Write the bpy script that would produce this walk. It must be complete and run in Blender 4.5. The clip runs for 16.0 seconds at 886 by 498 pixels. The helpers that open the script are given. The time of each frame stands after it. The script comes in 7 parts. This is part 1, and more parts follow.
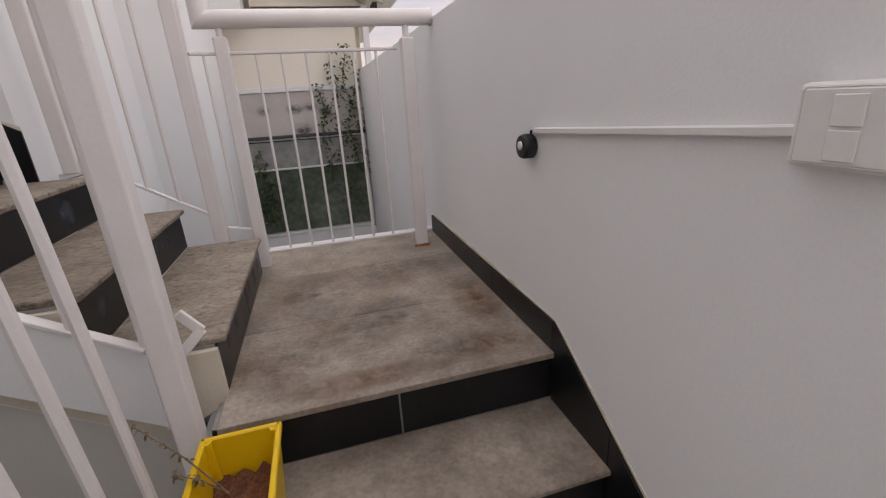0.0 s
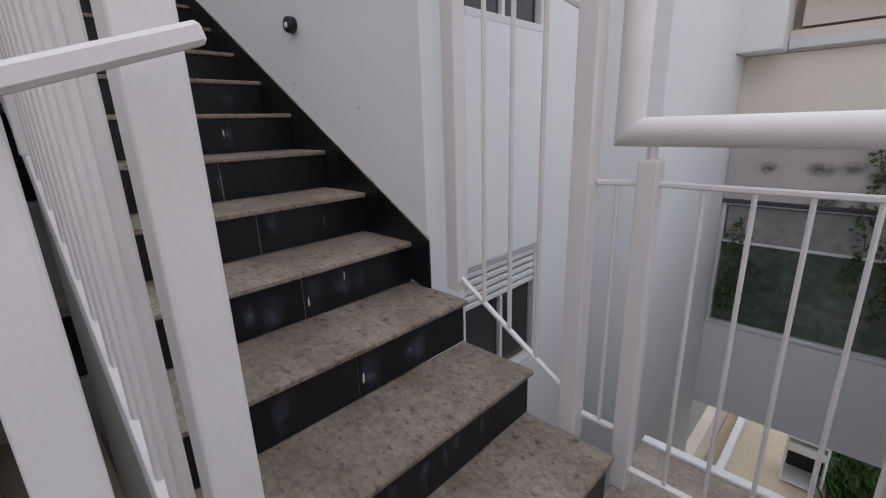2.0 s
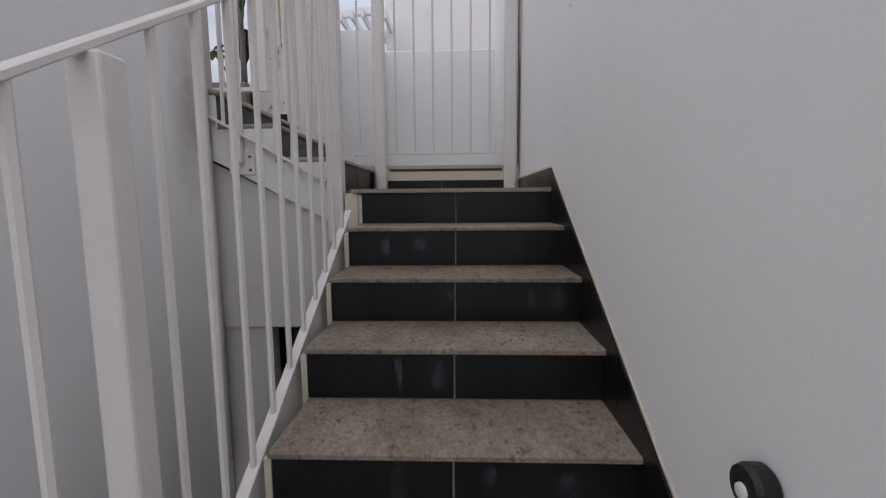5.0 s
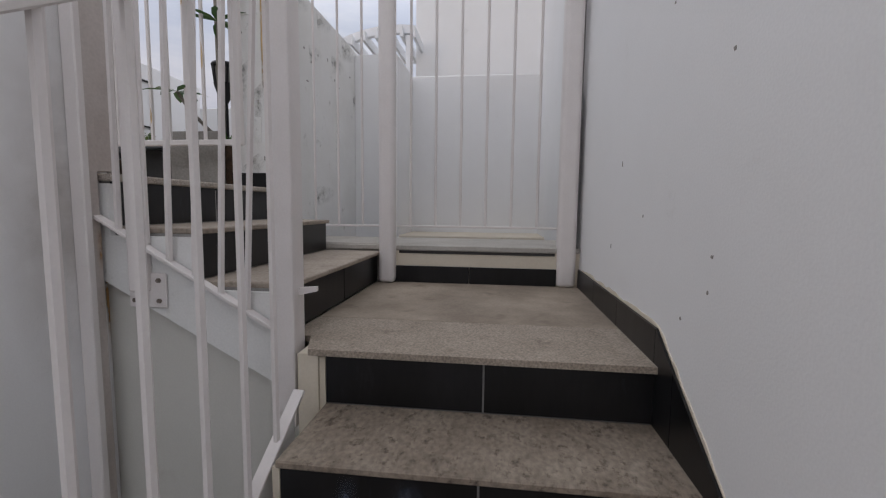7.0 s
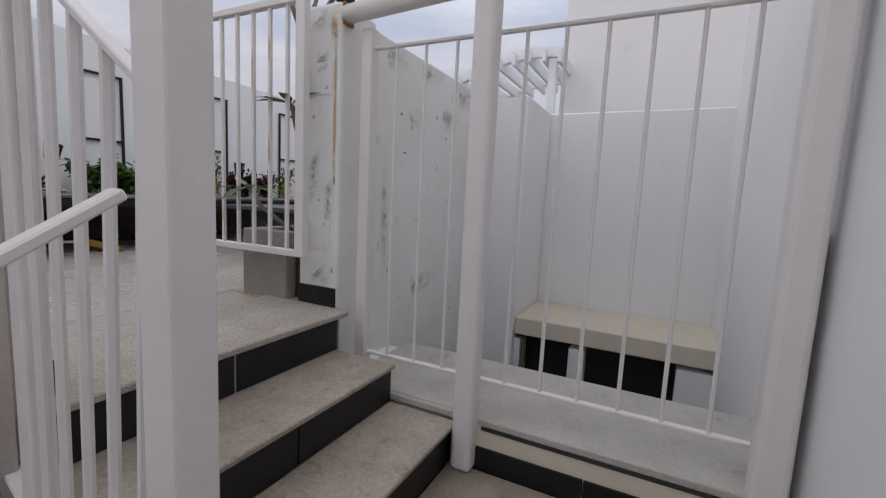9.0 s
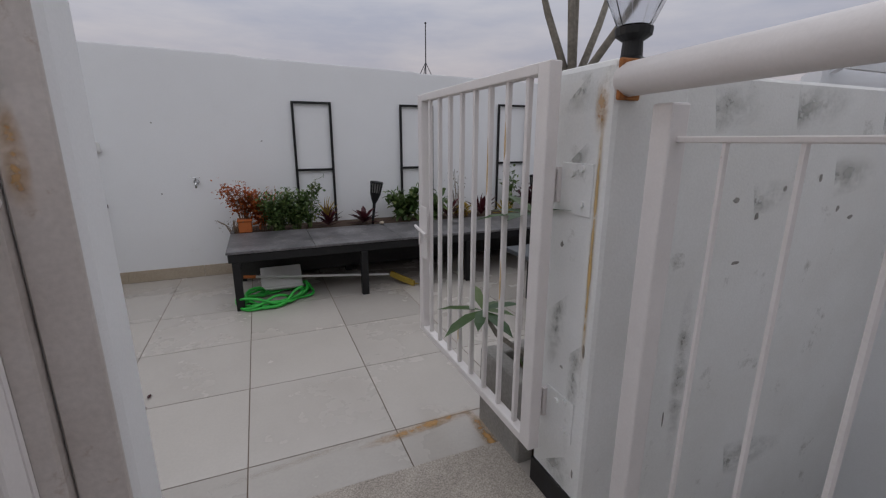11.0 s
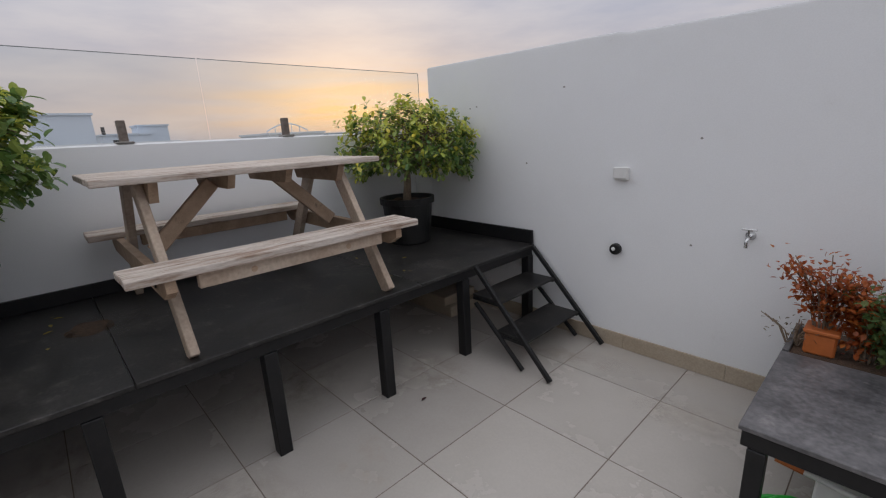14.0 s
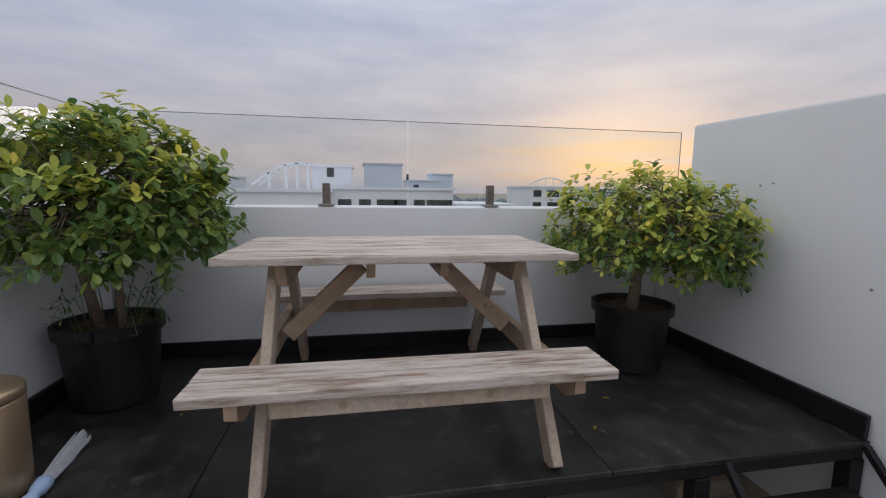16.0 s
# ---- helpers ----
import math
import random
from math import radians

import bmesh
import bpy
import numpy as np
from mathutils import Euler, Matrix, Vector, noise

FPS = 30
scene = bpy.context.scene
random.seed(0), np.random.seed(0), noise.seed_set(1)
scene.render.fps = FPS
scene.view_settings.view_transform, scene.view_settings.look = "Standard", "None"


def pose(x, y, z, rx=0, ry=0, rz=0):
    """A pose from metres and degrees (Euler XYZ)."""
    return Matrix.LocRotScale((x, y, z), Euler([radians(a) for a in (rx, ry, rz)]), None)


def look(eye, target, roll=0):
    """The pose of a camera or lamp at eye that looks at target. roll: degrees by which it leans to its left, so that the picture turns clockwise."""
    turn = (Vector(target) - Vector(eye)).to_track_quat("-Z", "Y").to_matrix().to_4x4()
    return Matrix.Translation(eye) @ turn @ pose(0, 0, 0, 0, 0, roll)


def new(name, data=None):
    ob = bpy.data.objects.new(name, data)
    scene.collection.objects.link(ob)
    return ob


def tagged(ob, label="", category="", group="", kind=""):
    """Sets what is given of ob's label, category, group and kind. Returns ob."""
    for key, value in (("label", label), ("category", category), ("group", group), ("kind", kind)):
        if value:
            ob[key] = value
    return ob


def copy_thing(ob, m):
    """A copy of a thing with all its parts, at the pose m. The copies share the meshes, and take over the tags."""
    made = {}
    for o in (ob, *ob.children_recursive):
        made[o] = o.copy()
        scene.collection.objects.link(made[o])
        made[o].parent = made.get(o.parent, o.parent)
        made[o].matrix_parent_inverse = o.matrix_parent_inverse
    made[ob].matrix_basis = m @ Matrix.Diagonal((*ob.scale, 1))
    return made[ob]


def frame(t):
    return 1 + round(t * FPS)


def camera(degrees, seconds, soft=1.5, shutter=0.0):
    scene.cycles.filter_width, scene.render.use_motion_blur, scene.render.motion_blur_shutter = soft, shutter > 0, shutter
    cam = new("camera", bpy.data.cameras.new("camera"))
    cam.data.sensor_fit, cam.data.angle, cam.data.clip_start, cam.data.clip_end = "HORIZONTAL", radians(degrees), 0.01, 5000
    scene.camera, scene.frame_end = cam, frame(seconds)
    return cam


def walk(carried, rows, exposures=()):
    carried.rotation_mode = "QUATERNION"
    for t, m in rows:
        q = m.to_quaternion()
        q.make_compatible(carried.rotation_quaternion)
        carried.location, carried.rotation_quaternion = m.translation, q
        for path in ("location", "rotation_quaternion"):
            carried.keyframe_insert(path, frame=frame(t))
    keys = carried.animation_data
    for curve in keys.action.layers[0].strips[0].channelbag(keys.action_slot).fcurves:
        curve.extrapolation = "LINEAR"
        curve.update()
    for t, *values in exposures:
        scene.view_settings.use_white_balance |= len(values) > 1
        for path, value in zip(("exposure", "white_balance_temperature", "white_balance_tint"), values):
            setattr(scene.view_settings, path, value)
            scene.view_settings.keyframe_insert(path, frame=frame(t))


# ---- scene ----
cam = camera(91.3, 16.0, soft=1.2)
PATH = [
    (0, (0.151, 0.459, 0.759), (0.649, 2.282, 0.104), -3.5),
    (0.5, (0.22, 0.756, 0.776), (-0.094, 2.63, 0.152), 6.2),
    (1, (0.227, 1.025, 0.858), (-0.442, 2.802, 0.227), 5.0),
    (1.5, (0.214, 1.281, 1.062), (-0.706, 2.95, 0.456), 1.1),
    (2, (0.242, 1.486, 1.172), (-1.104, 2.857, 0.617), -1.8),
    (2.5, (0.112, 1.663, 1.258), (-1.378, 2.877, 0.704), 3.5),
    (3, (-0.045, 1.871, 1.309), (-1.774, 2.72, 0.77), 3.0),
    (3.5, (-0.276, 1.996, 1.468), (-2.148, 2.402, 0.893), 2.9),
    (4, (-0.639, 2.082, 1.659), (-2.578, 2.288, 1.216), 2.4),
    (4.5, (-0.919, 2.172, 1.889), (-2.904, 2.265, 1.67), -0.4),
    (4.7, (-1.023, 2.155, 1.973), (-3.01, 2.148, 1.741), -0.8),
    (6.8, (-2.067, 2.154, 2.509), (-4.045, 1.932, 2.311), 0.5),
    (7, (-2.172, 2.165, 2.569), (-4.148, 1.92, 2.38), 0.6),
    (7.5, (-2.397, 2.162, 2.659), (-4.356, 1.813, 2.46), 0.3),
    (8, (-2.673, 2.265, 2.795), (-4.595, 1.743, 2.613), 0.3),
    (8.2, (-2.759, 2.263, 2.849), (-4.662, 1.669, 2.686), 0.9),
    (10.3, (-3.535, 1.864, 3.784), (-4.828, 0.411, 3.318), 2.4),
    (10.5, (-3.622, 1.813, 3.776), (-4.789, 0.258, 3.31), 2.1),
    (11, (-3.853, 1.683, 3.913), (-4.603, -0.105, 3.425), 0.1),
    (11.5, (-3.926, 1.446, 3.94), (-4.273, -0.463, 3.456), 2.3),
    (12, (-3.971, 1.111, 4.064), (-4.08, -0.822, 3.562), 1.9),
    (12.5, (-4.063, 0.855, 4.133), (-3.907, -1.075, 3.632), 3.5),
    (13, (-4.086, 0.638, 4.155), (-3.671, -1.241, 3.612), 1.5),
    (13.5, (-3.974, 0.232, 4.132), (-3.12, -1.488, 3.576), -0.9),
    (14, (-3.838, -0.088, 4.15), (-2.422, -1.401, 3.63), -2.9),
    (14.5, (-3.695, -0.284, 4.22), (-1.871, -0.947, 3.739), 2.0),
    (15, (-3.581, -0.402, 4.249), (-1.66, -0.836, 3.9), 1.5),
    (15.5, (-3.427, -0.592, 4.26), (-1.476, -0.924, 3.968), 0.1),
    (16, (-3.26, -0.764, 4.274), (-1.311, -1.127, 4.008), 0.7),
]
walk(cam, [(t, look(eye, target, roll)) for t, eye, target, roll in PATH], [(0.0, 0.45, 6800, 14), (0.5, 0.45, 6500, 12), (1.5, 0.32, 6200, 10), (2.0, 0.16, 6150, 10), (3.5, 0.38, 6250, 10), (4.5, 0.18, 6300, 10), (7.0, 0.04, 6350, 10), (8.0, 0.12, 6300, 10), (10.5, -0.22, 6250, 10), (11.5, -0.34, 6250, 10), (12.5, -0.36, 6400, 10), (13.5, -0.22, 6350, 10), (14.0, -0.16, 6250, 10), (14.5, -0.02, 6200, 10), (15.5, -0.2, 6100, 10), (16.0, -0.18, 6100, 10)])
# the place
# ---------------------------------------------------------------- world and sun
world = bpy.data.worlds.new("world")
scene.world = world
world.use_nodes = True
wt = world.node_tree
wt.nodes.clear()


def wnode(kind, **kw):
    n = wt.nodes.new(kind)
    for k, v in kw.items():
        n.inputs[k].default_value = v
    return n


w_out = wt.nodes.new("ShaderNodeOutputWorld")
w_bg = wt.nodes.new("ShaderNodeBackground")
w_sky = wt.nodes.new("ShaderNodeTexSky")
w_sky.sky_type = "NISHITA"
w_sky.sun_disc = False
w_sky.sun_elevation = radians(5)
w_sky.sun_rotation = radians(122)
w_sky.dust_density = 3.0
w_tc = wt.nodes.new("ShaderNodeTexCoord")
w_sep = wt.nodes.new("ShaderNodeSeparateXYZ")
wt.links.new(w_tc.outputs["Generated"], w_sep.inputs[0])
# overcast dusk dome, grey-blue aloft and paler towards the horizon
w_ramp = wt.nodes.new("ShaderNodeValToRGB")
w_ramp.color_ramp.elements[0].position = 0.0
w_ramp.color_ramp.elements[0].color = (0.52, 0.52, 0.57, 1)
w_ramp.color_ramp.elements[1].position = 1.0
w_ramp.color_ramp.elements[1].color = (1.27, 1.27, 1.31, 1)
for pos, col in ((0.06, (0.66, 0.58, 0.57, 1)), (0.16, (0.635, 0.605, 0.64, 1)), (0.36, (0.66, 0.69, 0.78, 1)), (0.50, (1.25, 1.25, 1.30, 1)), (0.66, (1.40, 1.40, 1.44, 1))):
    e = w_ramp.color_ramp.elements.new(pos)
    e.color = col
wt.links.new(w_sep.outputs["Z"], w_ramp.inputs[0])
# clouds: noise flattened towards the horizon
w_map = wt.nodes.new("ShaderNodeMapping")
w_map.inputs["Scale"].default_value = (1.5, 1.5, 7.0)
wt.links.new(w_tc.outputs["Generated"], w_map.inputs[0])
w_noise = wnode("ShaderNodeTexNoise", Scale=2.0, Detail=7.0, Roughness=0.58)
wt.links.new(w_map.outputs[0], w_noise.inputs["Vector"])
w_cr = wt.nodes.new("ShaderNodeValToRGB")
w_cr.color_ramp.elements[0].position = 0.36
w_cr.color_ramp.elements[0].color = (0.84, 0.86, 0.92, 1)
w_cr.color_ramp.elements[1].position = 0.64
w_cr.color_ramp.elements[1].color = (1.09, 1.06, 1.03, 1)
wt.links.new(w_noise.outputs[0], w_cr.inputs[0])
w_mul = wt.nodes.new("ShaderNodeMixRGB")
w_mul.blend_type = "MULTIPLY"
w_mul.inputs[0].default_value = 1.0
wt.links.new(w_ramp.outputs[0], w_mul.inputs[1])
wt.links.new(w_cr.outputs[0], w_mul.inputs[2])
# sunset glow round the low sun behind the clouds
SUN_DIR = Vector((0.845, -0.53, 0.060)).normalized()
w_dot = wt.nodes.new("ShaderNodeVectorMath")
w_dot.operation = "DOT_PRODUCT"
w_flat = wt.nodes.new("ShaderNodeMapping")
w_flat.inputs["Scale"].default_value = (1, 1, 4.2)
w_norm = wt.nodes.new("ShaderNodeVectorMath")
w_norm.operation = "NORMALIZE"
wt.links.new(w_tc.outputs["Generated"], w_flat.inputs[0])
wt.links.new(w_flat.outputs[0], w_norm.inputs[0])
wt.links.new(w_norm.outputs[0], w_dot.inputs[0])
w_dot.inputs[1].default_value = Vector((SUN_DIR.x, SUN_DIR.y, SUN_DIR.z * 4.2)).normalized()
w_pow = wt.nodes.new("ShaderNodeMath")
w_pow.operation = "POWER"
w_pow.inputs[1].default_value = 36.0
w_max = wt.nodes.new("ShaderNodeMath")
w_max.operation = "MAXIMUM"
w_max.inputs[1].default_value = 0.0
wt.links.new(w_dot.outputs["Value"], w_max.inputs[0])
wt.links.new(w_max.outputs[0], w_pow.inputs[0])
w_map2 = wt.nodes.new("ShaderNodeMapping")
w_map2.inputs["Scale"].default_value = (2.0, 2.0, 26.0)
wt.links.new(w_tc.outputs["Generated"], w_map2.inputs[0])
w_n2 = wnode("ShaderNodeTexNoise", Scale=2.2, Detail=5.0)
wt.links.new(w_map2.outputs[0], w_n2.inputs["Vector"])
w_r2 = wt.nodes.new("ShaderNodeMapRange")
w_r2.inputs[1].default_value, w_r2.inputs[2].default_value = 0.35, 0.62
wt.links.new(w_n2.outputs[0], w_r2.inputs[0])
w_m2 = wt.nodes.new("ShaderNodeMath")
w_m2.operation = "MULTIPLY"
wt.links.new(w_pow.outputs[0], w_m2.inputs[0])
wt.links.new(w_r2.outputs[0], w_m2.inputs[1])
w_add = wt.nodes.new("ShaderNodeMixRGB")
w_add.blend_type = "MIX"
w_add.inputs[2].default_value = (0.86, 0.56, 0.32, 1)
wt.links.new(w_m2.outputs[0], w_add.inputs[0])
wt.links.new(w_mul.outputs[0], w_add.inputs[1])
# a share of clear sky shows through the overcast
w_mix = wt.nodes.new("ShaderNodeMixRGB")
w_mix.inputs[0].default_value = 0.12
w_dim = wt.nodes.new("ShaderNodeMixRGB")
w_dim.blend_type = "MULTIPLY"
w_dim.inputs[0].default_value = 1.0
w_dim.inputs[2].default_value = (0.09, 0.09, 0.09, 1)
wt.links.new(w_sky.outputs[0], w_dim.inputs[1])
wt.links.new(w_add.outputs[0], w_mix.inputs[1])
wt.links.new(w_dim.outputs[0], w_mix.inputs[2])
wt.links.new(w_mix.outputs[0], w_bg.inputs[0])
w_bg.inputs[1].default_value = 1.0
wt.links.new(w_bg.outputs[0], w_out.inputs[0])

sun = new("sun", bpy.data.lights.new("sun", "SUN"))
sun.data.energy, sun.data.angle, sun.data.color = 0.5, radians(20), (1.0, 0.84, 0.70)
sun.matrix_world = look(SUN_DIR * 30, (0, 0, 3.2))


# ---------------------------------------------------------------- materials
def rgba(c):
    return (c[0], c[1], c[2], 1.0)


def material(name, base, rough=0.6, metal=0.0, var=None, scale=4.0, grain=60.0, amount=0.5, grain_amount=0.15, bump=0.1,
             stain=None, stain_scale=1.2, stain_lo=0.56, stain_hi=0.72, stretch=(1, 1, 1), obj=False, island=0.0, spec=0.5, rnd=0.0):
    """Principled surface: a broad mottling to var, a fine grain, stains with a shape of their own, and relief."""
    m = bpy.data.materials.new(name)
    m.use_nodes = True
    nt = m.node_tree
    b = nt.nodes["Principled BSDF"]
    b.inputs["Metallic"].default_value = metal
    b.inputs["Specular IOR Level"].default_value = spec
    if obj:
        src = nt.nodes.new("ShaderNodeTexCoord").outputs["Object"]
    else:
        src = nt.nodes.new("ShaderNodeNewGeometry").outputs["Position"]
    mp = nt.nodes.new("ShaderNodeMapping")
    mp.inputs["Scale"].default_value = stretch
    nt.links.new(src, mp.inputs[0])
    vec = mp.outputs[0]
    if rnd:
        oi = nt.nodes.new("ShaderNodeObjectInfo")
        ad = nt.nodes.new("ShaderNodeVectorMath")
        ad.operation = "MULTIPLY_ADD"
        nt.links.new(oi.outputs["Random"], ad.inputs[0])
        ad.inputs[1].default_value = (37.0, 23.0, 11.0)
        nt.links.new(vec, ad.inputs[2])
        vec = ad.outputs[0]
    n1 = nt.nodes.new("ShaderNodeTexNoise")
    n1.inputs["Scale"].default_value, n1.inputs["Detail"].default_value = scale, 6
    n1.inputs["Roughness"].default_value = 0.62
    nt.links.new(vec, n1.inputs["Vector"])
    n2 = nt.nodes.new("ShaderNodeTexNoise")
    n2.inputs["Scale"].default_value, n2.inputs["Detail"].default_value = grain, 3
    nt.links.new(vec, n2.inputs["Vector"])
    r1 = nt.nodes.new("ShaderNodeMapRange")
    r1.inputs[1].default_value, r1.inputs[2].default_value = 0.35, 0.68
    r1.inputs[4].default_value = amount
    nt.links.new(n1.outputs[0], r1.inputs[0])
    mx = nt.nodes.new("ShaderNodeMixRGB")
    mx.inputs[1].default_value = rgba(base)
    mx.inputs[2].default_value = rgba(var or [c * 0.8 for c in base])
    nt.links.new(r1.outputs[0], mx.inputs[0])
    out = mx.outputs[0]
    if stain:
        n3 = nt.nodes.new("ShaderNodeTexNoise")
        n3.inputs["Scale"].default_value, n3.inputs["Detail"].default_value = stain_scale, 8
        n3.inputs["Roughness"].default_value = 0.7
        nt.links.new(vec, n3.inputs["Vector"])
        r3 = nt.nodes.new("ShaderNodeMapRange")
        r3.inputs[1].default_value, r3.inputs[2].default_value = stain_lo, stain_hi
        nt.links.new(n3.outputs[0], r3.inputs[0])
        ms = nt.nodes.new("ShaderNodeMixRGB")
        nt.links.new(r3.outputs[0], ms.inputs[0])
        nt.links.new(out, ms.inputs[1])
        ms.inputs[2].default_value = rgba(stain)
        out = ms.outputs[0]
    r2 = nt.nodes.new("ShaderNodeMapRange")
    r2.inputs[1].default_value, r2.inputs[2].default_value = 0.3, 0.7
    r2.inputs[3].default_value, r2.inputs[4].default_value = 1 - grain_amount, 1 + grain_amount
    nt.links.new(n2.outputs[0], r2.inputs[0])
    mg = nt.nodes.new("ShaderNodeMixRGB")
    mg.blend_type = "MULTIPLY"
    mg.inputs[0].default_value = 1.0
    nt.links.new(out, mg.inputs[1])
    nt.links.new(r2.outputs[0], mg.inputs[2])
    out = mg.outputs[0]
    if island or rnd:
        if island:
            ge = nt.nodes.new("ShaderNodeNewGeometry").outputs["Random Per Island"]
        else:
            ge = nt.nodes.new("ShaderNodeObjectInfo").outputs["Random"]
        k = island or 0.10
        r4 = nt.nodes.new("ShaderNodeMapRange")
        r4.inputs[3].default_value, r4.inputs[4].default_value = 1 - k, 1 + k
        nt.links.new(ge, r4.inputs[0])
        mi = nt.nodes.new("ShaderNodeMixRGB")
        mi.blend_type = "MULTIPLY"
        mi.inputs[0].default_value = 1.0
        nt.links.new(out, mi.inputs[1])
        nt.links.new(r4.outputs[0], mi.inputs[2])
        out = mi.outputs[0]
    nt.links.new(out, b.inputs["Base Color"])
    rr = nt.nodes.new("ShaderNodeMapRange")
    rr.inputs[3].default_value, rr.inputs[4].default_value = max(0.03, rough - 0.1), min(1, rough + 0.1)
    nt.links.new(n1.outputs[0], rr.inputs[0])
    nt.links.new(rr.outputs[0], b.inputs["Roughness"])
    if bump:
        bp = nt.nodes.new("ShaderNodeBump")
        bp.inputs["Strength"].default_value, bp.inputs["Distance"].default_value = bump, 0.004
        nt.links.new(n2.outputs[0], bp.inputs["Height"])
        nt.links.new(bp.outputs[0], b.inputs["Normal"])
    return m


def leaf_material(name, a, c, k=0.35, rough=0.4):
    m = bpy.data.materials.new(name)
    m.use_nodes = True
    nt = m.node_tree
    b = nt.nodes["Principled BSDF"]
    g = nt.nodes.new("ShaderNodeNewGeometry")
    cr = nt.nodes.new("ShaderNodeValToRGB")
    cr.color_ramp.elements[0].color, cr.color_ramp.elements[1].color = rgba(a), rgba(c)
    cr.color_ramp.elements[1].position = 1.0
    e = cr.color_ramp.elements.new(0.75)
    e.color = rgba([x * (1 - k) + y * k for x, y in zip(a, c)])
    nt.links.new(g.outputs["Random Per Island"], cr.inputs[0])
    nt.links.new(cr.outputs[0], b.inputs["Base Color"])
    b.inputs["Roughness"].default_value = rough
    tr = nt.nodes.new("ShaderNodeBsdfTranslucent")
    nt.links.new(cr.outputs[0], tr.inputs[0])
    ms = nt.nodes.new("ShaderNodeMixShader")
    ms.inputs[0].default_value = 0.35
    nt.links.new(b.outputs[0], ms.inputs[1])
    nt.links.new(tr.outputs[0], ms.inputs[2])
    nt.links.new(ms.outputs[0], nt.nodes["Material Output"].inputs[0])
    return m


def glass_material(name, color, rough=0.06):
    m = bpy.data.materials.new(name)
    m.use_nodes = True
    b = m.node_tree.nodes["Principled BSDF"]
    b.inputs["Base Color"].default_value = rgba(color)
    b.inputs["Roughness"].default_value = rough
    b.inputs["Transmission Weight"].default_value = 1.0
    b.inputs["IOR"].default_value = 1.45
    return m


def sheet_glass(name, tint):
    """Thin flat glass: clear to look through, with a mirror gloss that grows towards grazing angles."""
    m = bpy.data.materials.new(name)
    m.use_nodes = True
    nt = m.node_tree
    nt.nodes.remove(nt.nodes["Principled BSDF"])
    tp = nt.nodes.new("ShaderNodeBsdfTransparent")
    tp.inputs[0].default_value = rgba(tint)
    gl = nt.nodes.new("ShaderNodeBsdfGlossy")
    gl.inputs["Roughness"].default_value = 0.0
    lw = nt.nodes.new("ShaderNodeLayerWeight")
    lw.inputs["Blend"].default_value = 0.5
    pw = nt.nodes.new("ShaderNodeMath")
    pw.operation = "POWER"
    pw.inputs[1].default_value = 4.0
    nt.links.new(lw.outputs["Facing"], pw.inputs[0])
    fr = nt.nodes.new("ShaderNodeMapRange")
    fr.inputs[3].default_value, fr.inputs[4].default_value = 0.04, 0.9
    nt.links.new(pw.outputs[0], fr.inputs[0])
    mx = nt.nodes.new("ShaderNodeMixShader")
    nt.links.new(fr.outputs[0], mx.inputs[0])
    nt.links.new(tp.outputs[0], mx.inputs[1])
    nt.links.new(gl.outputs[0], mx.inputs[2])
    nt.links.new(mx.outputs[0], nt.nodes["Material Output"].inputs[0])
    return m


def stain_material(name, color, rough=0.85, strength=1.0, scale=9.0):
    """A film that fades out from its middle and breaks up in patches."""
    m = bpy.data.materials.new(name)
    m.use_nodes = True
    nt = m.node_tree
    b = nt.nodes["Principled BSDF"]
    b.inputs["Roughness"].default_value = rough
    tc = nt.nodes.new("ShaderNodeTexCoord")
    gr = nt.nodes.new("ShaderNodeTexGradient")
    gr.gradient_type = "SPHERICAL"
    nt.links.new(tc.outputs["Object"], gr.inputs[0])
    ge = nt.nodes.new("ShaderNodeNewGeometry")
    n1 = nt.nodes.new("ShaderNodeTexNoise")
    n1.inputs["Scale"].default_value, n1.inputs["Detail"].default_value = scale, 8
    n1.inputs["Roughness"].default_value = 0.7
    nt.links.new(ge.outputs["Position"], n1.inputs["Vector"])
    mr = nt.nodes.new("ShaderNodeMapRange")
    mr.inputs[1].default_value, mr.inputs[2].default_value = 0.36, 0.66
    nt.links.new(n1.outputs[0], mr.inputs[0])
    sq = nt.nodes.new("ShaderNodeMath")
    sq.operation = "MULTIPLY"
    nt.links.new(gr.outputs[1], sq.inputs[0])
    nt.links.new(mr.outputs[0], sq.inputs[1])
    sm = nt.nodes.new("ShaderNodeMath")
    sm.operation = "MULTIPLY"
    sm.use_clamp = True
    sm.inputs[1].default_value = strength * 2.0
    nt.links.new(sq.outputs[0], sm.inputs[0])
    mc = nt.nodes.new("ShaderNodeMixRGB")
    mc.inputs[1].default_value = rgba([c * 1.25 for c in color])
    mc.inputs[2].default_value = rgba([c * 0.7 for c in color])
    nt.links.new(n1.outputs[0], mc.inputs[0])
    nt.links.new(mc.outputs[0], b.inputs["Base Color"])
    tp = nt.nodes.new("ShaderNodeBsdfTransparent")
    mx = nt.nodes.new("ShaderNodeMixShader")
    nt.links.new(sm.outputs[0], mx.inputs[0])
    nt.links.new(tp.outputs[0], mx.inputs[1])
    nt.links.new(b.outputs[0], mx.inputs[2])
    nt.links.new(mx.outputs[0], nt.nodes["Material Output"].inputs[0])
    return m


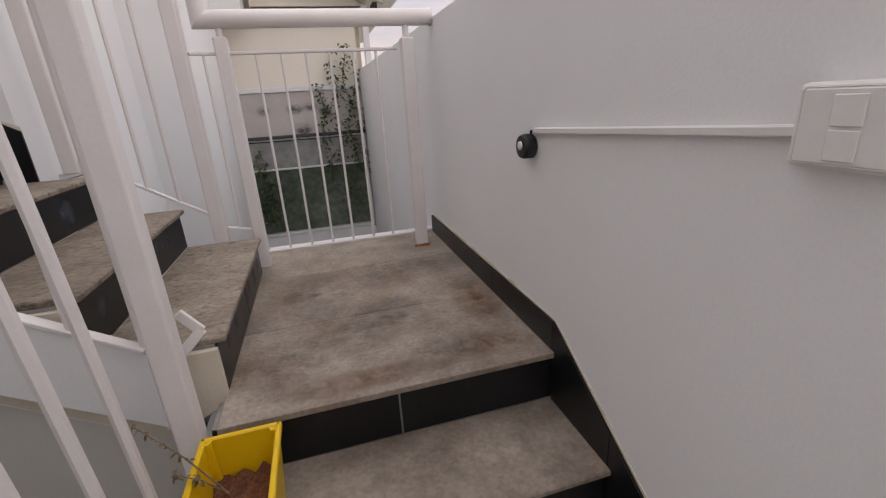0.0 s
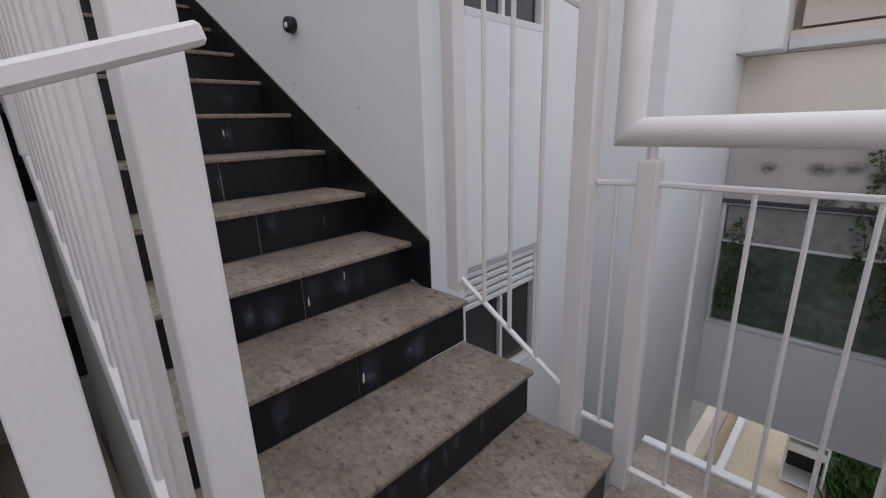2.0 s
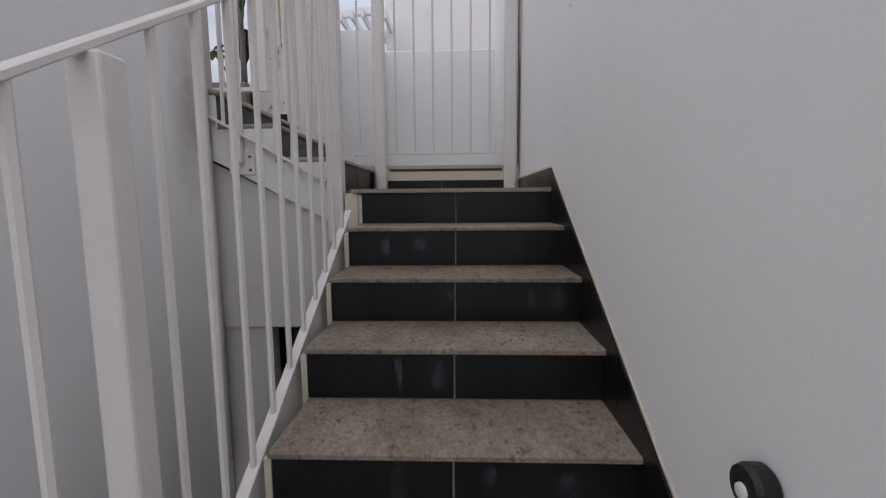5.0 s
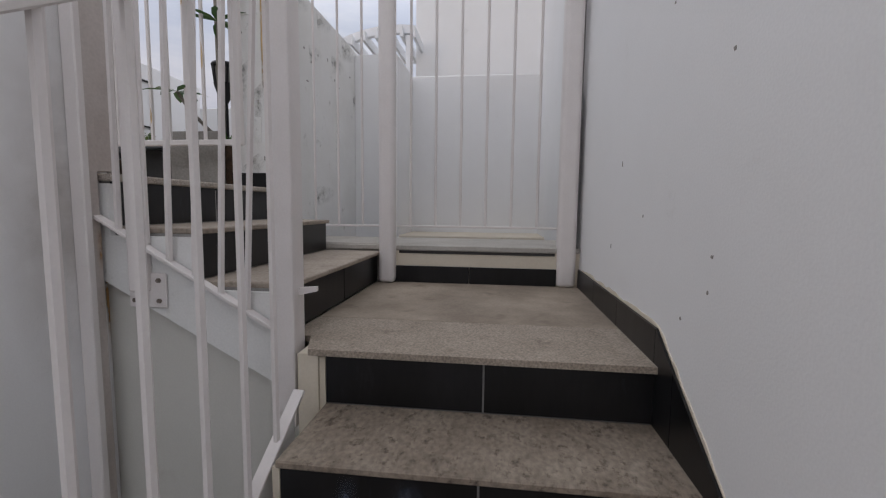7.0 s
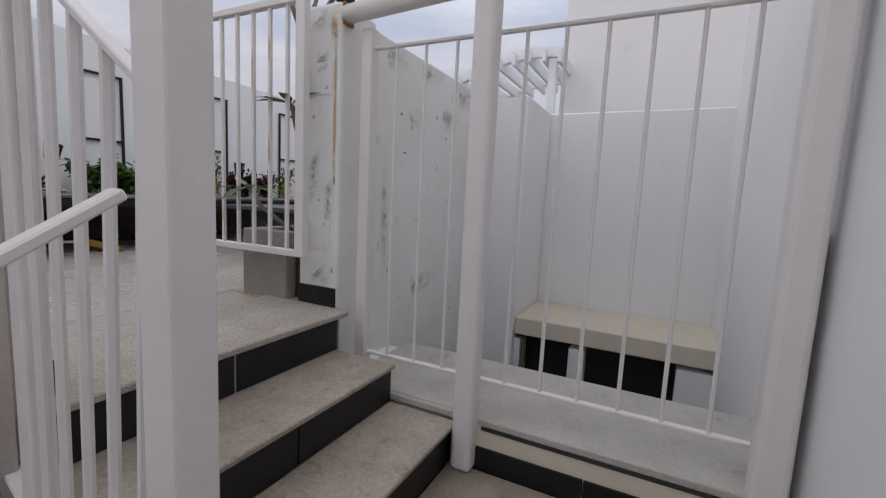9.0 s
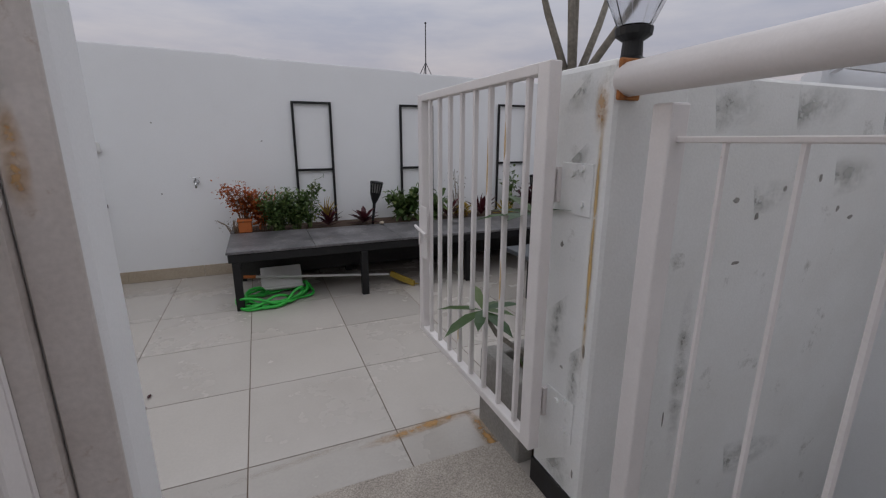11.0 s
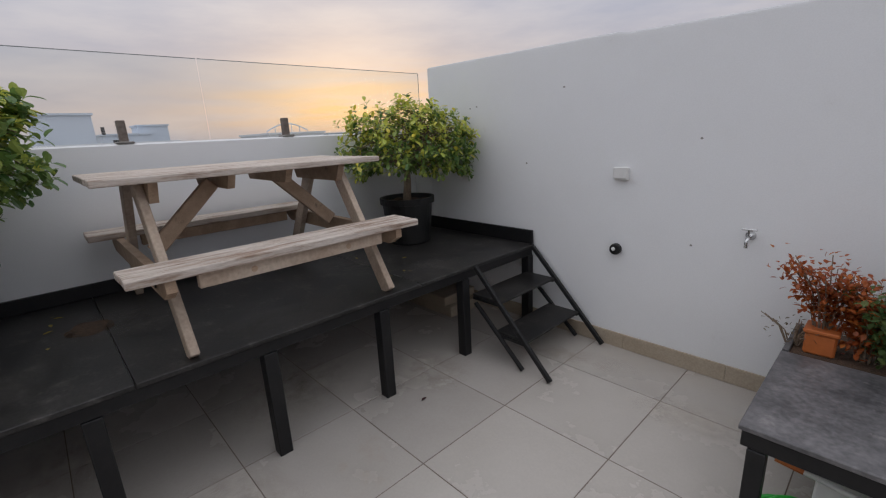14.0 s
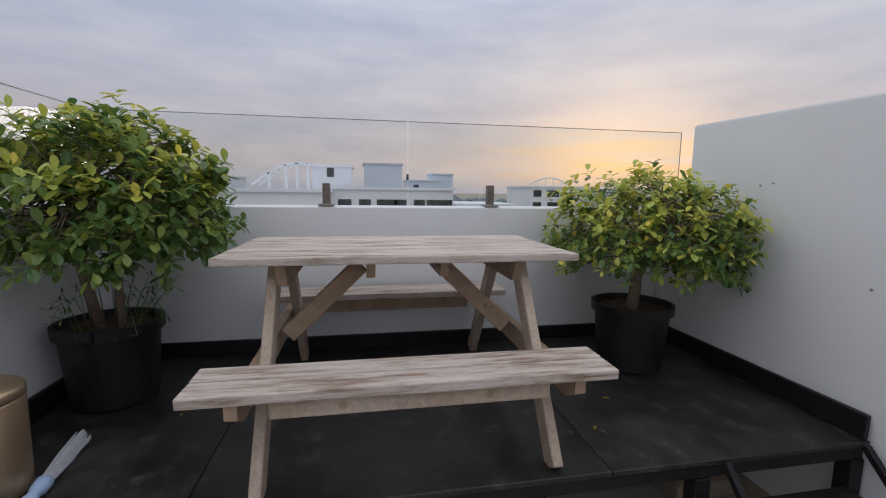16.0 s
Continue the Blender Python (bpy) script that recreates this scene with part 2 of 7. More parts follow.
S_RUST = stain_material("rust_film", (0.52, 0.30, 0.11), 0.8, 0.75, 12)
S_MOULD = stain_material("mould_film", (0.46, 0.46, 0.43), 0.9, 0.45, 13)
S_DIRT = stain_material("dirt_film", (0.58, 0.50, 0.40), 0.9, 0.22, 9)
S_DUST = stain_material("dust_film", (0.16, 0.148, 0.135), 0.9, 0.20, 14)
S_DARK = stain_material("dark_damp_film", (0.075, 0.055, 0.042), 0.8, 0.30, 14)
S_BROWN = stain_material("brown_bloom_film", (0.21, 0.10, 0.042), 0.8, 0.5, 12)
S_STREAK = stain_material("rust_run_film", (0.60, 0.40, 0.15), 0.8, 0.7, 3)
S_GRIME = stain_material("grime_film", (0.50, 0.44, 0.385), 0.9, 0.30, 1.6)
S_BLOTCH = stain_material("mould_blotch_film", (0.10, 0.105, 0.095), 0.9, 0.6, 16)
S_BLUE = stain_material("pale_bloom_film", (0.060, 0.072, 0.100), 0.4, 0.7, 18)

M_WALL = material("wall_paint", (0.80, 0.80, 0.805), 0.75, var=(0.74, 0.735, 0.73), scale=1.3, grain=160, amount=0.5, grain_amount=0.02, bump=0.12,
                  stain=(0.62, 0.60, 0.57), stain_scale=2.6, stain_lo=0.66, stain_hi=0.86)
M_OLDWALL = material("weathered_wall_paint", (0.78, 0.78, 0.77), 0.8, var=(0.66, 0.65, 0.62), scale=2.2, grain=120, amount=0.6, grain_amount=0.03, bump=0.2,
                     stain=(0.36, 0.35, 0.32), stain_scale=7.0, stain_lo=0.61, stain_hi=0.76)
# white wall paint greyed down: the stair well's shade is in the colour
M_SHADEWALL = material("shaded_wall_paint", (0.60, 0.59, 0.55), 0.8, var=(0.54, 0.53, 0.49), scale=1.4, grain=140, amount=0.6, grain_amount=0.02, bump=0.12,
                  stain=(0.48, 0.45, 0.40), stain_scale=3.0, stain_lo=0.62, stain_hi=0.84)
M_CREAM = material("cream_paint", (0.66, 0.60, 0.50), 0.75, var=(0.56, 0.49, 0.38), scale=2.5, grain=120, grain_amount=0.03, bump=0.15,
                   stain=(0.35, 0.27, 0.19), stain_scale=5.0, stain_lo=0.64, stain_hi=0.8)
M_BEIGE = material("beige_render", (0.78, 0.72, 0.63), 0.85, var=(0.71, 0.65, 0.56), scale=0.9, grain=60, grain_amount=0.03, bump=0.1,
                   stain=(0.40, 0.38, 0.35), stain_scale=2.5, stain_lo=0.62, stain_hi=0.8)
M_GRANITE = material("granite_tread", (0.175, 0.138, 0.104), 0.72, var=(0.29, 0.242, 0.192), scale=6.0, grain=75, amount=1.0, grain_amount=0.24, bump=0.45,
                     stain=(0.085, 0.062, 0.045), stain_scale=38.0, stain_lo=0.54, stain_hi=0.66, stretch=(0.7, 1, 1), rnd=1)
M_LANDING = material("weathered_brown_granite", (0.175, 0.140, 0.110), 0.62, var=(0.36, 0.305, 0.252), scale=4.2, grain=70, amount=1.0, grain_amount=0.18, bump=0.35,
                     stain=(0.25, 0.150, 0.085), stain_scale=2.4, stain_lo=0.54, stain_hi=0.76, rnd=1)
M_LANDING_UP = material("grey_brown_granite", (0.205, 0.165, 0.128), 0.72, var=(0.37, 0.31, 0.245), scale=3.2, grain=80, amount=1.0, grain_amount=0.09, bump=0.35,
                        stain=(0.10, 0.075, 0.055), stain_scale=5.0, stain_lo=0.58, stain_hi=0.76)
M_LIGHTTREAD = material("pale_granite_tread", (0.30, 0.25, 0.205), 0.75, var=(0.40, 0.345, 0.285), scale=6.0, grain=75, amount=1.0, grain_amount=0.15, bump=0.4,
                        stain=(0.20, 0.165, 0.13), stain_scale=18.0, stain_lo=0.56, stain_hi=0.72, rnd=1)
M_NOSING = material("flamed_nosing_granite", (0.27, 0.225, 0.18), 0.8, var=(0.36, 0.305, 0.25), scale=5.0, grain=150, amount=0.9, grain_amount=0.32, bump=0.5,
                    stain=(0.15, 0.12, 0.095), stain_scale=9.0, stain_lo=0.58, stain_hi=0.76)
M_LIGHTGRANITE = material("flamed_granite", (0.32, 0.282, 0.242), 0.8, var=(0.42, 0.378, 0.33), scale=5.0, grain=230, amount=0.8, grain_amount=0.45, bump=0.4,
                          stain=(0.22, 0.19, 0.16), stain_scale=7.0, stain_lo=0.6, stain_hi=0.8, rnd=1)
M_BLACKTILE = material("black_riser_tile", (0.0055, 0.0055, 0.006), 0.34, var=(0.013, 0.013, 0.015), scale=5.0, grain=60, amount=0.9, grain_amount=0.12, bump=0.04, spec=0.35,
                       stain=(0.030, 0.034, 0.044), stain_scale=9.0, stain_lo=0.60, stain_hi=0.82, stretch=(1, 1, 0.28), rnd=1)
M_GROUT = material("grey_grout", (0.30, 0.29, 0.28), 0.9, grain_amount=0.1)
M_STEEL = material("white_steel_paint", (0.74, 0.70, 0.685), 0.45, var=(0.66, 0.62, 0.60), scale=9.0, grain=140, amount=0.45, grain_amount=0.02, bump=0.06,
                   stain=(0.40, 0.30, 0.24), stain_scale=14.0, stain_lo=0.70, stain_hi=0.80)
# worn, rusting paint, browned as well for the shade on that face
M_WORNSHADE = material("worn_shade_brown_paint", (0.56, 0.51, 0.48), 0.6, var=(0.44, 0.385, 0.35), scale=3.0, grain=90, amount=0.9, grain_amount=0.06, bump=0.15,
                  stain=(0.30, 0.20, 0.13), stain_scale=9.0, stain_lo=0.62, stain_hi=0.76)
M_RUST = material("rust", (0.28, 0.10, 0.03), 0.9, var=(0.42, 0.19, 0.06), scale=25, amount=0.9, grain_amount=0.3, bump=0.4)
M_RUSTSTREAK = material("rust_streak", (0.50, 0.36, 0.20), 0.85, var=(0.62, 0.46, 0.28), scale=12, amount=1.0, grain_amount=0.15)
M_PORCELAIN = material("porcelain_floor", (0.475, 0.438, 0.397), 0.26, var=(0.415, 0.378, 0.338), scale=1.6, grain=90, amount=0.7, grain_amount=0.025, bump=0.02,
                       stain=(0.42, 0.34, 0.26), stain_scale=1.7, stain_lo=0.64, stain_hi=0.86, rnd=1)
M_FLOORGROUT = material("floor_grout", (0.17, 0.13, 0.10), 0.9, grain_amount=0.2)
M_SLATE = material("slate_worktop", (0.055, 0.053, 0.056), 0.40, var=(0.17, 0.162, 0.165), scale=5.0, grain=45, amount=0.9, grain_amount=0.25, bump=0.05,
                   stain=(0.24, 0.225, 0.215), stain_scale=6.0, stain_lo=0.58, stain_hi=0.72, rnd=1)
M_BLACK = material("black_metal", (0.007, 0.007, 0.008), 0.5, spec=0.35, var=(0.018, 0.017, 0.017), scale=9, amount=0.7, grain_amount=0.1, bump=0.06)
M_DECK = material("deck_board", (0.009, 0.0085, 0.0085), 0.46, spec=0.4, var=(0.034, 0.031, 0.029), scale=4.5, grain=70, amount=1.0, grain_amount=0.3, bump=0.12,
                  stain=(0.085, 0.078, 0.072), stain_scale=9.0, stain_lo=0.56, stain_hi=0.76, rnd=1)
# near-black for panels, and painted in for unlit rooms and a shadow line
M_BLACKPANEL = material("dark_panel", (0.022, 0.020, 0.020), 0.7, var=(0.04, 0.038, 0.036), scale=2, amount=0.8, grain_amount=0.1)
M_WOOD_TOP = material("bleached_plank", (0.61, 0.54, 0.48), 0.8, var=(0.42, 0.335, 0.27), scale=3.0, grain=30, amount=1.0, grain_amount=0.14, bump=0.5,
                      stain=(0.24, 0.150, 0.10), stain_scale=3.0, stain_lo=0.50, stain_hi=0.66, stretch=(11, 1.1, 11), rnd=1)
M_WOOD = material("bare_pine", (0.40, 0.285, 0.195), 0.78, var=(0.27, 0.18, 0.12), scale=5.0, grain=60, amount=0.8, grain_amount=0.12, bump=0.3,
                  stain=(0.15, 0.105, 0.07), stain_scale=4.0, stain_lo=0.60, stain_hi=0.74, stretch=(3, 3, 3), rnd=1)
M_PALEWOOD = material("pale_pine", (0.50, 0.405, 0.32), 0.8, var=(0.36, 0.265, 0.195), scale=5.0, grain=60, amount=0.8, grain_amount=0.12, bump=0.3, rnd=1)
M_GOLD = material("champagne_metal", (0.50, 0.36, 0.235), 0.38, 0.75, var=(0.44, 0.315, 0.20), scale=2.0, grain=40, amount=0.6, grain_amount=0.03, bump=0.02)
M_POT = material("black_plastic", (0.008, 0.008, 0.008), 0.5, spec=0.4, var=(0.02, 0.019, 0.018), scale=6, amount=0.7, grain_amount=0.08, bump=0.05)
M_SOIL = material("soil", (0.055, 0.035, 0.022), 0.95, var=(0.11, 0.065, 0.04), scale=30, amount=0.9, grain=150, grain_amount=0.4, bump=1.0)
M_REDSOIL = material("red_soil", (0.17, 0.065, 0.028), 0.95, var=(0.09, 0.035, 0.018), scale=25, amount=0.9, grain=150, grain_amount=0.4, bump=1.0)
M_BARK = material("bark", (0.25, 0.19, 0.135), 0.9, var=(0.14, 0.10, 0.07), scale=22, amount=0.9, grain=110, grain_amount=0.3, bump=0.8)
M_GREYBARK = material("pale_bark", (0.26, 0.235, 0.20), 0.85, var=(0.18, 0.16, 0.13), scale=18, amount=0.8, grain=80, grain_amount=0.2, bump=0.5)
M_LEAF = leaf_material("ficus_leaf", (0.085, 0.175, 0.050), (0.36, 0.43, 0.10), 0.40, 0.30)
M_LEAF_Y = leaf_material("young_ficus_leaf", (0.42, 0.50, 0.10), (0.82, 0.68, 0.10), 0.35, 0.34)
M_GREEN = leaf_material("garden_leaf", (0.072, 0.135, 0.040), (0.23, 0.285, 0.095), 0.4)
M_BIGLEAF = leaf_material("broad_leaf", (0.035, 0.085, 0.022), (0.12, 0.17, 0.04), 0.5)
M_MAROON = leaf_material("maroon_leaf", (0.042, 0.011, 0.015), (0.12, 0.024, 0.032), 0.5)
M_ORANGE = leaf_material("orange_leaf", (0.30, 0.060, 0.016), (0.55, 0.17, 0.035), 0.5)
M_YELLOWLEAF = leaf_material("yellow_leaf", (0.30, 0.24, 0.03), (0.55, 0.33, 0.05), 0.5)
M_WHITEPETAL = leaf_material("white_petal", (0.70, 0.68, 0.66), (0.8, 0.78, 0.76), 0.5)
M_STRAW = leaf_material("dry_twig_leaf", (0.14, 0.10, 0.055), (0.20, 0.16, 0.09), 0.5)
M_YELLOW = material("yellow_plastic", (0.74, 0.47, 0.005), 0.38, var=(0.66, 0.40, 0.005), scale=3, amount=0.5, grain_amount=0.03, bump=0.02)
M_ORANGEPOT = material("terracotta_plastic", (0.50, 0.14, 0.03), 0.6, var=(0.42, 0.11, 0.03), scale=6, amount=0.6, grain_amount=0.05)
M_HOSE = material("green_hose", (0.045, 0.50, 0.06), 0.35, var=(0.02, 0.31, 0.04), scale=8, amount=0.6, grain_amount=0.05, bump=0.05)
M_WHITEPLASTIC = material("white_plastic", (0.74, 0.73, 0.71), 0.4, var=(0.68, 0.66, 0.63), scale=5, amount=0.4, grain_amount=0.02, bump=0.02)
M_BLUEPLASTIC = material("pale_blue_plastic", (0.42, 0.56, 0.80), 0.4, var=(0.38, 0.50, 0.74), scale=5, amount=0.4, grain_amount=0.02, bump=0.02)
M_BRISTLE = material("grey_bristle", (0.56, 0.58, 0.61), 0.8, var=(0.42, 0.43, 0.45), scale=30, amount=0.6)
M_YELLOWBRUSH = material("yellow_bristle", (0.42, 0.29, 0.045), 0.8, var=(0.32, 0.22, 0.03), scale=30, amount=0.7)
M_CHROME = material("chrome", (0.62, 0.62, 0.62), 0.2, 1.0, scale=8, amount=0.4, grain_amount=0.03)
M_BRASS = material("brass", (0.55, 0.38, 0.12), 0.3, 1.0, scale=8, amount=0.4, grain_amount=0.05)
M_LENS = material("lamp_lens", (0.70, 0.70, 0.68), 0.25, scale=10, amount=0.3, grain_amount=0.02)
M_GREYSTONE = material("grey_concrete", (0.30, 0.285, 0.265), 0.85, var=(0.22, 0.205, 0.19), scale=4, amount=0.8, grain=90, grain_amount=0.12, bump=0.3,
                       stain=(0.12, 0.105, 0.09), stain_scale=4.5, stain_lo=0.6, stain_hi=0.78)
M_BEIGESTONE = material("beige_skirting", (0.43, 0.36, 0.275), 0.7, var=(0.36, 0.29, 0.21), scale=5, amount=0.8, grain=90, grain_amount=0.1, bump=0.15,
                        stain=(0.20, 0.15, 0.10), stain_scale=3.5, stain_lo=0.6, stain_hi=0.78)
M_LEDGE = material("weathered_ledge_stone", (0.46, 0.44, 0.405), 0.8, var=(0.36, 0.335, 0.30), scale=5, amount=0.8, grain=90, grain_amount=0.08, bump=0.2,
                   stain=(0.20, 0.17, 0.14), stain_scale=5.0, stain_lo=0.60, stain_hi=0.78)
M_DARKTABLE = material("dark_grey_board", (0.060, 0.066, 0.074), 0.45, var=(0.085, 0.092, 0.10), scale=3, amount=0.6, grain_amount=0.06, bump=0.05)
M_DARKGLASS = material("dark_window_glass", (0.012, 0.014, 0.015), 0.12, var=(0.03, 0.035, 0.034), scale=1.2, amount=0.8, grain_amount=0.05, bump=0.0, spec=0.8)
# opaque pane mottled dark green and grey
M_GREENGLASS = material("planted_window_glass", (0.040, 0.062, 0.040), 0.22, var=(0.15, 0.175, 0.145), scale=1.7, amount=0.9, grain=14, grain_amount=0.3, bump=0.0, spec=0.6,
                       stain=(0.16, 0.17, 0.165), stain_scale=2.2, stain_lo=0.55, stain_hi=0.8)
M_MAUVE = material("damp_mauve_plaster", (0.52, 0.475, 0.45), 0.8, var=(0.42, 0.38, 0.365), scale=2.4, grain=60, amount=0.9, grain_amount=0.04, bump=0.1)
# upper pane: a wall's mauve-grey reflection is painted into its colour
M_REFLECTGLASS = material("reflection_toned_glass", (0.36, 0.335, 0.33), 0.4, var=(0.20, 0.215, 0.20), scale=2.0, amount=0.9, grain=14, grain_amount=0.15, bump=0.0)
M_ALU = material("white_aluminium", (0.72, 0.72, 0.72), 0.45, var=(0.64, 0.64, 0.63), scale=4, amount=0.5, grain_amount=0.02)
M_FARWHITE = material("far_white_wall", (0.82, 0.83, 0.85), 0.9, var=(0.70, 0.71, 0.74), scale=0.25, amount=0.7, grain=4, grain_amount=0.03, bump=0.0)
# no haze volume: distant walls carry the haze as blue-grey colour
M_FARGREY = material("haze_blue_grey", (0.62, 0.67, 0.74), 0.9, var=(0.54, 0.59, 0.66), scale=0.25, amount=0.7, grain=4, grain_amount=0.03, bump=0.0)
# tree colour greyed and blued to suggest haze over distance
M_FARTREE = material("far_trees_haze_tint", (0.115, 0.145, 0.16), 0.95, var=(0.17, 0.195, 0.21), scale=0.4, amount=0.9, grain=3, grain_amount=0.2, bump=0.0)
M_GROUND = material("garden_ground", (0.32, 0.29, 0.23), 0.95, var=(0.24, 0.21, 0.165), scale=0.25, amount=0.9, grain=12, grain_amount=0.1, bump=0.1)
M_PAVING = material("cream_paving", (0.56, 0.48, 0.36), 0.9, var=(0.48, 0.41, 0.30), scale=1.5, amount=0.8, grain=30, grain_amount=0.08)
M_GRASS = leaf_material("grass_blade", (0.03, 0.085, 0.018), (0.07, 0.14, 0.03), 0.5, 0.7)
M_STUB = material("weathered_stub", (0.20, 0.165, 0.14), 0.9, var=(0.13, 0.105, 0.09), scale=12, amount=0.9, grain_amount=0.2, bump=0.4)
M_CABLE = material("cable_sheath", (0.05, 0.05, 0.055), 0.6)
M_PANE = sheet_glass("clear_balustrade_glass", (0.95, 0.965, 0.965))
M_PANEEDGE = material("polished_glass_edge", (0.20, 0.22, 0.22), 0.3, grain_amount=0.05)
M_CLEAR = glass_material("lantern_glass", (0.92, 0.93, 0.95), 0.12)


# ---------------------------------------------------------------- mesh helpers
def mesh_object(name, bm, mat, smooth=False):
    me = bpy.data.meshes.new(name)
    bm.to_mesh(me)
    bm.free()
    me.materials.append(mat)
    if smooth:
        for p in me.polygons:
            p.use_smooth = True
    return new(name, me)


def part(name, bm, mat, parent, label="", smooth=False):
    ob = mesh_object(name, bm, mat, smooth)
    ob.parent = parent
    if label:
        tagged(ob, label)
    return ob


def thing(name, label, category, m=None, group="", kind=""):
    ob = new(name)
    ob.empty_display_size = 0.05
    ob.matrix_world = m if m is not None else Matrix.Identity(4)
    return tagged(ob, label, category, group, kind)


def solid(name, bm, mat, label, category, group="", kind="", smooth=False):
    return tagged(mesh_object(name, bm, mat, smooth), label, category, group, kind)


def wall(name, bm, mat, label, category="wall"):
    return tagged(mesh_object(name, bm, mat), label, category, "", "structure")


def box(bm, x0, x1, y0, y1, z0, z1, bevel=0.0, seg=1):
    v = [bm.verts.new(p) for p in ((x0, y0, z0), (x1, y0, z0), (x1, y1, z0), (x0, y1, z0), (x0, y0, z1), (x1, y0, z1), (x1, y1, z1), (x0, y1, z1))]
    f = [bm.faces.new([v[i] for i in q]) for q in ((3, 2, 1, 0), (4, 5, 6, 7), (0, 1, 5, 4), (1, 2, 6, 5), (2, 3, 7, 6), (3, 0, 4, 7))]
    if bevel:
        edges = {e for q in f for e in q.edges}
        bmesh.ops.bevel(bm, geom=list(edges), offset=bevel, segments=seg, affect="EDGES", profile=0.5)
    return v


def bx(*a, bevel=0.0, seg=1):
    bm = bmesh.new()
    box(bm, *a, bevel=bevel, seg=seg)
    return bm


def prism(bm, pts, axis, a, b):
    """A polygon in the plane across an axis, drawn out from a to b along it."""
    def at(p, h):
        return {"x": (h, p[0], p[1]), "y": (p[0], h, p[1]), "z": (p[0], p[1], h)}[axis]
    lo = [bm.verts.new(at(p, a)) for p in pts]
    hi = [bm.verts.new(at(p, b)) for p in pts]
    n = len(pts)
    bm.faces.new(lo)
    bm.faces.new(hi[::-1])
    for i in range(n):
        bm.faces.new((lo[i], hi[i], hi[(i + 1) % n], lo[(i + 1) % n]))
    bmesh.ops.recalc_face_normals(bm, faces=bm.faces[:])


def tube(bm, pts, r, n=8, caps=True, r_end=None):
    """A round bar along points."""
    pts = [Vector(p) for p in pts]
    rings = []
    for i, p in enumerate(pts):
        d = (pts[min(i + 1, len(pts) - 1)] - pts[max(i - 1, 0)]).normalized()
        up = Vector((0, 0, 1)) if abs(d.z) < 0.95 else Vector((1, 0, 0))
        s = d.cross(up).normalized()
        u = s.cross(d)
        rad = r if r_end is None else r + (r_end - r) * i / (len(pts) - 1)
        rings.append([bm.verts.new(p + (s * math.cos(a) + u * math.sin(a)) * rad) for a in (2 * math.pi * k / n for k in range(n))])
    for a, b in zip(rings, rings[1:]):
        for k in range(n):
            bm.faces.new((a[k], a[(k + 1) % n], b[(k + 1) % n], b[k]))
    if caps:
        bm.faces.new(rings[0][::-1])
        bm.faces.new(rings[-1])


def beam(bm, p, q, w, h, up=(0, 0, 1), bevel=0.0):
    """A rectangular bar from p to q, w across and h along up."""
    p, q = Vector(p), Vector(q)
    d = (q - p).normalized()
    s = d.cross(Vector(up)).normalized()
    u = s.cross(d)
    v = []
    for c in (p, q):
        for a, b in ((-1, -1), (1, -1), (1, 1), (-1, 1)):
            v.append(bm.verts.new(c + s * a * w / 2 + u * b * h / 2))
    f = [bm.faces.new([v[i] for i in k]) for k in ((3, 2, 1, 0), (4, 5, 6, 7), (0, 1, 5, 4), (1, 2, 6, 5), (2, 3, 7, 6), (3, 0, 4, 7))]
    if bevel:
        bmesh.ops.bevel(bm, geom=list({e for k in f for e in k.edges}), offset=bevel, segments=1, affect="EDGES")


def lathe(bm, prof, n=24, c=(0, 0, 0)):
    """A profile of (radius, height) turned round the z axis."""
    rings = [[bm.verts.new((c[0] + r * math.cos(2 * math.pi * k / n), c[1] + r * math.sin(2 * math.pi * k / n), c[2] + z)) for k in range(n)] for r, z in prof]
    for a, b in zip(rings, rings[1:]):
        for k in range(n):
            bm.faces.new((a[k], a[(k + 1) % n], b[(k + 1) % n], b[k]))
    if prof[0][0] > 1e-4:
        bm.faces.new(rings[0][::-1])
    if prof[-1][0] > 1e-4:
        bm.faces.new(rings[-1])


def leaf(bm, p, d, length, width, droop=0.15, fold=0.12):
    """One pointed leaf, folded along its rib."""
    p, d = Vector(p), Vector(d).normalized()
    up = Vector((0, 0, 1)) if abs(d.z) < 0.9 else Vector((1, 0, 0))
    s = d.cross(up).normalized()
    n = s.cross(d)
    m1 = p + d * length * 0.35 - n * length * droop * 0.2
    m2 = p + d * length * 0.72 - n * length * droop * 0.55
    tip = p + d * length - n * length * droop
    a = bm.verts.new(p)
    b, c = bm.verts.new(m1), bm.verts.new(m2)
    t = bm.verts.new(tip)
    for k in (-1, 1):
        e = bm.verts.new(m1 + s * k * width * 0.46 + n * width * fold)
        f = bm.verts.new(m2 + s * k * width * 0.40 + n * width * fold)
        for q in ((a, b, e), (b, c, f, e), (c, t, f)):
            bm.faces.new(q if k < 0 else q[::-1])


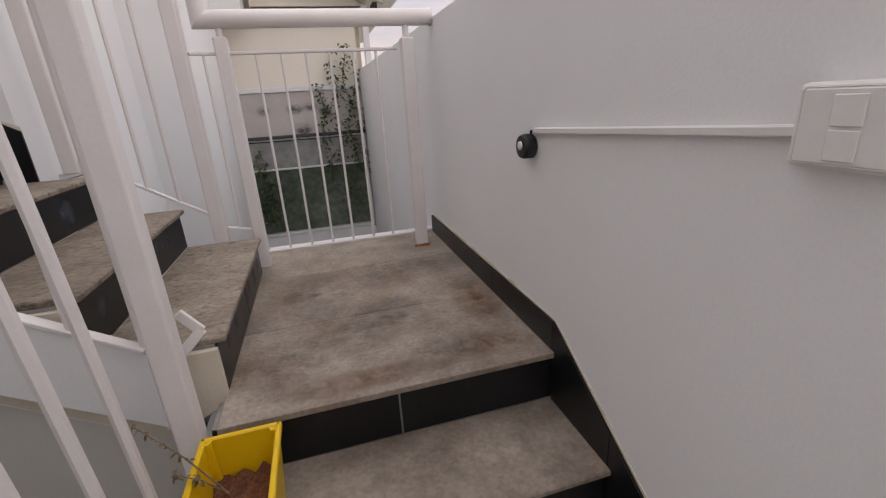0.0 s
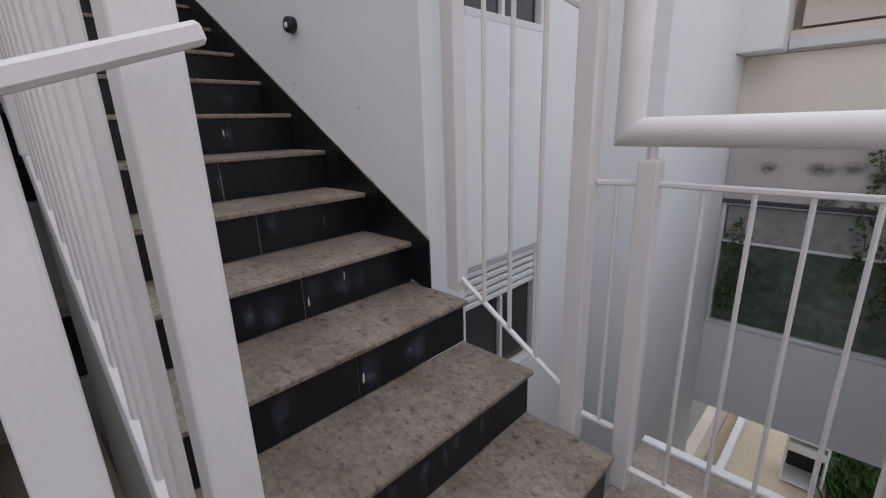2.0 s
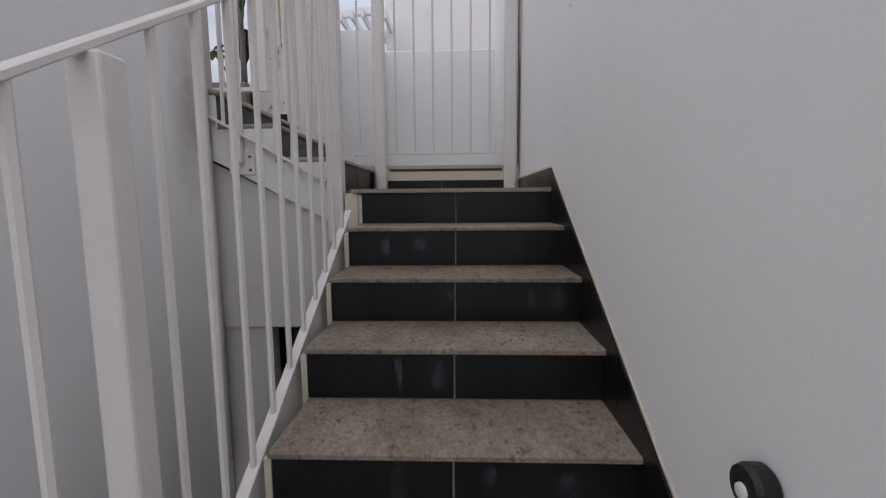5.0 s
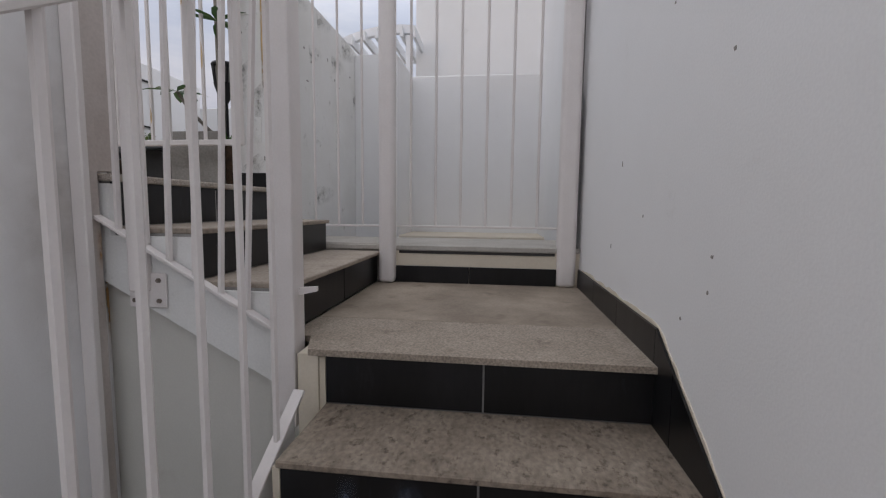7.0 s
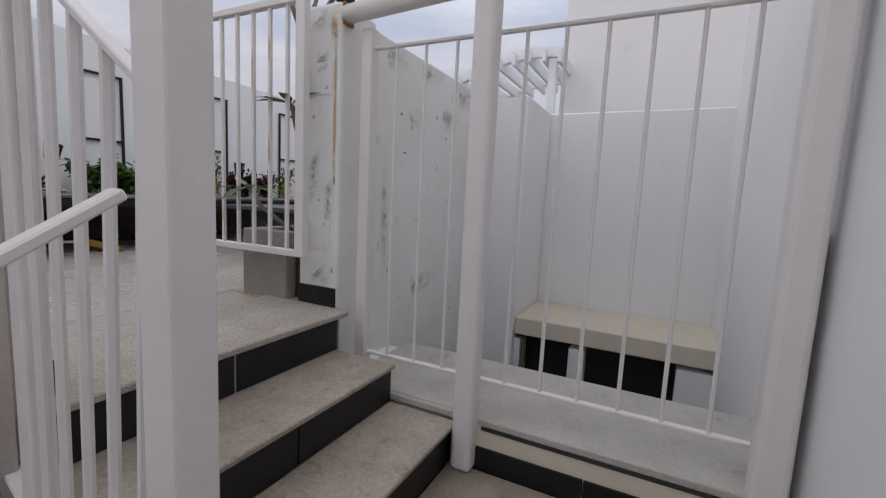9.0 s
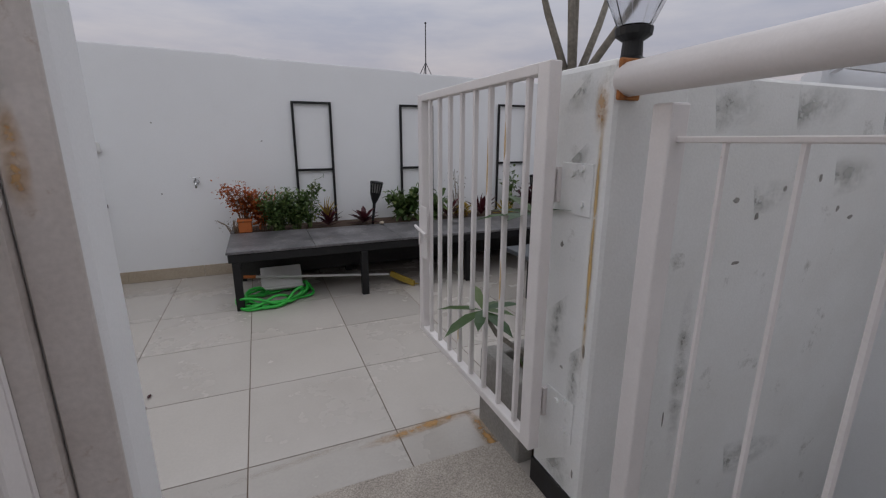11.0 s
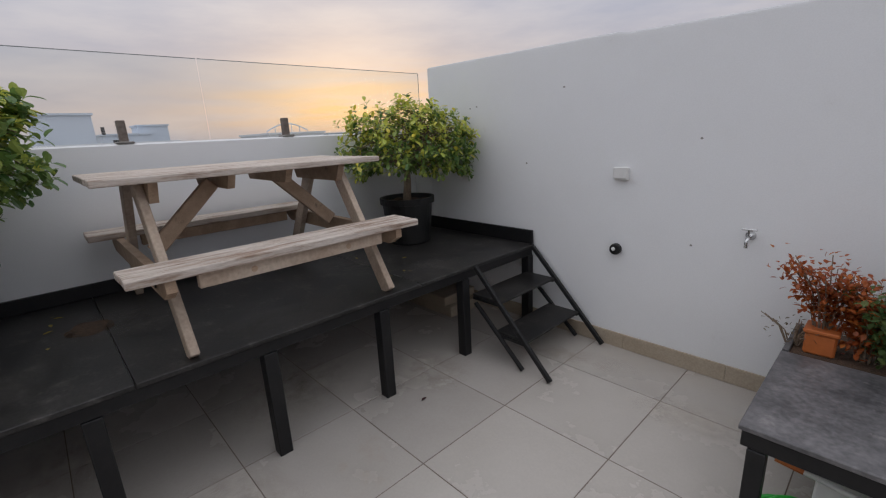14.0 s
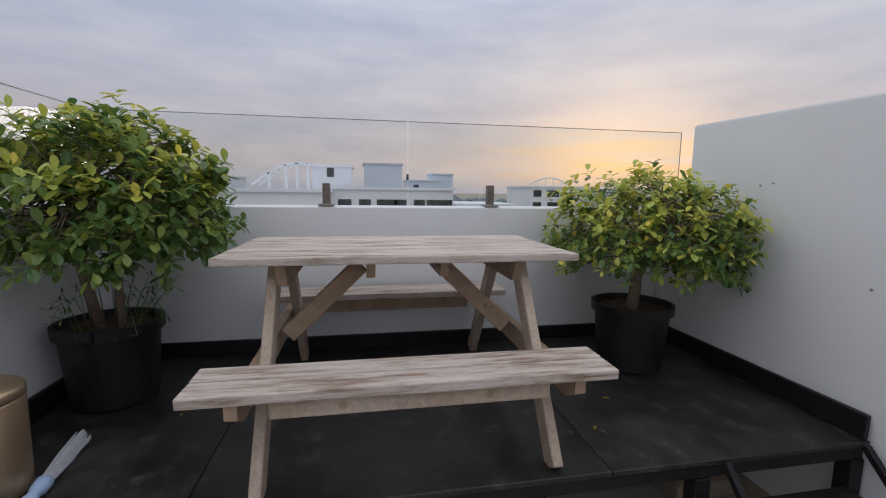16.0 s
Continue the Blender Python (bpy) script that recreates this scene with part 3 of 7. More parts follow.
def round_leaf(bm, p, d, length, width, droop=0.15, fold=0.12):
    """One blunt oval leaf, widest beyond its middle, folded along its rib."""
    p, d = Vector(p), Vector(d).normalized()
    up = Vector((0, 0, 1)) if abs(d.z) < 0.9 else Vector((1, 0, 0))
    s = d.cross(up).normalized()
    n = s.cross(d)
    rib = [bm.verts.new(p + d * length * t - n * length * droop * t * t) for t in (0.0, 0.28, 0.62, 0.88, 1.0)]
    for k in (-1, 1):
        rim = [bm.verts.new(rib[i].co + s * k * width * w + n * width * fold) for i, w in ((1, 0.33), (2, 0.50), (3, 0.34))]
        for q in ((rib[0], rib[1], rim[0]), (rib[1], rib[2], rim[1], rim[0]), (rib[2], rib[3], rim[2], rim[1]), (rib[3], rib[4], rim[2])):
            bm.faces.new(q if k < 0 else q[::-1])


def rnd_dir(rng, lift=0.0):
    v = Vector((rng.gauss(0, 1), rng.gauss(0, 1), rng.gauss(0, 1) + lift))
    return v.normalized()


def film(name, label, c, u, v, mat, category="stain"):
    """A thin stain lying on a surface: centre c, half axes u and v."""
    u, v = Vector(u), Vector(v)
    n = u.cross(v).normalized()
    bm = bmesh.new()
    bmesh.ops.create_circle(bm, cap_ends=True, segments=20, radius=1.0)
    ob = mesh_object(name, bm, mat)
    ob.matrix_world = Matrix(((u.x, v.x, n.x, c[0]), (u.y, v.y, n.y, c[1]), (u.z, v.z, n.z, c[2]), (0, 0, 0, 1)))
    tagged(ob, label, category, kind="structure")
    return ob


# ---------------------------------------------------------------- the plan, in metres
RISE, RUN = 0.178, 0.294
F3_Y, RUN3 = 1.470, 0.312               # short flight: first nosing and run
F1_Y, F2_X = 1.505, -0.186              # first nosings of the lower and the long flight
X_EAST = 0.775                          # face of the stair's east parapet
Y_S, Y_N = 1.645, 2.625                 # the long flight lies between these
L2 = 12 * RISE                          # upper landing
TOP = 15 * RISE                         # roof terrace
Y_WALL = -2.77                          # face of the terrace's long wall
Y_GATE0, Y_GATE1 = 0.62, 0.80           # terrace wall that holds the gate
X_PAR = -0.60                           # face of the terrace's east parapet
DECK = TOP + 0.63
PARAPET = TOP + 1.507                   # top of the low terrace parapets


def f2_x(n):
    return F2_X - (n - 1) * RUN


# ---------------------------------------------------------------- walls
wall("wall_stair_east", bx(X_EAST, X_EAST + 0.16, -3.0, 6.2, -4.0, 1.14, bevel=0.012), M_WALL, "white painted stair parapet with a plain top")
bm = bmesh.new()
box(bm, -7.2, -0.96, Y_N, Y_N + 0.17, -4.0, 6.2)
wall("wall_stair_north", bm, M_WALL, "tall white painted wall beside the stairs")
# wall between stair well and terrace, with the gate's opening at its west end
bm = bmesh.new()
box(bm, -3.572, X_PAR + 0.16, Y_GATE0, Y_GATE1, -4.0, PARAPET, bevel=0.03, seg=2)
box(bm, -3.70, -3.5725, Y_GATE0 + 0.01, Y_GATE1, -4.0, TOP - 0.05)
wall("wall_terrace_north", bm, M_WALL, "white painted terrace wall with a rounded worn top")
bm = bmesh.new()
box(bm, -9.0, -4.98, 0.56, 0.74, -4.0, TOP + 1.435, bevel=0.012)
wall("wall_terrace_north_west", bm, M_OLDWALL, "stained white parapet with mould along its top")
bm = bmesh.new()
# its coping falls to the west, with slightly uneven lifts
coping = [(-0.86, 4.690), (-1.9, 4.676), (-2.55, 4.668), (-2.62, 4.655), (-3.75, 4.632), (-3.80, 4.622), (-5.4, 4.583), (-5.46, 4.572), (-6.9, 4.548), (-9.0, 4.495)]
prism(bm, [(-9.0, -4.0), (-0.86, -4.0)] + coping, "y", Y_WALL - 0.18, Y_WALL)
bmesh.ops.bevel(bm, geom=[e for e in bm.edges if min(v.co.z for v in e.verts) > 4.0 and abs(e.verts[0].co.x - e.verts[1].co.x) > 0.01], offset=0.010, segments=2, affect="EDGES")
wall("wall_terrace_south", bm, M_WALL, "long plain white terrace wall with a slightly falling top")
bm = bmesh.new()
box(bm, X_PAR, X_PAR + 0.16, Y_WALL - 0.18, Y_GATE0, -4.0, PARAPET, bevel=0.01)
wall("wall_terrace_east", bm, M_WALL, "low white parapet behind the picnic table")
wall("wall_terrace_south_end", bx(-0.855, X_PAR - 0.002, Y_WALL - 0.18, Y_WALL, -4.0, PARAPET, bevel=0.01), M_WALL, "low end of the white terrace wall")
wall("wall_terrace_west", bx(-9.18, -9.0, Y_WALL - 0.18, 0.74, -4.0, TOP + 1.5, bevel=0.01), M_WALL, "plain white wall closing the terrace")
# gate pier
bm = bmesh.new()
box(bm, -4.975, -4.70, 0.53, 0.782, L2, TOP + 1.445, bevel=0.018, seg=2)
wall("wall_gate_pier", bm, M_OLDWALL, "white gate pier, chipped and rust-stained")
# slab under the terrace and wall under the short flight
wall("slab_terrace", bx(-9.0, X_PAR, Y_WALL, Y_GATE0, TOP - 0.30, TOP - 0.014), M_GREYSTONE, "concrete roof slab under the terrace tiles", "slab")
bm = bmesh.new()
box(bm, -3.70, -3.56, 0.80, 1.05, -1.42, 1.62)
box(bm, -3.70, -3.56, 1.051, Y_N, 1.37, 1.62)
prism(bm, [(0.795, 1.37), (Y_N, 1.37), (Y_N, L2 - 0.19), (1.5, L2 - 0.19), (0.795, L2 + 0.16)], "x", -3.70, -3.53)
wall("wall_under_landing", bm, M_SHADEWALL, "white house wall under the upper landing, painted darker for shade")
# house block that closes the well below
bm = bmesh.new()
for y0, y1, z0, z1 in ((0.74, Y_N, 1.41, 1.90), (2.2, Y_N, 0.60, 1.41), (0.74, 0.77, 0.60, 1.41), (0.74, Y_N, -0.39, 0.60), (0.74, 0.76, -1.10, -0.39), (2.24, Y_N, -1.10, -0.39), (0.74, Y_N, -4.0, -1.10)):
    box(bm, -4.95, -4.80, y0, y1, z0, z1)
wall("wall_well_west", bm, M_SHADEWALL, "pale house wall behind the stairs with two windows, shade in its paint")
# darkness behind the well's windows, as a near-black box
wall("room_well", bx(-5.9, -5.3, 0.76, Y_N, -1.3, 1.6), M_BLACKPANEL, "black box for the unlit room behind the well's windows", "room")
wall("ledge_well", bx(-4.80, -4.58, 0.76, Y_N, -0.27, -0.18, bevel=0.006), M_CREAM, "cream ledge over the low window", "ledge")

# light court north of the lower landing
bm = bmesh.new()
box(bm, -1.20, -1.0, 2.80, 2.88, -4.0, 6.2)
box(bm, -1.20, -1.0, 3.54, 4.2, -4.0, 6.2)
box(bm, -1.20, -1.0, 2.88, 3.54, -4.0, -0.18)
box(bm, -1.20, -1.0, 2.88, 3.54, 0.53, 1.58)
box(bm, -1.20, -1.0, 2.88, 3.54, 2.55, 6.2)
wall("wall_court_west", bm, M_WALL, "white house wall with two windows in the light court")
wall("wall_court_west_bay", bx(-1.20, -0.64, 4.2, 5.70, -4.0, 4.4, bevel=0.008), M_WALL, "white bay of the house in the light court")
wall("wall_court_west_upper", bx(-1.20, -0.36, 5.70, 6.1, 1.624, 4.4, bevel=0.008), M_WALL, "white upper storey over the bay")
wall("wall_court_north", bx(-0.64, 0.775, 6.0, 6.2, 0.44, 1.62), M_BEIGE, "beige rendered wall above the planted window")
wall("wall_court_north_low", bx(-0.64, 0.775, 6.002, 6.2, -1.62, -0.74), M_BEIGE, "beige rendered wall below the planted window")
wall("wall_court_north_top", bx(-0.36, 0.94, 6.0, 6.2, 1.625, 1.78), M_BEIGE, "beige rendered band under the eave")
wall("wall_court_west_corner", bx(-1.20, -0.642, 5.70, 6.0, -4.0, 1.62), M_WALL, "white corner wall beside the planted window")
wall("wall_court_low", bx(-0.64, 0.775, 5.97, 6.0, -1.62, -0.745), M_WALL, "white spandrel below the planted window")
wall("wall_court_band", bx(-0.638, 0.774, 5.975, 5.999, 0.462, 0.93), M_MAUVE, "damp mauve-grey panel over the planted window, blotched with mould")
wall("trim_court", bx(-0.638, 0.774, 5.958, 5.999, 0.932, 0.985, bevel=0.005), M_ALU, "white trim along the beige wall", "trim")
for x, z, w, h in ((-0.02, 0.74, 0.12, 0.07), (0.16, 0.76, 0.10, 0.06), (0.33, 0.70, 0.10, 0.09), (-0.35, 0.74, 0.08, 0.06), (0.05, 0.50, 0.14, 0.10)):
    film("mould_stain", "dark mould blotch on the damp panel", (x, 5.9742, z), (w, 0, 0), (0, 0, h), S_BLOTCH)
# beige house with a sloping eave
bm = bmesh.new()
prism(bm, [(-3.0, -0.9), (0.94, -0.9), (0.94, 1.86), (-3.0, 3.05)], "y", 7.0, 9.0)
house = thing("neighbour_house", "beige house with a sloping white eave and gutter", "house")
part("wall", bm, M_BEIGE, house)
bm = bmesh.new()
prism(bm, [(-0.30, 1.80), (0.90, 1.80), (0.90, 1.83), (-0.30, 2.25)], "y", 6.0, 6.9)
part("gable", bm, M_BEIGE, house, "beige gable under the eave")
bm = bmesh.new()
prism(bm, [(-3.2, 3.16), (1.24, 1.80), (1.24, 1.86), (-3.2, 3.22)], "y", 5.72, 9.2)
part("roof", bm, M_ALU, house, "white eave board")
bm = bmesh.new()
prism(bm, [(-3.2, 3.10), (1.10, 1.785), (1.10, 1.83), (-3.2, 3.15)], "y", 5.78, 5.84)
part("gutter", bm, M_CREAM, house)
for x in (0.30, 0.98):
    part("bracket", bx(x, x + 0.05, 5.8, 6.0, 1.74 + (0.98 - x) * 0.3, 1.80 + (0.98 - x) * 0.3), M_BLACK, house)
part("frame_post", bx(0.86, 0.93, 5.93, 6.0, 0.6, 1.80, bevel=0.006), M_ALU, house)
part("frame_rail", bx(-0.355, 0.86, 5.93, 5.998, 1.64, 1.72, bevel=0.006), M_ALU, house)


def window(name, label, axis, at, a0, a1, z0, z1, cols, rows, glass, frame_mat, depth=0.06, bar=0.035, vents=0):
    """A framed window: frame bars and one pane in each field. axis: the wall's normal, at: the frame's front."""
    w = thing(name, label, "window", kind="structure")

    def b(u0, u1, v0, v1, d0, d1):
        if axis == "x":
            return bx(at - d1, at - d0, u0, u1, v0, v1, bevel=0.004)
        return bx(u0, u1, at + d0, at + d1, v0, v1, bevel=0.004)
    part("window_frame", b(a0, a0 + bar, z0, z1, 0.0, depth), frame_mat, w)
    part("window_frame", b(a1 - bar, a1, z0, z1, 0.0, depth), frame_mat, w)
    part("window_frame", b(a0 + bar, a1 - bar, z1 - bar, z1, 0.0, depth), frame_mat, w)
    part("window_sill", b(a0 + bar, a1 - bar, z0, z0 + bar, -0.02, depth), frame_mat, w)
    zi1 = z1 - bar - vents
    if vents:
        for k in range(5):
            zz = zi1 + vents * (k + 0.15) / 5
            part("vent_slat", b(a0 + bar, a1 - bar, zz, zz + vents / 7, 0.005, 0.03), frame_mat, w)
    us = [a0 + bar + (a1 - a0 - 2 * bar) * k / cols for k in range(cols + 1)]
    vs = [z0 + bar + (zi1 - z0 - bar) * v for v in rows]
    for i in range(cols):
        for j in range(len(vs) - 1):
            g = glass[j % len(glass)]
            part("pane", b(us[i] + 0.012, us[i + 1] - 0.012, vs[j] + 0.010, vs[j + 1] - 0.010, 0.03, 0.036), g, w)
    for u in us[1:-1]:
        part("mullion", b(u - 0.012, u + 0.012, z0 + bar, zi1, 0.01, 0.045), frame_mat, w)
    for v in vs[1:-1]:
        part("transom", b(a0 + bar, a1 - bar, v - 0.010, v + 0.010, 0.006, 0.05), frame_mat, w)
    return w


window("window_1", "planted glazed window with a mottled green pane, a painted reflection above and a white transom", "y", 5.985, -0.64, 0.765, -0.74, 0.44, 1, (0, 0.70, 1.0), (M_GREENGLASS, M_REFLECTGLASS), M_ALU, 0.10)
wall("window_rail", bx(-0.638, 0.765, 5.955, 5.984, 0.425, 0.462, bevel=0.006), M_CABLE, "dark metal rail along the planted window's head", "rail")
window("window_2", "white window with vent louvres above dark glass", "x", -1.02, 2.88, 3.54, -0.18, 0.53, 2, (0, 1.0), (M_DARKGLASS,), M_ALU, vents=0.20)
window("window_3", "white framed dark window of the house", "x", -1.02, 2.88, 3.54, 1.58, 2.55, 2, (0, 1.0), (M_DARKGLASS,), M_ALU)
window("window_4", "dark sliding window in the recess below the landing", "x", -4.82, 0.77, 2.20, 0.60, 1.41, 4, (0, 1.0), (M_DARKGLASS,), M_ALU)
window("window_5", "dark low window of the storey below", "x", -4.82, 0.76, 2.24, -1.10, -0.39, 3, (0, 1.0), (M_DARKGLASS,), M_ALU)
# near-black boxes stand in for the unlit rooms behind the glass
wall("room_court", bx(-2.2, -1.3, 2.84, 4.1, -0.4, 2.7), M_BLACKPANEL, "black box for the unlit room behind the court windows", "room")
wall("room_planted", bx(-0.62, 0.76, 6.25, 6.7, -0.8, 0.6), M_BLACKPANEL, "black box for the unlit room behind the planted window", "room")

# climbing plant seen behind and above the planted window
rng = random.Random(5)
bm = bmesh.new()
bl = bmesh.new()
for x, z0, n in ((0.30, -0.25, 12), (0.47, -0.45, 17), (0.60, -0.5, 18), (0.70, -0.1, 13), (-0.50, -0.6, 9), (-0.42, -0.6, 8)):
    pts = [(x + 0.03 * math.sin(k * 1.3 + x * 9), 5.948, z0 + k * 0.11) for k in range(n)]
    tube(bm, pts, 0.004, 5)
    for p in pts[1:]:
        for _ in range(10):
            leaf(bl, Vector(p) + Vector((rng.uniform(-0.06, 0.06), rng.uniform(-0.02, 0.0), rng.uniform(-0.05, 0.05))), (rng.uniform(-1, 1), -0.5, rng.uniform(-0.8, 0.4)), rng.uniform(0.035, 0.065), 0.034)
creeper = thing("creeper", "thin climbing plant with sparse leaves on the beige wall", "climbing plant")
part("stem", bm, M_BARK, creeper)
part("leaves", bl, M_BIGLEAF, creeper)

# ---------------------------------------------------------------- ground and court floor
bm = bmesh.new()
bmesh.ops.create_grid(bm, x_segments=1, y_segments=1, size=1500)
bmesh.ops.translate(bm, verts=bm.verts, vec=(0, 0, -4.0))
wall("ground", bm, M_GROUND, "dusty ground far below the stairs", "ground")
wall("pavement_garden", bx(-0.79, 0.60, 6.6, 11.0, -3.996, -3.95), M_PAVING, "cream garden paving", "pavement")
cab = thing("garden_cabinet", "white open cabinet on the ground by the lawn", "cabinet")
part("side", bx(0.08, 0.11, 8.45, 8.85, -3.95, -2.75, bevel=0.004), M_WHITEPLASTIC, cab)
part("side", bx(0.52, 0.55, 8.45, 8.85, -3.95, -2.75, bevel=0.004), M_WHITEPLASTIC, cab)
for z in (-3.93, -3.40, -3.20, -2.76):
    part("shelf", bx(0.111, 0.519, 8.45, 8.85, z, z + 0.03 if z != -3.40 else z + 0.12, bevel=0.003), M_WHITEPLASTIC, cab)
part("back", bx(0.111, 0.519, 8.852, 8.87, -3.95, -2.73), M_BLACKPANEL, cab)
solid("storage_box", bx(0.16, 0.47, 8.5, 8.8, -3.168, -2.95, bevel=0.01), M_FARGREY, "grey box on the garden cabinet's shelf", "box")
wall("wall_garden", bx(-0.95, -0.80, 6.7, 12.0, -3.996, -3.3, bevel=0.01), M_CREAM, "low cream garden wall", "wall")
wall("pavement_edge", bx(-0.62, -0.52, 7.0, 11.0, -3.95, -3.80, bevel=0.008), M_FARWHITE, "white kerb along the garden paving", "kerb")
wall("pavement_path", bx(-1.6, -0.96, 6.6, 12.0, -3.996, -3.96), M_GREYSTONE, "dull brown path beside the wall", "pavement")
rng = random.Random(8)
bm = bmesh.new()
for _ in range(5200):
    x, y = rng.uniform(0.62, 2.4), rng.uniform(7.0, 11.5)
    leaf(bm, (x, y, -3.99), (rng.uniform(-0.5, 0.5), rng.uniform(-0.5, 0.5), 1), rng.uniform(0.15, 0.42), 0.06)
solid("lawn", bm, M_GRASS, "strip of green lawn in the garden below", "grass", kind="stuff")

# ---------------------------------------------------------------- stairs
def put_piece(name, me, parent, m):
    ob = new(name, me)
    ob.parent = parent
    ob.matrix_basis = m
    return ob


def mesh_of(bm, name, mat):
    me = bpy.data.meshes.new(name)
    bm.to_mesh(me)
    bm.free()
    me.materials.append(mat)
    return me


SLAB = 0.020
RISER_H = RISE - SLAB


def stair(name, label, count, width, direction, tread_mat, top_extra=0, run=RUN):
    """A flight climbing along local +x from the origin: concrete core, stone treads, two black tiles a riser."""
    s = thing(name, label, "stairs", kind="structure")
    tread = mesh_of(bx(-0.022, run + 0.004, 0.0, width, -SLAB, 0.0, bevel=0.004), "tread", tread_mat)
    half = width / 2
    rt = mesh_of(bx(0.0, 0.008, 0.003, half - 0.003, 0.003, RISER_H - 0.002, bevel=0.001), "riser_tile", M_BLACKTILE)
    core = bmesh.new()
    for k in range(count):
        z = (k + 1) * RISE
        box(core, k * run + 0.008, (k + 1) * run + 0.008, 0.002, width - 0.002, z - RISE - 0.001 * k, z - SLAB)
    part("core", core, M_GROUT, s, "grey mortar core")
    for k in range(count):
        z = (k + 1) * RISE
        if k < count - top_extra:
            put_piece("tread", tread, s, Matrix.Translation((k * run, 0, z)))
        put_piece("riser_tile", rt, s, Matrix.Translation((k * run, 0, z - RISE)))
        put_piece("riser_tile", rt, s, Matrix.Translation((k * run, half, z - RISE)))
    s.matrix_world = direction
    return s


# lower flight climbs along +y to the lower landing
stair("stair_lower", "lower flight with worn granite treads and black tiled risers", 8, X_EAST + 0.215, Matrix.Translation((X_EAST, F1_Y - 7 * RUN, -8 * RISE)) @ Matrix.Rotation(radians(90), 4, "Z"), M_LANDING, 1)
# long flight climbs along -x to the upper landing
stair("stair_long", "long flight with worn granite treads and black tiled risers", 12, Y_N - Y_S, Matrix.Translation((F2_X, Y_N, 0)) @ Matrix.Rotation(radians(180), 4, "Z"), M_GRANITE, 1)
# short flight climbs along -y to the terrace
stair("stair_short", "short flight of three granite steps up to the terrace", 3, 1.12, Matrix.Translation((-3.52, F3_Y, L2)) @ Matrix.Rotation(radians(-90), 4, "Z") @ Matrix.Translation((0, -1.12, 0)), M_LIGHTTREAD, 1, RUN3)
wall("threshold", bx(-4.695, -3.50, 0.31, F3_Y - 2 * RUN3 + 0.022, TOP - 0.022, TOP + 0.004, bevel=0.005), M_LIGHTGRANITE, "flamed grey granite threshold at the gate", "threshold")
wall("threshold_core", bx(-4.65, -3.575, 0.42, 0.845, L2, TOP - 0.03), M_GROUT, "mortar bed under the threshold", "threshold")


def landing(name, label, xs, ys, z, mat, core_x, core_y, joint=0.0012):
    s = thing(name, label, "landing", kind="structure")
    part("core", bx(xs[0] + 0.002, core_x, core_y, ys[-1] - 0.002, z - 0.17, z - SLAB - 0.001), M_WALL, s)
    for i in range(len(xs) - 1):
        for j in range(len(ys) - 1):
            part("slab", bx(xs[i] + 0.001, xs[i + 1] - 0.001, ys[j] + joint, ys[j + 1] - joint, z - SLAB, z, bevel=min(0.002, joint * 1.7)), mat, s)
    return s


landing("landing_lower", "lower landing of weathered brown granite slabs", (-0.194, X_EAST), (F1_Y - 0.022, 1.98, 2.50, 2.96), 0.0, M_LANDING, X_EAST - 0.002, F1_Y + 0.02)
up = landing("landing_upper", "upper landing of grey-brown granite slabs", (-4.63, -3.787), (1.472, Y_N), L2, M_LANDING_UP, -3.44, 1.65)
bm = bmesh.new()
prism(bm, [(-3.7838, 1.4732), (-3.53, 1.4732), (-3.53, 1.552), (-3.398, 1.600), (-3.398, Y_N - 0.001), (-3.7838, Y_N - 0.001)], "z", L2 - SLAB, L2)
part("slab", bm, M_NOSING, up, "flamed granite nosing slab")
wall("landing_corner", bx(-3.52, -3.412, 1.560, Y_S - 0.019, L2 - 0.30, L2 - SLAB - 0.001), M_CREAM, "chipped cream corner under the upper landing", "landing edge")
wall("landing_lower_edge", bx(-0.194, X_EAST, 2.962, 3.0, -0.19, 0.012, bevel=0.004), M_WALL, "white painted edge of the lower landing", "landing edge")


def skirting(name, label, quads, axis, face, out):
    """Black skirting tiles on a wall; each quad lies in the wall's plane."""
    s = thing(name, label, "skirting", kind="structure")
    for q in quads:
        bm = bmesh.new()
        prism(bm, q, axis, face, face + out)
        part("skirting_tile", bm, M_BLACKTILE, s)
    return s


# on the east parapet: level along the landing, then down with the lower flight
q = [[(y0, -0.02), (y1 - 0.003, -0.02), (y1 - 0.003, 0.10), (y0, 0.10)] for y0, y1 in ((1.50, 1.98), (1.98, 2.50), (2.50, 2.93))]
for k in range(7):
    ya, za = 1.497 - k * RUN, 0.10 - k * RISE
    q.append([(ya, za), (ya - RUN + 0.003, za - RISE), (ya - RUN + 0.003, za - RISE - 0.28), (ya, za - 0.28)])
skirting("skirting_east", "black tile skirting stepping down the parapet", q, "x", X_EAST, -0.010)
q = []
for k in range(3, 11):
    xa, za = f2_x(k + 1) + 0.12, (k + 1) * RISE + 0.02
    q.append([(xa, za), (xa - RUN + 0.003, za + RISE), (xa - RUN + 0.003, za + RISE - 0.30), (xa, za - 0.30 if k > 3 else za - 0.215)])
xe = f2_x(12) + 0.12 - 0.0
q.append([(xe, L2 + 0.02), (-3.43, L2 + 0.10), (-3.43, L2 - 0.2), (xe, L2 - 0.25)])
for x0, x1 in ((-3.433, -3.83), (-3.833, -4.23), (-4.233, -4.63)):
    q.append([(x0, L2 - 0.01), (x1, L2 - 0.01), (x1, L2 + 0.10), (x0, L2 + 0.10)])
skirting("skirting_north", "black tile skirting climbing with the long flight", q, "y", Y_N, -0.010)
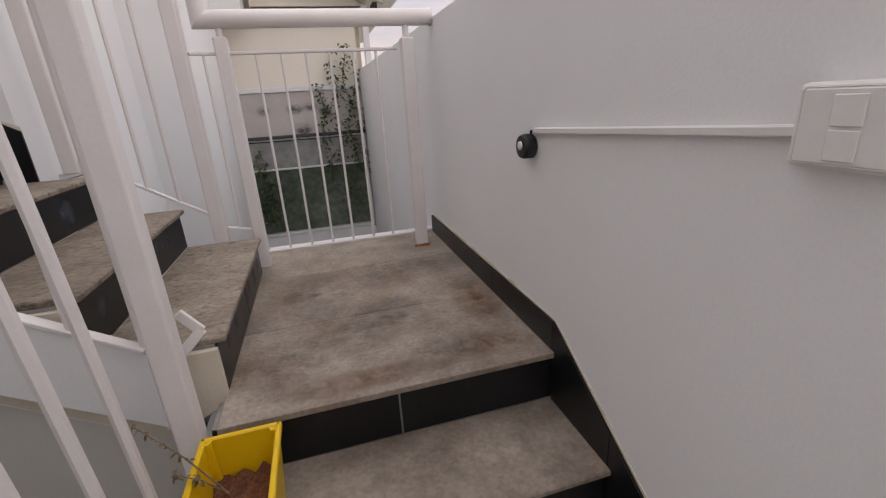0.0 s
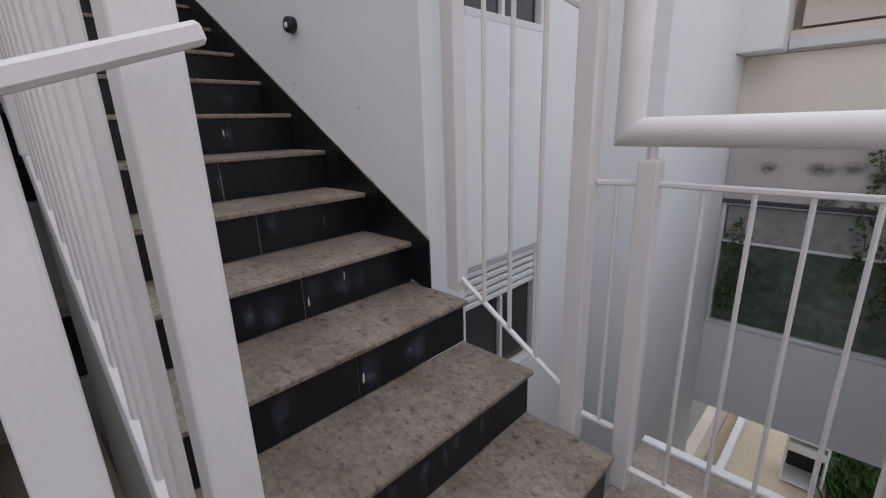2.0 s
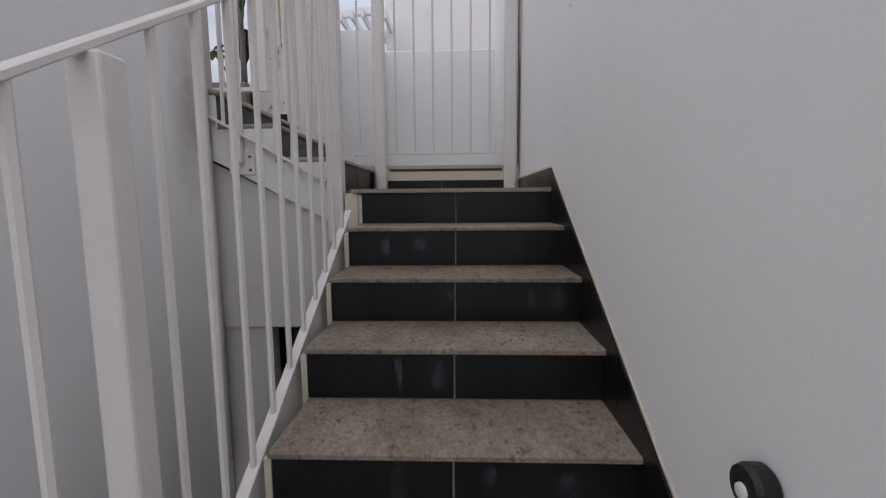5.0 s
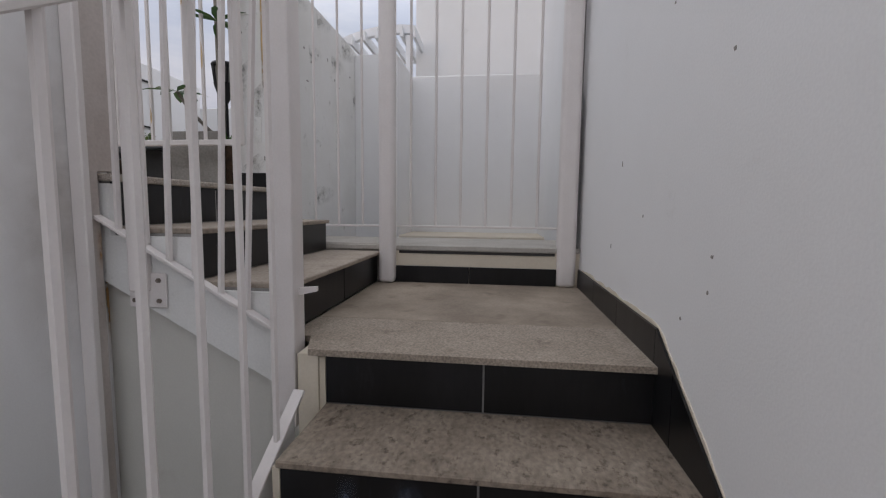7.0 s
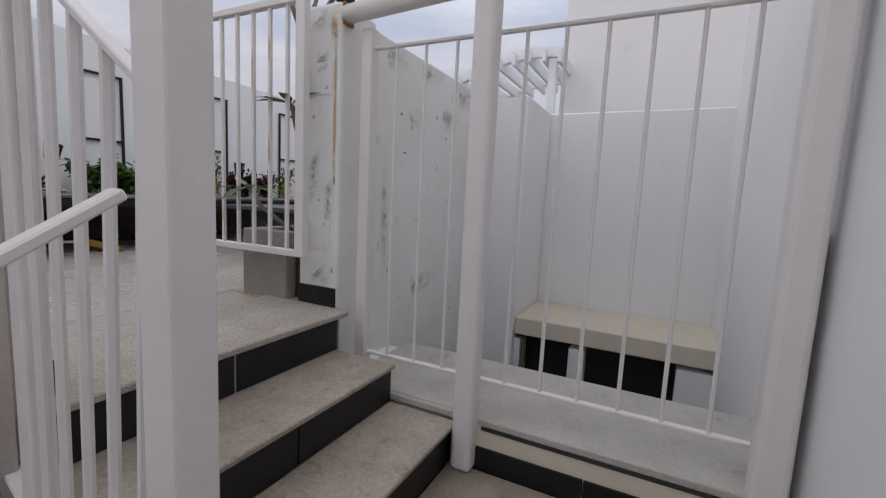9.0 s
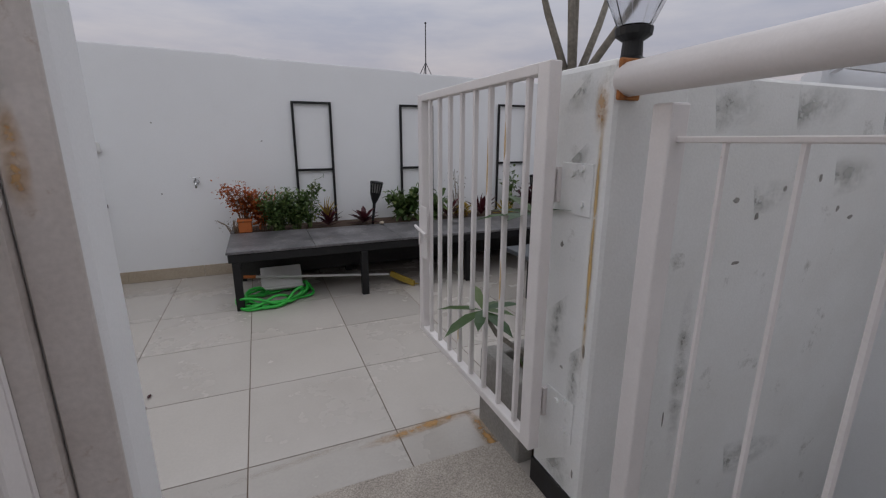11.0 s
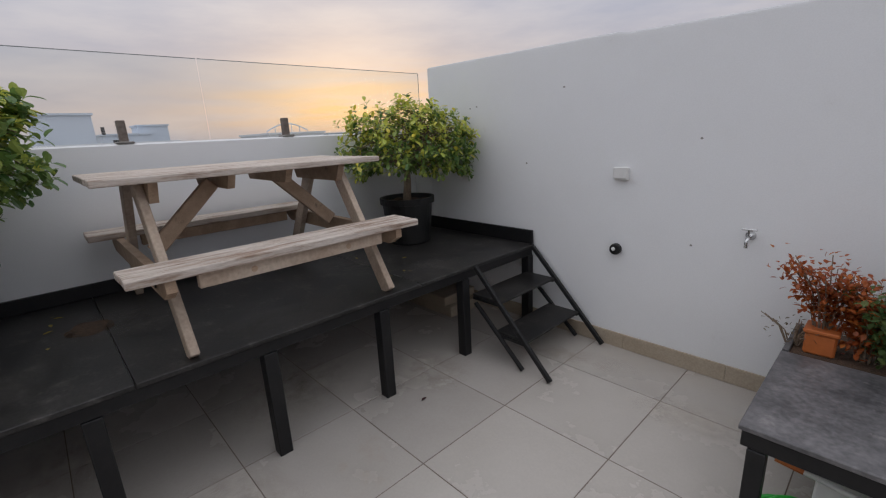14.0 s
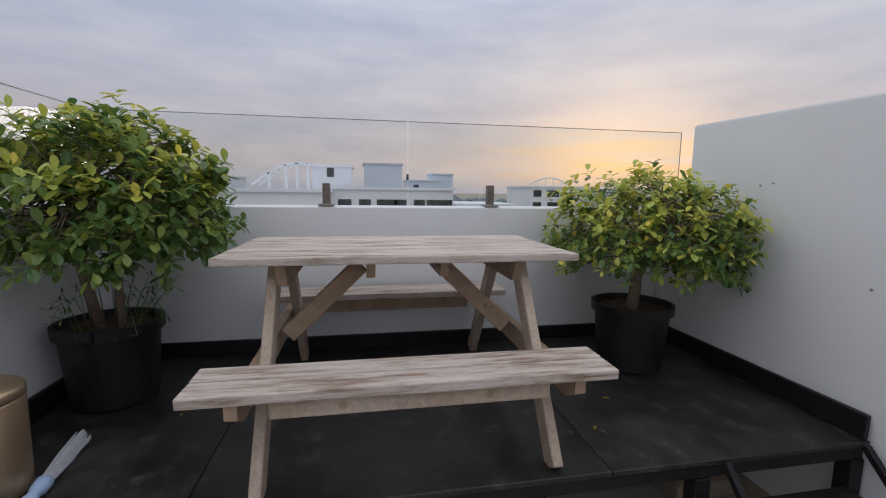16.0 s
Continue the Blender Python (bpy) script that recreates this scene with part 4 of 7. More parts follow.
skirting("skirting_gate", "black tile skirting on the gate pier", [[(0.54, TOP + 0.006), (0.775, TOP + 0.006), (0.775, TOP + 0.10), (0.54, TOP + 0.10)]], "x", -4.70, 0.010)
skirting("skirting_jamb", "black tile skirting on the gate jamb", [[(0.64, TOP + 0.006), (0.79, TOP + 0.006), (0.79, TOP + 0.10), (0.64, TOP + 0.10)]], "x", -3.572, -0.010)

def caulk(name, label, pts, axis, face, out):
    """A thin uneven line of plaster along the top of a skirting."""
    rng = random.Random(len(pts) + int(abs(face) * 100))
    bm = bmesh.new()
    low, high = [], []
    for (a0, z0), (a1, z1) in zip(pts, pts[1:]):
        n = max(2, int(math.hypot(a1 - a0, z1 - z0) / 0.05))
        for k in range(n):
            t = k / n
            low.append((a0 + (a1 - a0) * t, z0 + (z1 - z0) * t + 0.001))
            high.append((a0 + (a1 - a0) * t, z0 + (z1 - z0) * t + 0.006 + 0.012 * rng.random()))
    for (p, q), (u, v) in zip(zip(low, low[1:]), zip(high, high[1:])):
        prism(bm, [p, q, v, u], axis, face, face + out)
    return wall(name, bm, M_CREAM, label, "plaster line")


caulk("trim_north", "uneven cream plaster line over the black skirting", [(f2_x(4) + 0.12, 4 * RISE + 0.02), (f2_x(12) + 0.12, L2 + 0.02), (-3.43, L2 + 0.10), (-4.60, L2 + 0.10)], "y", Y_N, -0.003)
caulk("trim_east", "uneven cream plaster line over the black skirting", [(2.90, 0.10), (1.497, 0.10), (1.497 - 4 * RUN, 0.10 - 4 * RISE)], "x", X_EAST, -0.003)

# stringer faces of the two inner flights, with the rough cut edge of the soffit
bm = bmesh.new()
pts = [(F2_X, -0.02), (F2_X, RISE - 0.03)]
for n in range(1, 12):
    pts += [(f2_x(n + 1), n * RISE - 0.03), (f2_x(n + 1), (n + 1) * RISE - 0.03)]
pts += [(-3.45, L2 - 0.03), (-3.45, L2 - 0.30), (F2_X - 0.16, -0.10)]
prism(bm, pts, "y", Y_S - 0.018, Y_S + 0.001)
wall("stringer_long", bm, M_CREAM, "cream painted stringer of the long flight", "stringer")
bm = bmesh.new()
prism(bm, [(F2_X - 0.16, -0.10), (-3.45, L2 - 0.30), (-3.45, L2 - 0.33), (F2_X - 0.10, -0.14)], "y", Y_S - 0.015, Y_N)
wall("soffit_long", bm, M_WALL, "white soffit of the long flight", "soffit")
bm = bmesh.new()
pts = [(1.475, L2 - 0.18), (1.475, L2 + RISE - 0.03), (1.165, L2 + RISE - 0.03), (1.165, L2 + 2 * RISE - 0.03), (0.853, L2 + 2 * RISE - 0.03), (0.853, TOP - 0.03), (0.80, TOP - 0.03), (0.80, L2 + 0.18)]
prism(bm, pts, "x", -3.52, -3.50)
wall("stringer_short", bm, M_OLDWALL, "white painted stringer of the short flight, chipped at its plates", "stringer")
# spandrel below the soffit, its shade carried by the greyed paint
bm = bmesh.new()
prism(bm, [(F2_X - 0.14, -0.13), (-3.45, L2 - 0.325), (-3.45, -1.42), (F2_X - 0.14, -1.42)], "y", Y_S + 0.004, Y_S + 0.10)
wall("wall_under_long_flight", bm, M_SHADEWALL, "white wall under the long flight, shade mixed into its paint")
# pale floor added here to throw light up onto the well's walls
wall("floor_well_bounce", bx(-4.80, -0.23, Y_GATE1, Y_S + 0.004, -1.55, -1.42), M_PAVING, "cream floor added to bounce light up the stair well", "floor")
wall("stringer_lower", bx(-0.225, -0.196, -0.6, 1.50, -2.1, -0.40), M_WALL, "white wall under the lower flight", "stringer")

# ledge west of the upper landing
wall("ledge_west_base", bx(-4.70, -4.645, 1.50, Y_N, L2 - 0.05, L2 + 0.205), M_CREAM, "cream kerb at the landing's edge", "ledge")
skirting("skirting_west", "black tile skirting below the ledge", [[(y0, L2 - 0.01), (y1, L2 - 0.01), (y1, L2 + 0.095), (y0, L2 + 0.095)] for y0, y1 in ((1.56, 2.01), (2.013, 2.50))], "x", -4.645, 0.010)
wall("ledge_west", bx(-5.28, -4.64, 0.86, Y_N, L2 + 0.185, L2 + 0.215, bevel=0.004), M_LEDGE, "grey weathered stone ledge outside the railing", "ledge")
# near-black strip drawn in as the slab's shadow line
wall("ledge_shadow_strip", bx(-4.648, -4.6415, 1.60, 2.49, L2 + 0.168, L2 + 0.184), M_BLACKPANEL, "dark strip drawn as the shadow under the ledge slab", "joint")
wall("ledge_west_wall", bx(-5.25, -4.96, 0.74, Y_N, -4.0, L2 + 0.18), M_WALL, "white wall under the ledge", "wall")
wall("ledge_short", bx(-4.80, -4.655, 0.86, 1.50, L2, L2 + 0.222, bevel=0.005), M_LEDGE, "grey stone upstand beside the short flight", "ledge")

# sunken yard and neighbour to the west
wall("roof_slab_west", bx(-7.2, -6.48, 1.172, 3.6, 2.14, 2.29, bevel=0.01), M_CREAM, "cream roof slab over dark openings", "roof slab")
bm = bmesh.new()
for y0, y1 in ((1.172, 1.22), (1.62, 1.74), (2.38, 3.6)):
    box(bm, -6.62, -6.50, y0, y1, -4.0, 2.10)
box(bm, -6.62, -6.50, 1.172, 3.6, -4.0, 0.9)
wall("wall_yard_west", bm, M_WALL, "white wall with dark openings below the slab")
# the openings' darkness comes from this near-black box
wall("room_yard", bx(-7.15, -6.9, 0.76, 3.6, 0.0, 2.08), M_BLACKPANEL, "black box for the unlit room behind the yard openings", "room")
solid("brass_ornament", bx(-6.56, -6.53, 1.235, 1.255, 1.0, 2.06, bevel=0.006), M_BRASS, "thin brass strip at the opening's edge", "ornament")
wall("wall_yard_south", bx(-7.19, -6.44, 0.742, 1.17, -4.0, 4.05), M_WALL, "white wall beside the sunken yard")
wall("wall_yard_far", bx(-7.36, -7.2, 0.74, 5.0, -4.0, 4.06, bevel=0.01), M_WALL, "pale parapet across the sunken yard")
wall("wall_yard_tall", bx(-8.4, -8.2, 1.02, 6.0, -4.0, 8.0), M_WALL, "tall white neighbouring wall")
wall("wall_yard_north", bx(-7.2, -5.6, 2.80, 2.95, -4.0, 5.2), M_WALL, "white wall bounding the sunken yard")
bm = bmesh.new()
tube(bm, [(-5.7, 2.79, 5.15), (-6.6, 2.79, 4.32), (-7.15, 2.79, 4.15)], 0.016, 6)
solid("conduit_yard", bm, M_GREYSTONE, "grey conduit slanting over the neighbouring wall", "conduit", smooth=True)

# arched pergola beyond the parapet
perg = thing("pergola", "white arched pergola with flat slats on a neighbouring roof", "pergola")
arc = [(-7.75, -0.5 + 1.6 * k / 10, 4.18 + 0.62 * math.sin(math.pi * (0.08 + 0.5 * k / 10))) for k in range(11)]
for dx in (0.0, -1.1):
    bm = bmesh.new()
    prism(bm, [(a[1], a[2] + 0.05) for a in arc] + [(a[1], a[2] - 0.05) for a in reversed(arc)], "x", -7.785 + dx, -7.715 + dx)
    part("rafter", bm, M_FARWHITE, perg)
for k in range(1, 11):
    a = arc[k]
    bm = bmesh.new()
    beam(bm, (a[0] + 0.12, a[1], a[2] - 0.06), (a[0] - 1.25, a[1], a[2] - 0.06), 0.035, 0.12)
    part("slat", bm, M_FARWHITE, perg)
for dx in (0.0, -1.1):
    part("post", bx(-7.79 + dx, -7.71 + dx, 0.98, 1.06, 3.2, 4.72, bevel=0.006), M_FARWHITE, perg)


# ---------------------------------------------------------------- railings
def square_post(x, y, z0, z1, w=0.075):
    return bx(x - w / 2, x + w / 2, y - w / 2, y + w / 2, z0, z1, bevel=0.006, seg=2)


def bar(p, q, r=0.010):
    bm = bmesh.new()
    tube(bm, [p, q], r, 6)
    return bm


def railing(name, label):
    return thing(name, label, "railing", kind="structure")


def line(a, b, t):
    return Vector(a) + (Vector(b) - Vector(a)) * t


def panel(rail, a0, b0, a1, b1, n, r=0.010, flat=0.035):
    """Bars between a bottom rail a0-b0 and a top rail a1-b1."""
    bm = bmesh.new()
    beam(bm, a0, b0, flat, 0.012, bevel=0.002)
    part("bottom_rail", bm, M_STEEL, rail)
    bm = bmesh.new()
    beam(bm, a1, b1, flat * 0.8, 0.015, bevel=0.003)
    part("top_rail", bm, M_STEEL, rail)
    for k in range(n):
        t = (k + 1) / (n + 1)
        part("bar", bar(line(a0, b0, t), line(a1, b1, t), r), M_STEEL, rail)


def pipe(rail, pts, r=0.038):
    bm = bmesh.new()
    tube(bm, pts, r, 16)
    part("handrail", bm, M_STEEL, rail, smooth=True)


# lower landing, towards the light court
r = railing("railing_landing", "white steel railing with thin bars and a thick pipe handrail")
YR = 2.715
part("post", square_post(-0.175, YR, 0.0, 1.065, 0.055), M_STEEL, r)
part("post_cap", bar((-0.175, YR, 1.06), (-0.175, YR, 1.12), 0.014), M_STEEL, r)
part("post", square_post(0.645, YR - 0.01, 0.0, 1.045, 0.060), M_STEEL, r)
part("post_cap", bar((0.645, YR - 0.01, 1.04), (0.645, YR, 1.12), 0.016), M_STEEL, r)
part("post", square_post(-0.335, 2.66, 0.14, 2.3, 0.06), M_STEEL, r)
part("post", square_post(-0.835, 2.66, 0.55, 2.6, 0.06), M_STEEL, r)
panel(r, (-0.15, YR, 0.075), (0.60, YR, 0.075), (-0.15, YR, 1.0), (0.60, YR, 1.0), 6, 0.0065, 0.024)
panel(r, (-0.305, 2.675, 0.235), (-0.20, YR, 0.20), (-0.305, 2.675, 1.0), (-0.20, YR, 1.0), 1, 0.0065, 0.024)
panel(r, (-0.36, 2.655, 0.31), (-0.81, 2.655, 0.60), (-0.36, 2.655, 1.45), (-0.81, 2.655, 1.74), 3, 0.008, 0.02)
bm = bmesh.new()
EX, EZ, ER = -0.240, 1.135, 0.038
rings = []
for c, u in (((X_EAST, YR, EZ), (0, 0, 1)), ((EX, YR, EZ), (1, 0, 1)), ((EX, YR, 2.3), (1, 0, 0))):
    rings.append([bm.verts.new(Vector(c) + (Vector((0, 1, 0)) * math.cos(a) + Vector(u) * math.sin(a)) * ER) for a in (2 * math.pi * k / 20 for k in range(20))])
for p, q in zip(rings, rings[1:]):
    for k in range(20):
        bm.faces.new((p[k], p[(k + 1) % 20], q[(k + 1) % 20], q[k]))
bm.faces.new(rings[0][::-1])
bm.faces.new(rings[2])
bmesh.ops.recalc_face_normals(bm, faces=bm.faces[:])
rail_ob = part("handrail", bm, M_STEEL, r, "thick pipe handrail mitred into an upright")
for p in rail_ob.data.polygons:
    p.use_smooth = True
corner = {k for k in range(20, 40)}
rail_ob.data.attributes.new("sharp_edge", "BOOLEAN", "EDGE")
for e in rail_ob.data.edges:
    if set(e.vertices) <= corner:
        e.use_edge_sharp = True
part("rust_patch", bx(0.598, 0.682, 2.672, 2.676, 0.0, 0.012), M_RUST, r)

# lower flight, open side
r = railing("railing_lower_flight", "white steel railing of the lower flight with square posts")
part("post", bx(-0.274, -0.216, 1.448, 1.500, -0.55, 1.196, bevel=0.006, seg=2), M_STEEL, r)
for k, y in enumerate((0.62, -0.25)):
    z = -(1.505 - y) / RUN * RISE
    part("post", square_post(-0.285, y, z - 0.25, z + 1.15, 0.07), M_STEEL, r)
ya, yb = 1.455, -0.9


def low_z(y):
    return (y - 1.505) / RUN * RISE


panel(r, (-0.285, ya, low_z(ya) - 0.20), (-0.285, yb, low_z(yb) - 0.20), (-0.285, 1.36, low_z(1.36) + 1.22), (-0.285, yb, low_z(yb) + 1.22), 17, 0.011, 0.03)

# long flight, open side
r = railing("railing_long_flight", "white steel railing of the long flight with round bars")
YB = 1.595


def f2_line(x):
    return ((F2_X - x) / RUN + 1) * RISE


part("post", square_post(-0.314, 1.622, -0.05, 1.9, 0.062), M_STEEL, r)
part("post", square_post(-1.850, YB, f2_line(-1.850) - 0.075, f2_line(-1.850) + 1.12, 0.056), M_STEEL, r)
xa, xb = -0.334, -3.348
panel(r, (xa, YB, f2_line(xa) - 0.066), (xb, YB, f2_line(xb) - 0.066), (xa, YB, f2_line(xa) + 1.14), (xb, YB, f2_line(xb) + 1.14), 21, 0.0095, 0.034)
bm = bmesh.new()
prism(bm, [(xa, f2_line(xa) - 0.078), (xb + 0.04, f2_line(xb + 0.04) - 0.078), (xb + 0.04, f2_line(xb + 0.04) - 0.30), (xa, f2_line(xa) - 0.30)], "y", YB - 0.009, YB + 0.003)
part("stringer", bm, M_WALL, r, "white painted plate closing the stepped side")
bm = bmesh.new()
beam(bm, (-0.245, 1.600, 0.285), (-0.200, 1.600, 0.225), 0.026, 0.012, up=(0, 1, 0), bevel=0.002)
beam(bm, (-0.198, 1.600, 0.230), (-0.300, 1.575, 0.135), 0.026, 0.012, up=(0, 1, 0), bevel=0.002)
part("end_plate", bm, M_STEEL, r)

bm = bmesh.new()
beam(bm, (-0.205, 1.642, 1.256), (-0.205, 1.20, 1.113), 0.026, 0.020, bevel=0.004)
part("handrail_end", bm, M_STEEL, r)

# short flight, open side
r = railing("railing_short_flight", "white steel railing of the short flight with rusted base plates")
part("post", square_post(-3.475, 1.50, 1.86, 3.62, 0.08), M_STEEL, r)
part("post", square_post(-3.475, 0.98, 2.28, 3.86, 0.05), M_STEEL, r)


def f3_line(y):
    return L2 + ((F3_Y - y) / RUN3 + 1) * RISE


panel(r, (-3.475, 1.45, f3_line(1.45) - 0.15), (-3.475, 0.82, f3_line(0.82) - 0.15), (-3.475, 1.52, f3_line(1.52) + 1.05), (-3.475, 0.82, f3_line(0.82) + 1.14), 6, 0.011, 0.035)
part("base_plate", bx(-3.498, -3.49, 0.92, 1.06, 2.22, 2.34, bevel=0.003), M_STEEL, r)
bm = bmesh.new()
for yy, zz in ((0.945, 2.245), (1.035, 2.245), (1.035, 2.315)):
    tube(bm, [(-3.492, yy, zz), (-3.482, yy, zz)], 0.008, 6)
part("bolt", bm, M_STUB, r)
bm = bmesh.new()
prism(bm, [(1.535, 2.285), (1.60, 2.30), (1.60, 2.315), (1.535, 2.31)], "x", -3.485, -3.470)
part("end_plate", bm, M_STEEL, r)

# upper landing, west side
r = railing("railing_upper_landing", "white steel railing with tall thin bars and two thick posts")
part("post", bx(-4.665, -4.575, 1.493, 1.583, L2, 4.9, bevel=0.022, seg=3), M_STEEL, r)
part("post", bx(-4.70, -4.60, 2.50, 2.60, L2, 4.9, bevel=0.022, seg=3), M_STEEL, r)
panel(r, (-4.79, 0.88, 2.455), (-4.79, 2.55, 2.455), (-4.79, 0.88, 3.915), (-4.79, 2.55, 3.915), 10, 0.008, 0.03)
part("post", square_post(-4.785, 0.885, L2 + 0.2, 4.0, 0.06), M_STEEL, r)
pipe(r, [(-4.735, 0.784, 4.062), (-4.655, 1.54, 4.062), (-4.66, 2.62, 4.062)], 0.042)
bm = bmesh.new()
prism(bm, [(2.575, 3.2), (2.615, 3.2), (2.615, 2.16), (2.575, 2.16)], "x", -4.72, -4.705)
part("cover_strip", bm, M_GREYSTONE, r)
part("cover_strip", bx(-4.74, -4.725, 2.608, 2.622, L2 + 0.1, 4.9), M_GREYSTONE, r)

# rust and drips
wall("rust_collar", bx(-4.775, -4.702, 0.783, 0.796, 4.012, 4.112, bevel=0.004), M_RUST, "rust collar where the pipe meets the pier", "rust stain")

def chip(name, label, axis, face, out, a, z, w, h, mat, seed):
    """A small flake of missing paint."""
    rng = random.Random(seed)
    pts = []
    for k in range(9):
        t = 2 * math.pi * k / 9
        q = rng.uniform(0.55, 1.0)
        pts.append((a + w * q * math.cos(t), z + h * q * math.sin(t)))
    bm = bmesh.new()
    prism(bm, pts, axis, face, face + out)
    ob = wall(name, bm, mat, label, "paint chip")
    ob["group"] = "paint chips"
    return ob


rng = random.Random(17)
for a, z, w, h in ((-3.88, 2.738, 0.006, 0.014), (-3.99, 2.422, 0.008, 0.016), (-3.126, 2.89, 0.006, 0.007), (-3.16, 2.47, 0.007, 0.006), (-3.17, 2.39, 0.005, 0.007), (-1.55, 1.795, 0.006, 0.006), (-1.59, 1.574, 0.006, 0.005), (-1.87, 1.385, 0.006, 0.007), (-3.62, 2.55, 0.005, 0.006), (-3.3, 2.30, 0.006, 0.005), (-3.45, 3.12, 0.006, 0.005), (-2.1, 1.35, 0.004, 0.005), (-1.35, 1.25, 0.004, 0.010), (-2.35, 1.42, 0.006, 0.004)):
    chip("paint_chip", "small chip of missing paint on the stair wall", "y", Y_N, -0.001, a, z, w, h, M_GREYSTONE, int(-a * 100))
for a, z in ((-1.9, 3.9), (-3.05, 4.05), (-3.9, 3.9), (-2.2, 4.4), (-3.05, 3.45), (-1.35, 4.32), (-1.42, 4.33)):
    chip("paint_chip", "small chip of missing paint on the terrace wall", "y", Y_WALL, 0.001, a, z, 0.010, 0.008, M_GREYSTONE, int(-a * 100))
for a, z, w, h in ((-4.90, 3.55, 0.006, 0.03), (-5.3, 3.72, 0.02, 0.012), (-5.42, 3.66, 0.012, 0.02), (-5.55, 3.75, 0.014, 0.012), (-5.35, 3.50, 0.03, 0.008), (-5.9, 3.66, 0.015, 0.015), (-6.0, 3.62, 0.02, 0.01), (-5.1, 2.95, 0.004, 0.04), (-5.2, 2.80, 0.006, 0.02), (-6.3, 3.8, 0.02, 0.012), (-5.75, 3.78, 0.012, 0.016)):
    chip("paint_chip", "dark mould speck on the stained parapet", "y", 0.74, 0.001, a, z, w, h, M_GREYSTONE, int(-a * 100))
for a, z, w, h in ((0.62, 3.6, 0.008, 0.012), (0.755, 3.30, 0.006, 0.03), (0.66, 3.20, 0.01, 0.006), (0.75, 2.86, 0.005, 0.02)):
    chip("paint_chip", "small chip of missing paint on the gate pier", "x", -4.70, 0.001, a, z, w, h, M_GREYSTONE, int(a * 100))
# stains: rust, mould, dirt
for x, z, w, h in ((-3.38, 2.6, 0.2, 0.7), (-3.48, 3.4, 0.10, 0.8)):
    film("grime_stain", "brown grime on the worn end of the wall", (x, 0.8012, z), (w, 0, 0), (0, 0, h), S_GRIME)
for z in (2.12, 2.02):
    film("rust_streak", "small rust drip on the well's wall", (-3.44, 0.8016, z), (0.006, 0, 0), (0, 0, 0.06), S_RUST)
film("rust_streak", "rust at the top of the worn gate jamb", (-3.512, 0.8140, 3.88), (0.020, 0, 0), (0, 0, 0.10), S_RUST)
film("grime_stain", "dark grime at the top of the worn gate jamb", (-3.51, 0.8145, 4.05), (0.03, 0, 0), (0, 0, 0.12), S_MOULD)
film("rust_streak", "long rust streak running down the pier's edge", (-4.698, 0.752, 3.62), (0, 0.011, 0), (0, 0.0, 0.50), S_STREAK)
film("rust_streak", "rust patch below the pipe's collar", (-4.698, 0.745, 4.00), (0, 0.030, 0), (0, 0, 0.08), S_RUST)
film("rust_streak", "rust run at the edge of the worn jamb strip", (-3.476, 0.8362, 2.42), (0.009, 0, 0), (0, 0, 0.075), S_RUST)
film("rust_streak", "long rust streak running down the well's wall", (-3.527, 0.8022, 2.24), (0.013, 0, 0), (0.007, 0, 0.19), S_RUST)
for a, z, w, h in ((-5.15, 4.00, 0.22, 0.07), (-5.55, 4.02, 0.26, 0.08), (-6.1, 4.00, 0.34, 0.11), (-6.8, 4.0, 0.40, 0.11), (-7.6, 4.0, 0.5, 0.10), (-5.4, 3.72, 0.18, 0.06), (-5.85, 3.78, 0.22, 0.08), (-6.4, 3.6, 0.2, 0.10), (-5.15, 3.1, 0.04, 0.35), (-5.5, 2.65, 0.3, 0.08)):
    film("mould_stain", "grey mould patch near the parapet's top", (a, 0.7415, z), (w, 0, 0), (0.02, 0, h), S_MOULD)
for y, z, w, h in ((0.65, 4.04, 0.10, 0.06), (0.62, 3.35, 0.05, 0.20), (0.72, 3.2, 0.03, 0.3), (0.66, 2.83, 0.10, 0.08), (0.66, 3.86, 0.08, 0.06)):
    film("dirt_stain", "grime on the worn gate pier", (-4.6985, y, z), (0, w, 0), (0, 0.01, h), S_MOULD)
for x, y, w, h in ((0.25, 1.9, 0.34, 0.22), (0.5, 1.62, 0.26, 0.10), (0.05, 2.25, 0.20, 0.26), (0.45, 2.4, 0.30, 0.2), (-0.05, 1.7, 0.16, 0.2)):
    film("damp_stain", "dark weathered blotch on the lower landing", (x, y, 0.0012), (w, 0.05, 0), (-0.04, h, 0), S_DARK)
for x, y, w, h in ((0.62, 1.60, 0.16, 0.09), (0.68, 1.95, 0.10, 0.28), (0.2, 1.56, 0.30, 0.06)):
    film("rust_bloom", "orange-brown bloom on the lower landing", (x, y, 0.0020), (w, 0.0, 0), (0.0, h, 0), S_BROWN)
rng = random.Random(23)
for n in range(1, 12):
    x0 = f2_x(n)
    for k in range(7 if n < 5 else 3):
        y = rng.uniform(Y_S + 0.10, Y_N - 0.08)
        h = rng.uniform(0.035, 0.07)
        film("pale_bloom", "bluish limescale streak on the black riser", (x0 + 0.0012 + 0.0001 * k, y, n * RISE - SLAB - h - rng.uniform(0.0, 0.03)), (0, rng.uniform(0.012, 0.05), 0), (0, 0, h), S_BLUE)
for n, y, z in ((7, 2.28, 1.16), (7, 2.05, 1.085), (4, 2.30, 0.65), (4, 2.15, 0.595), (3, 2.15, 0.42), (5, 1.9, 0.79), (2, 2.0, 0.25)):
    chip("plaster_drip", "small white plaster drip on the black riser", "x", f2_x(n) + 0.0005, 0.001, y, z, 0.0045, 0.022, M_WALL, n * 7)


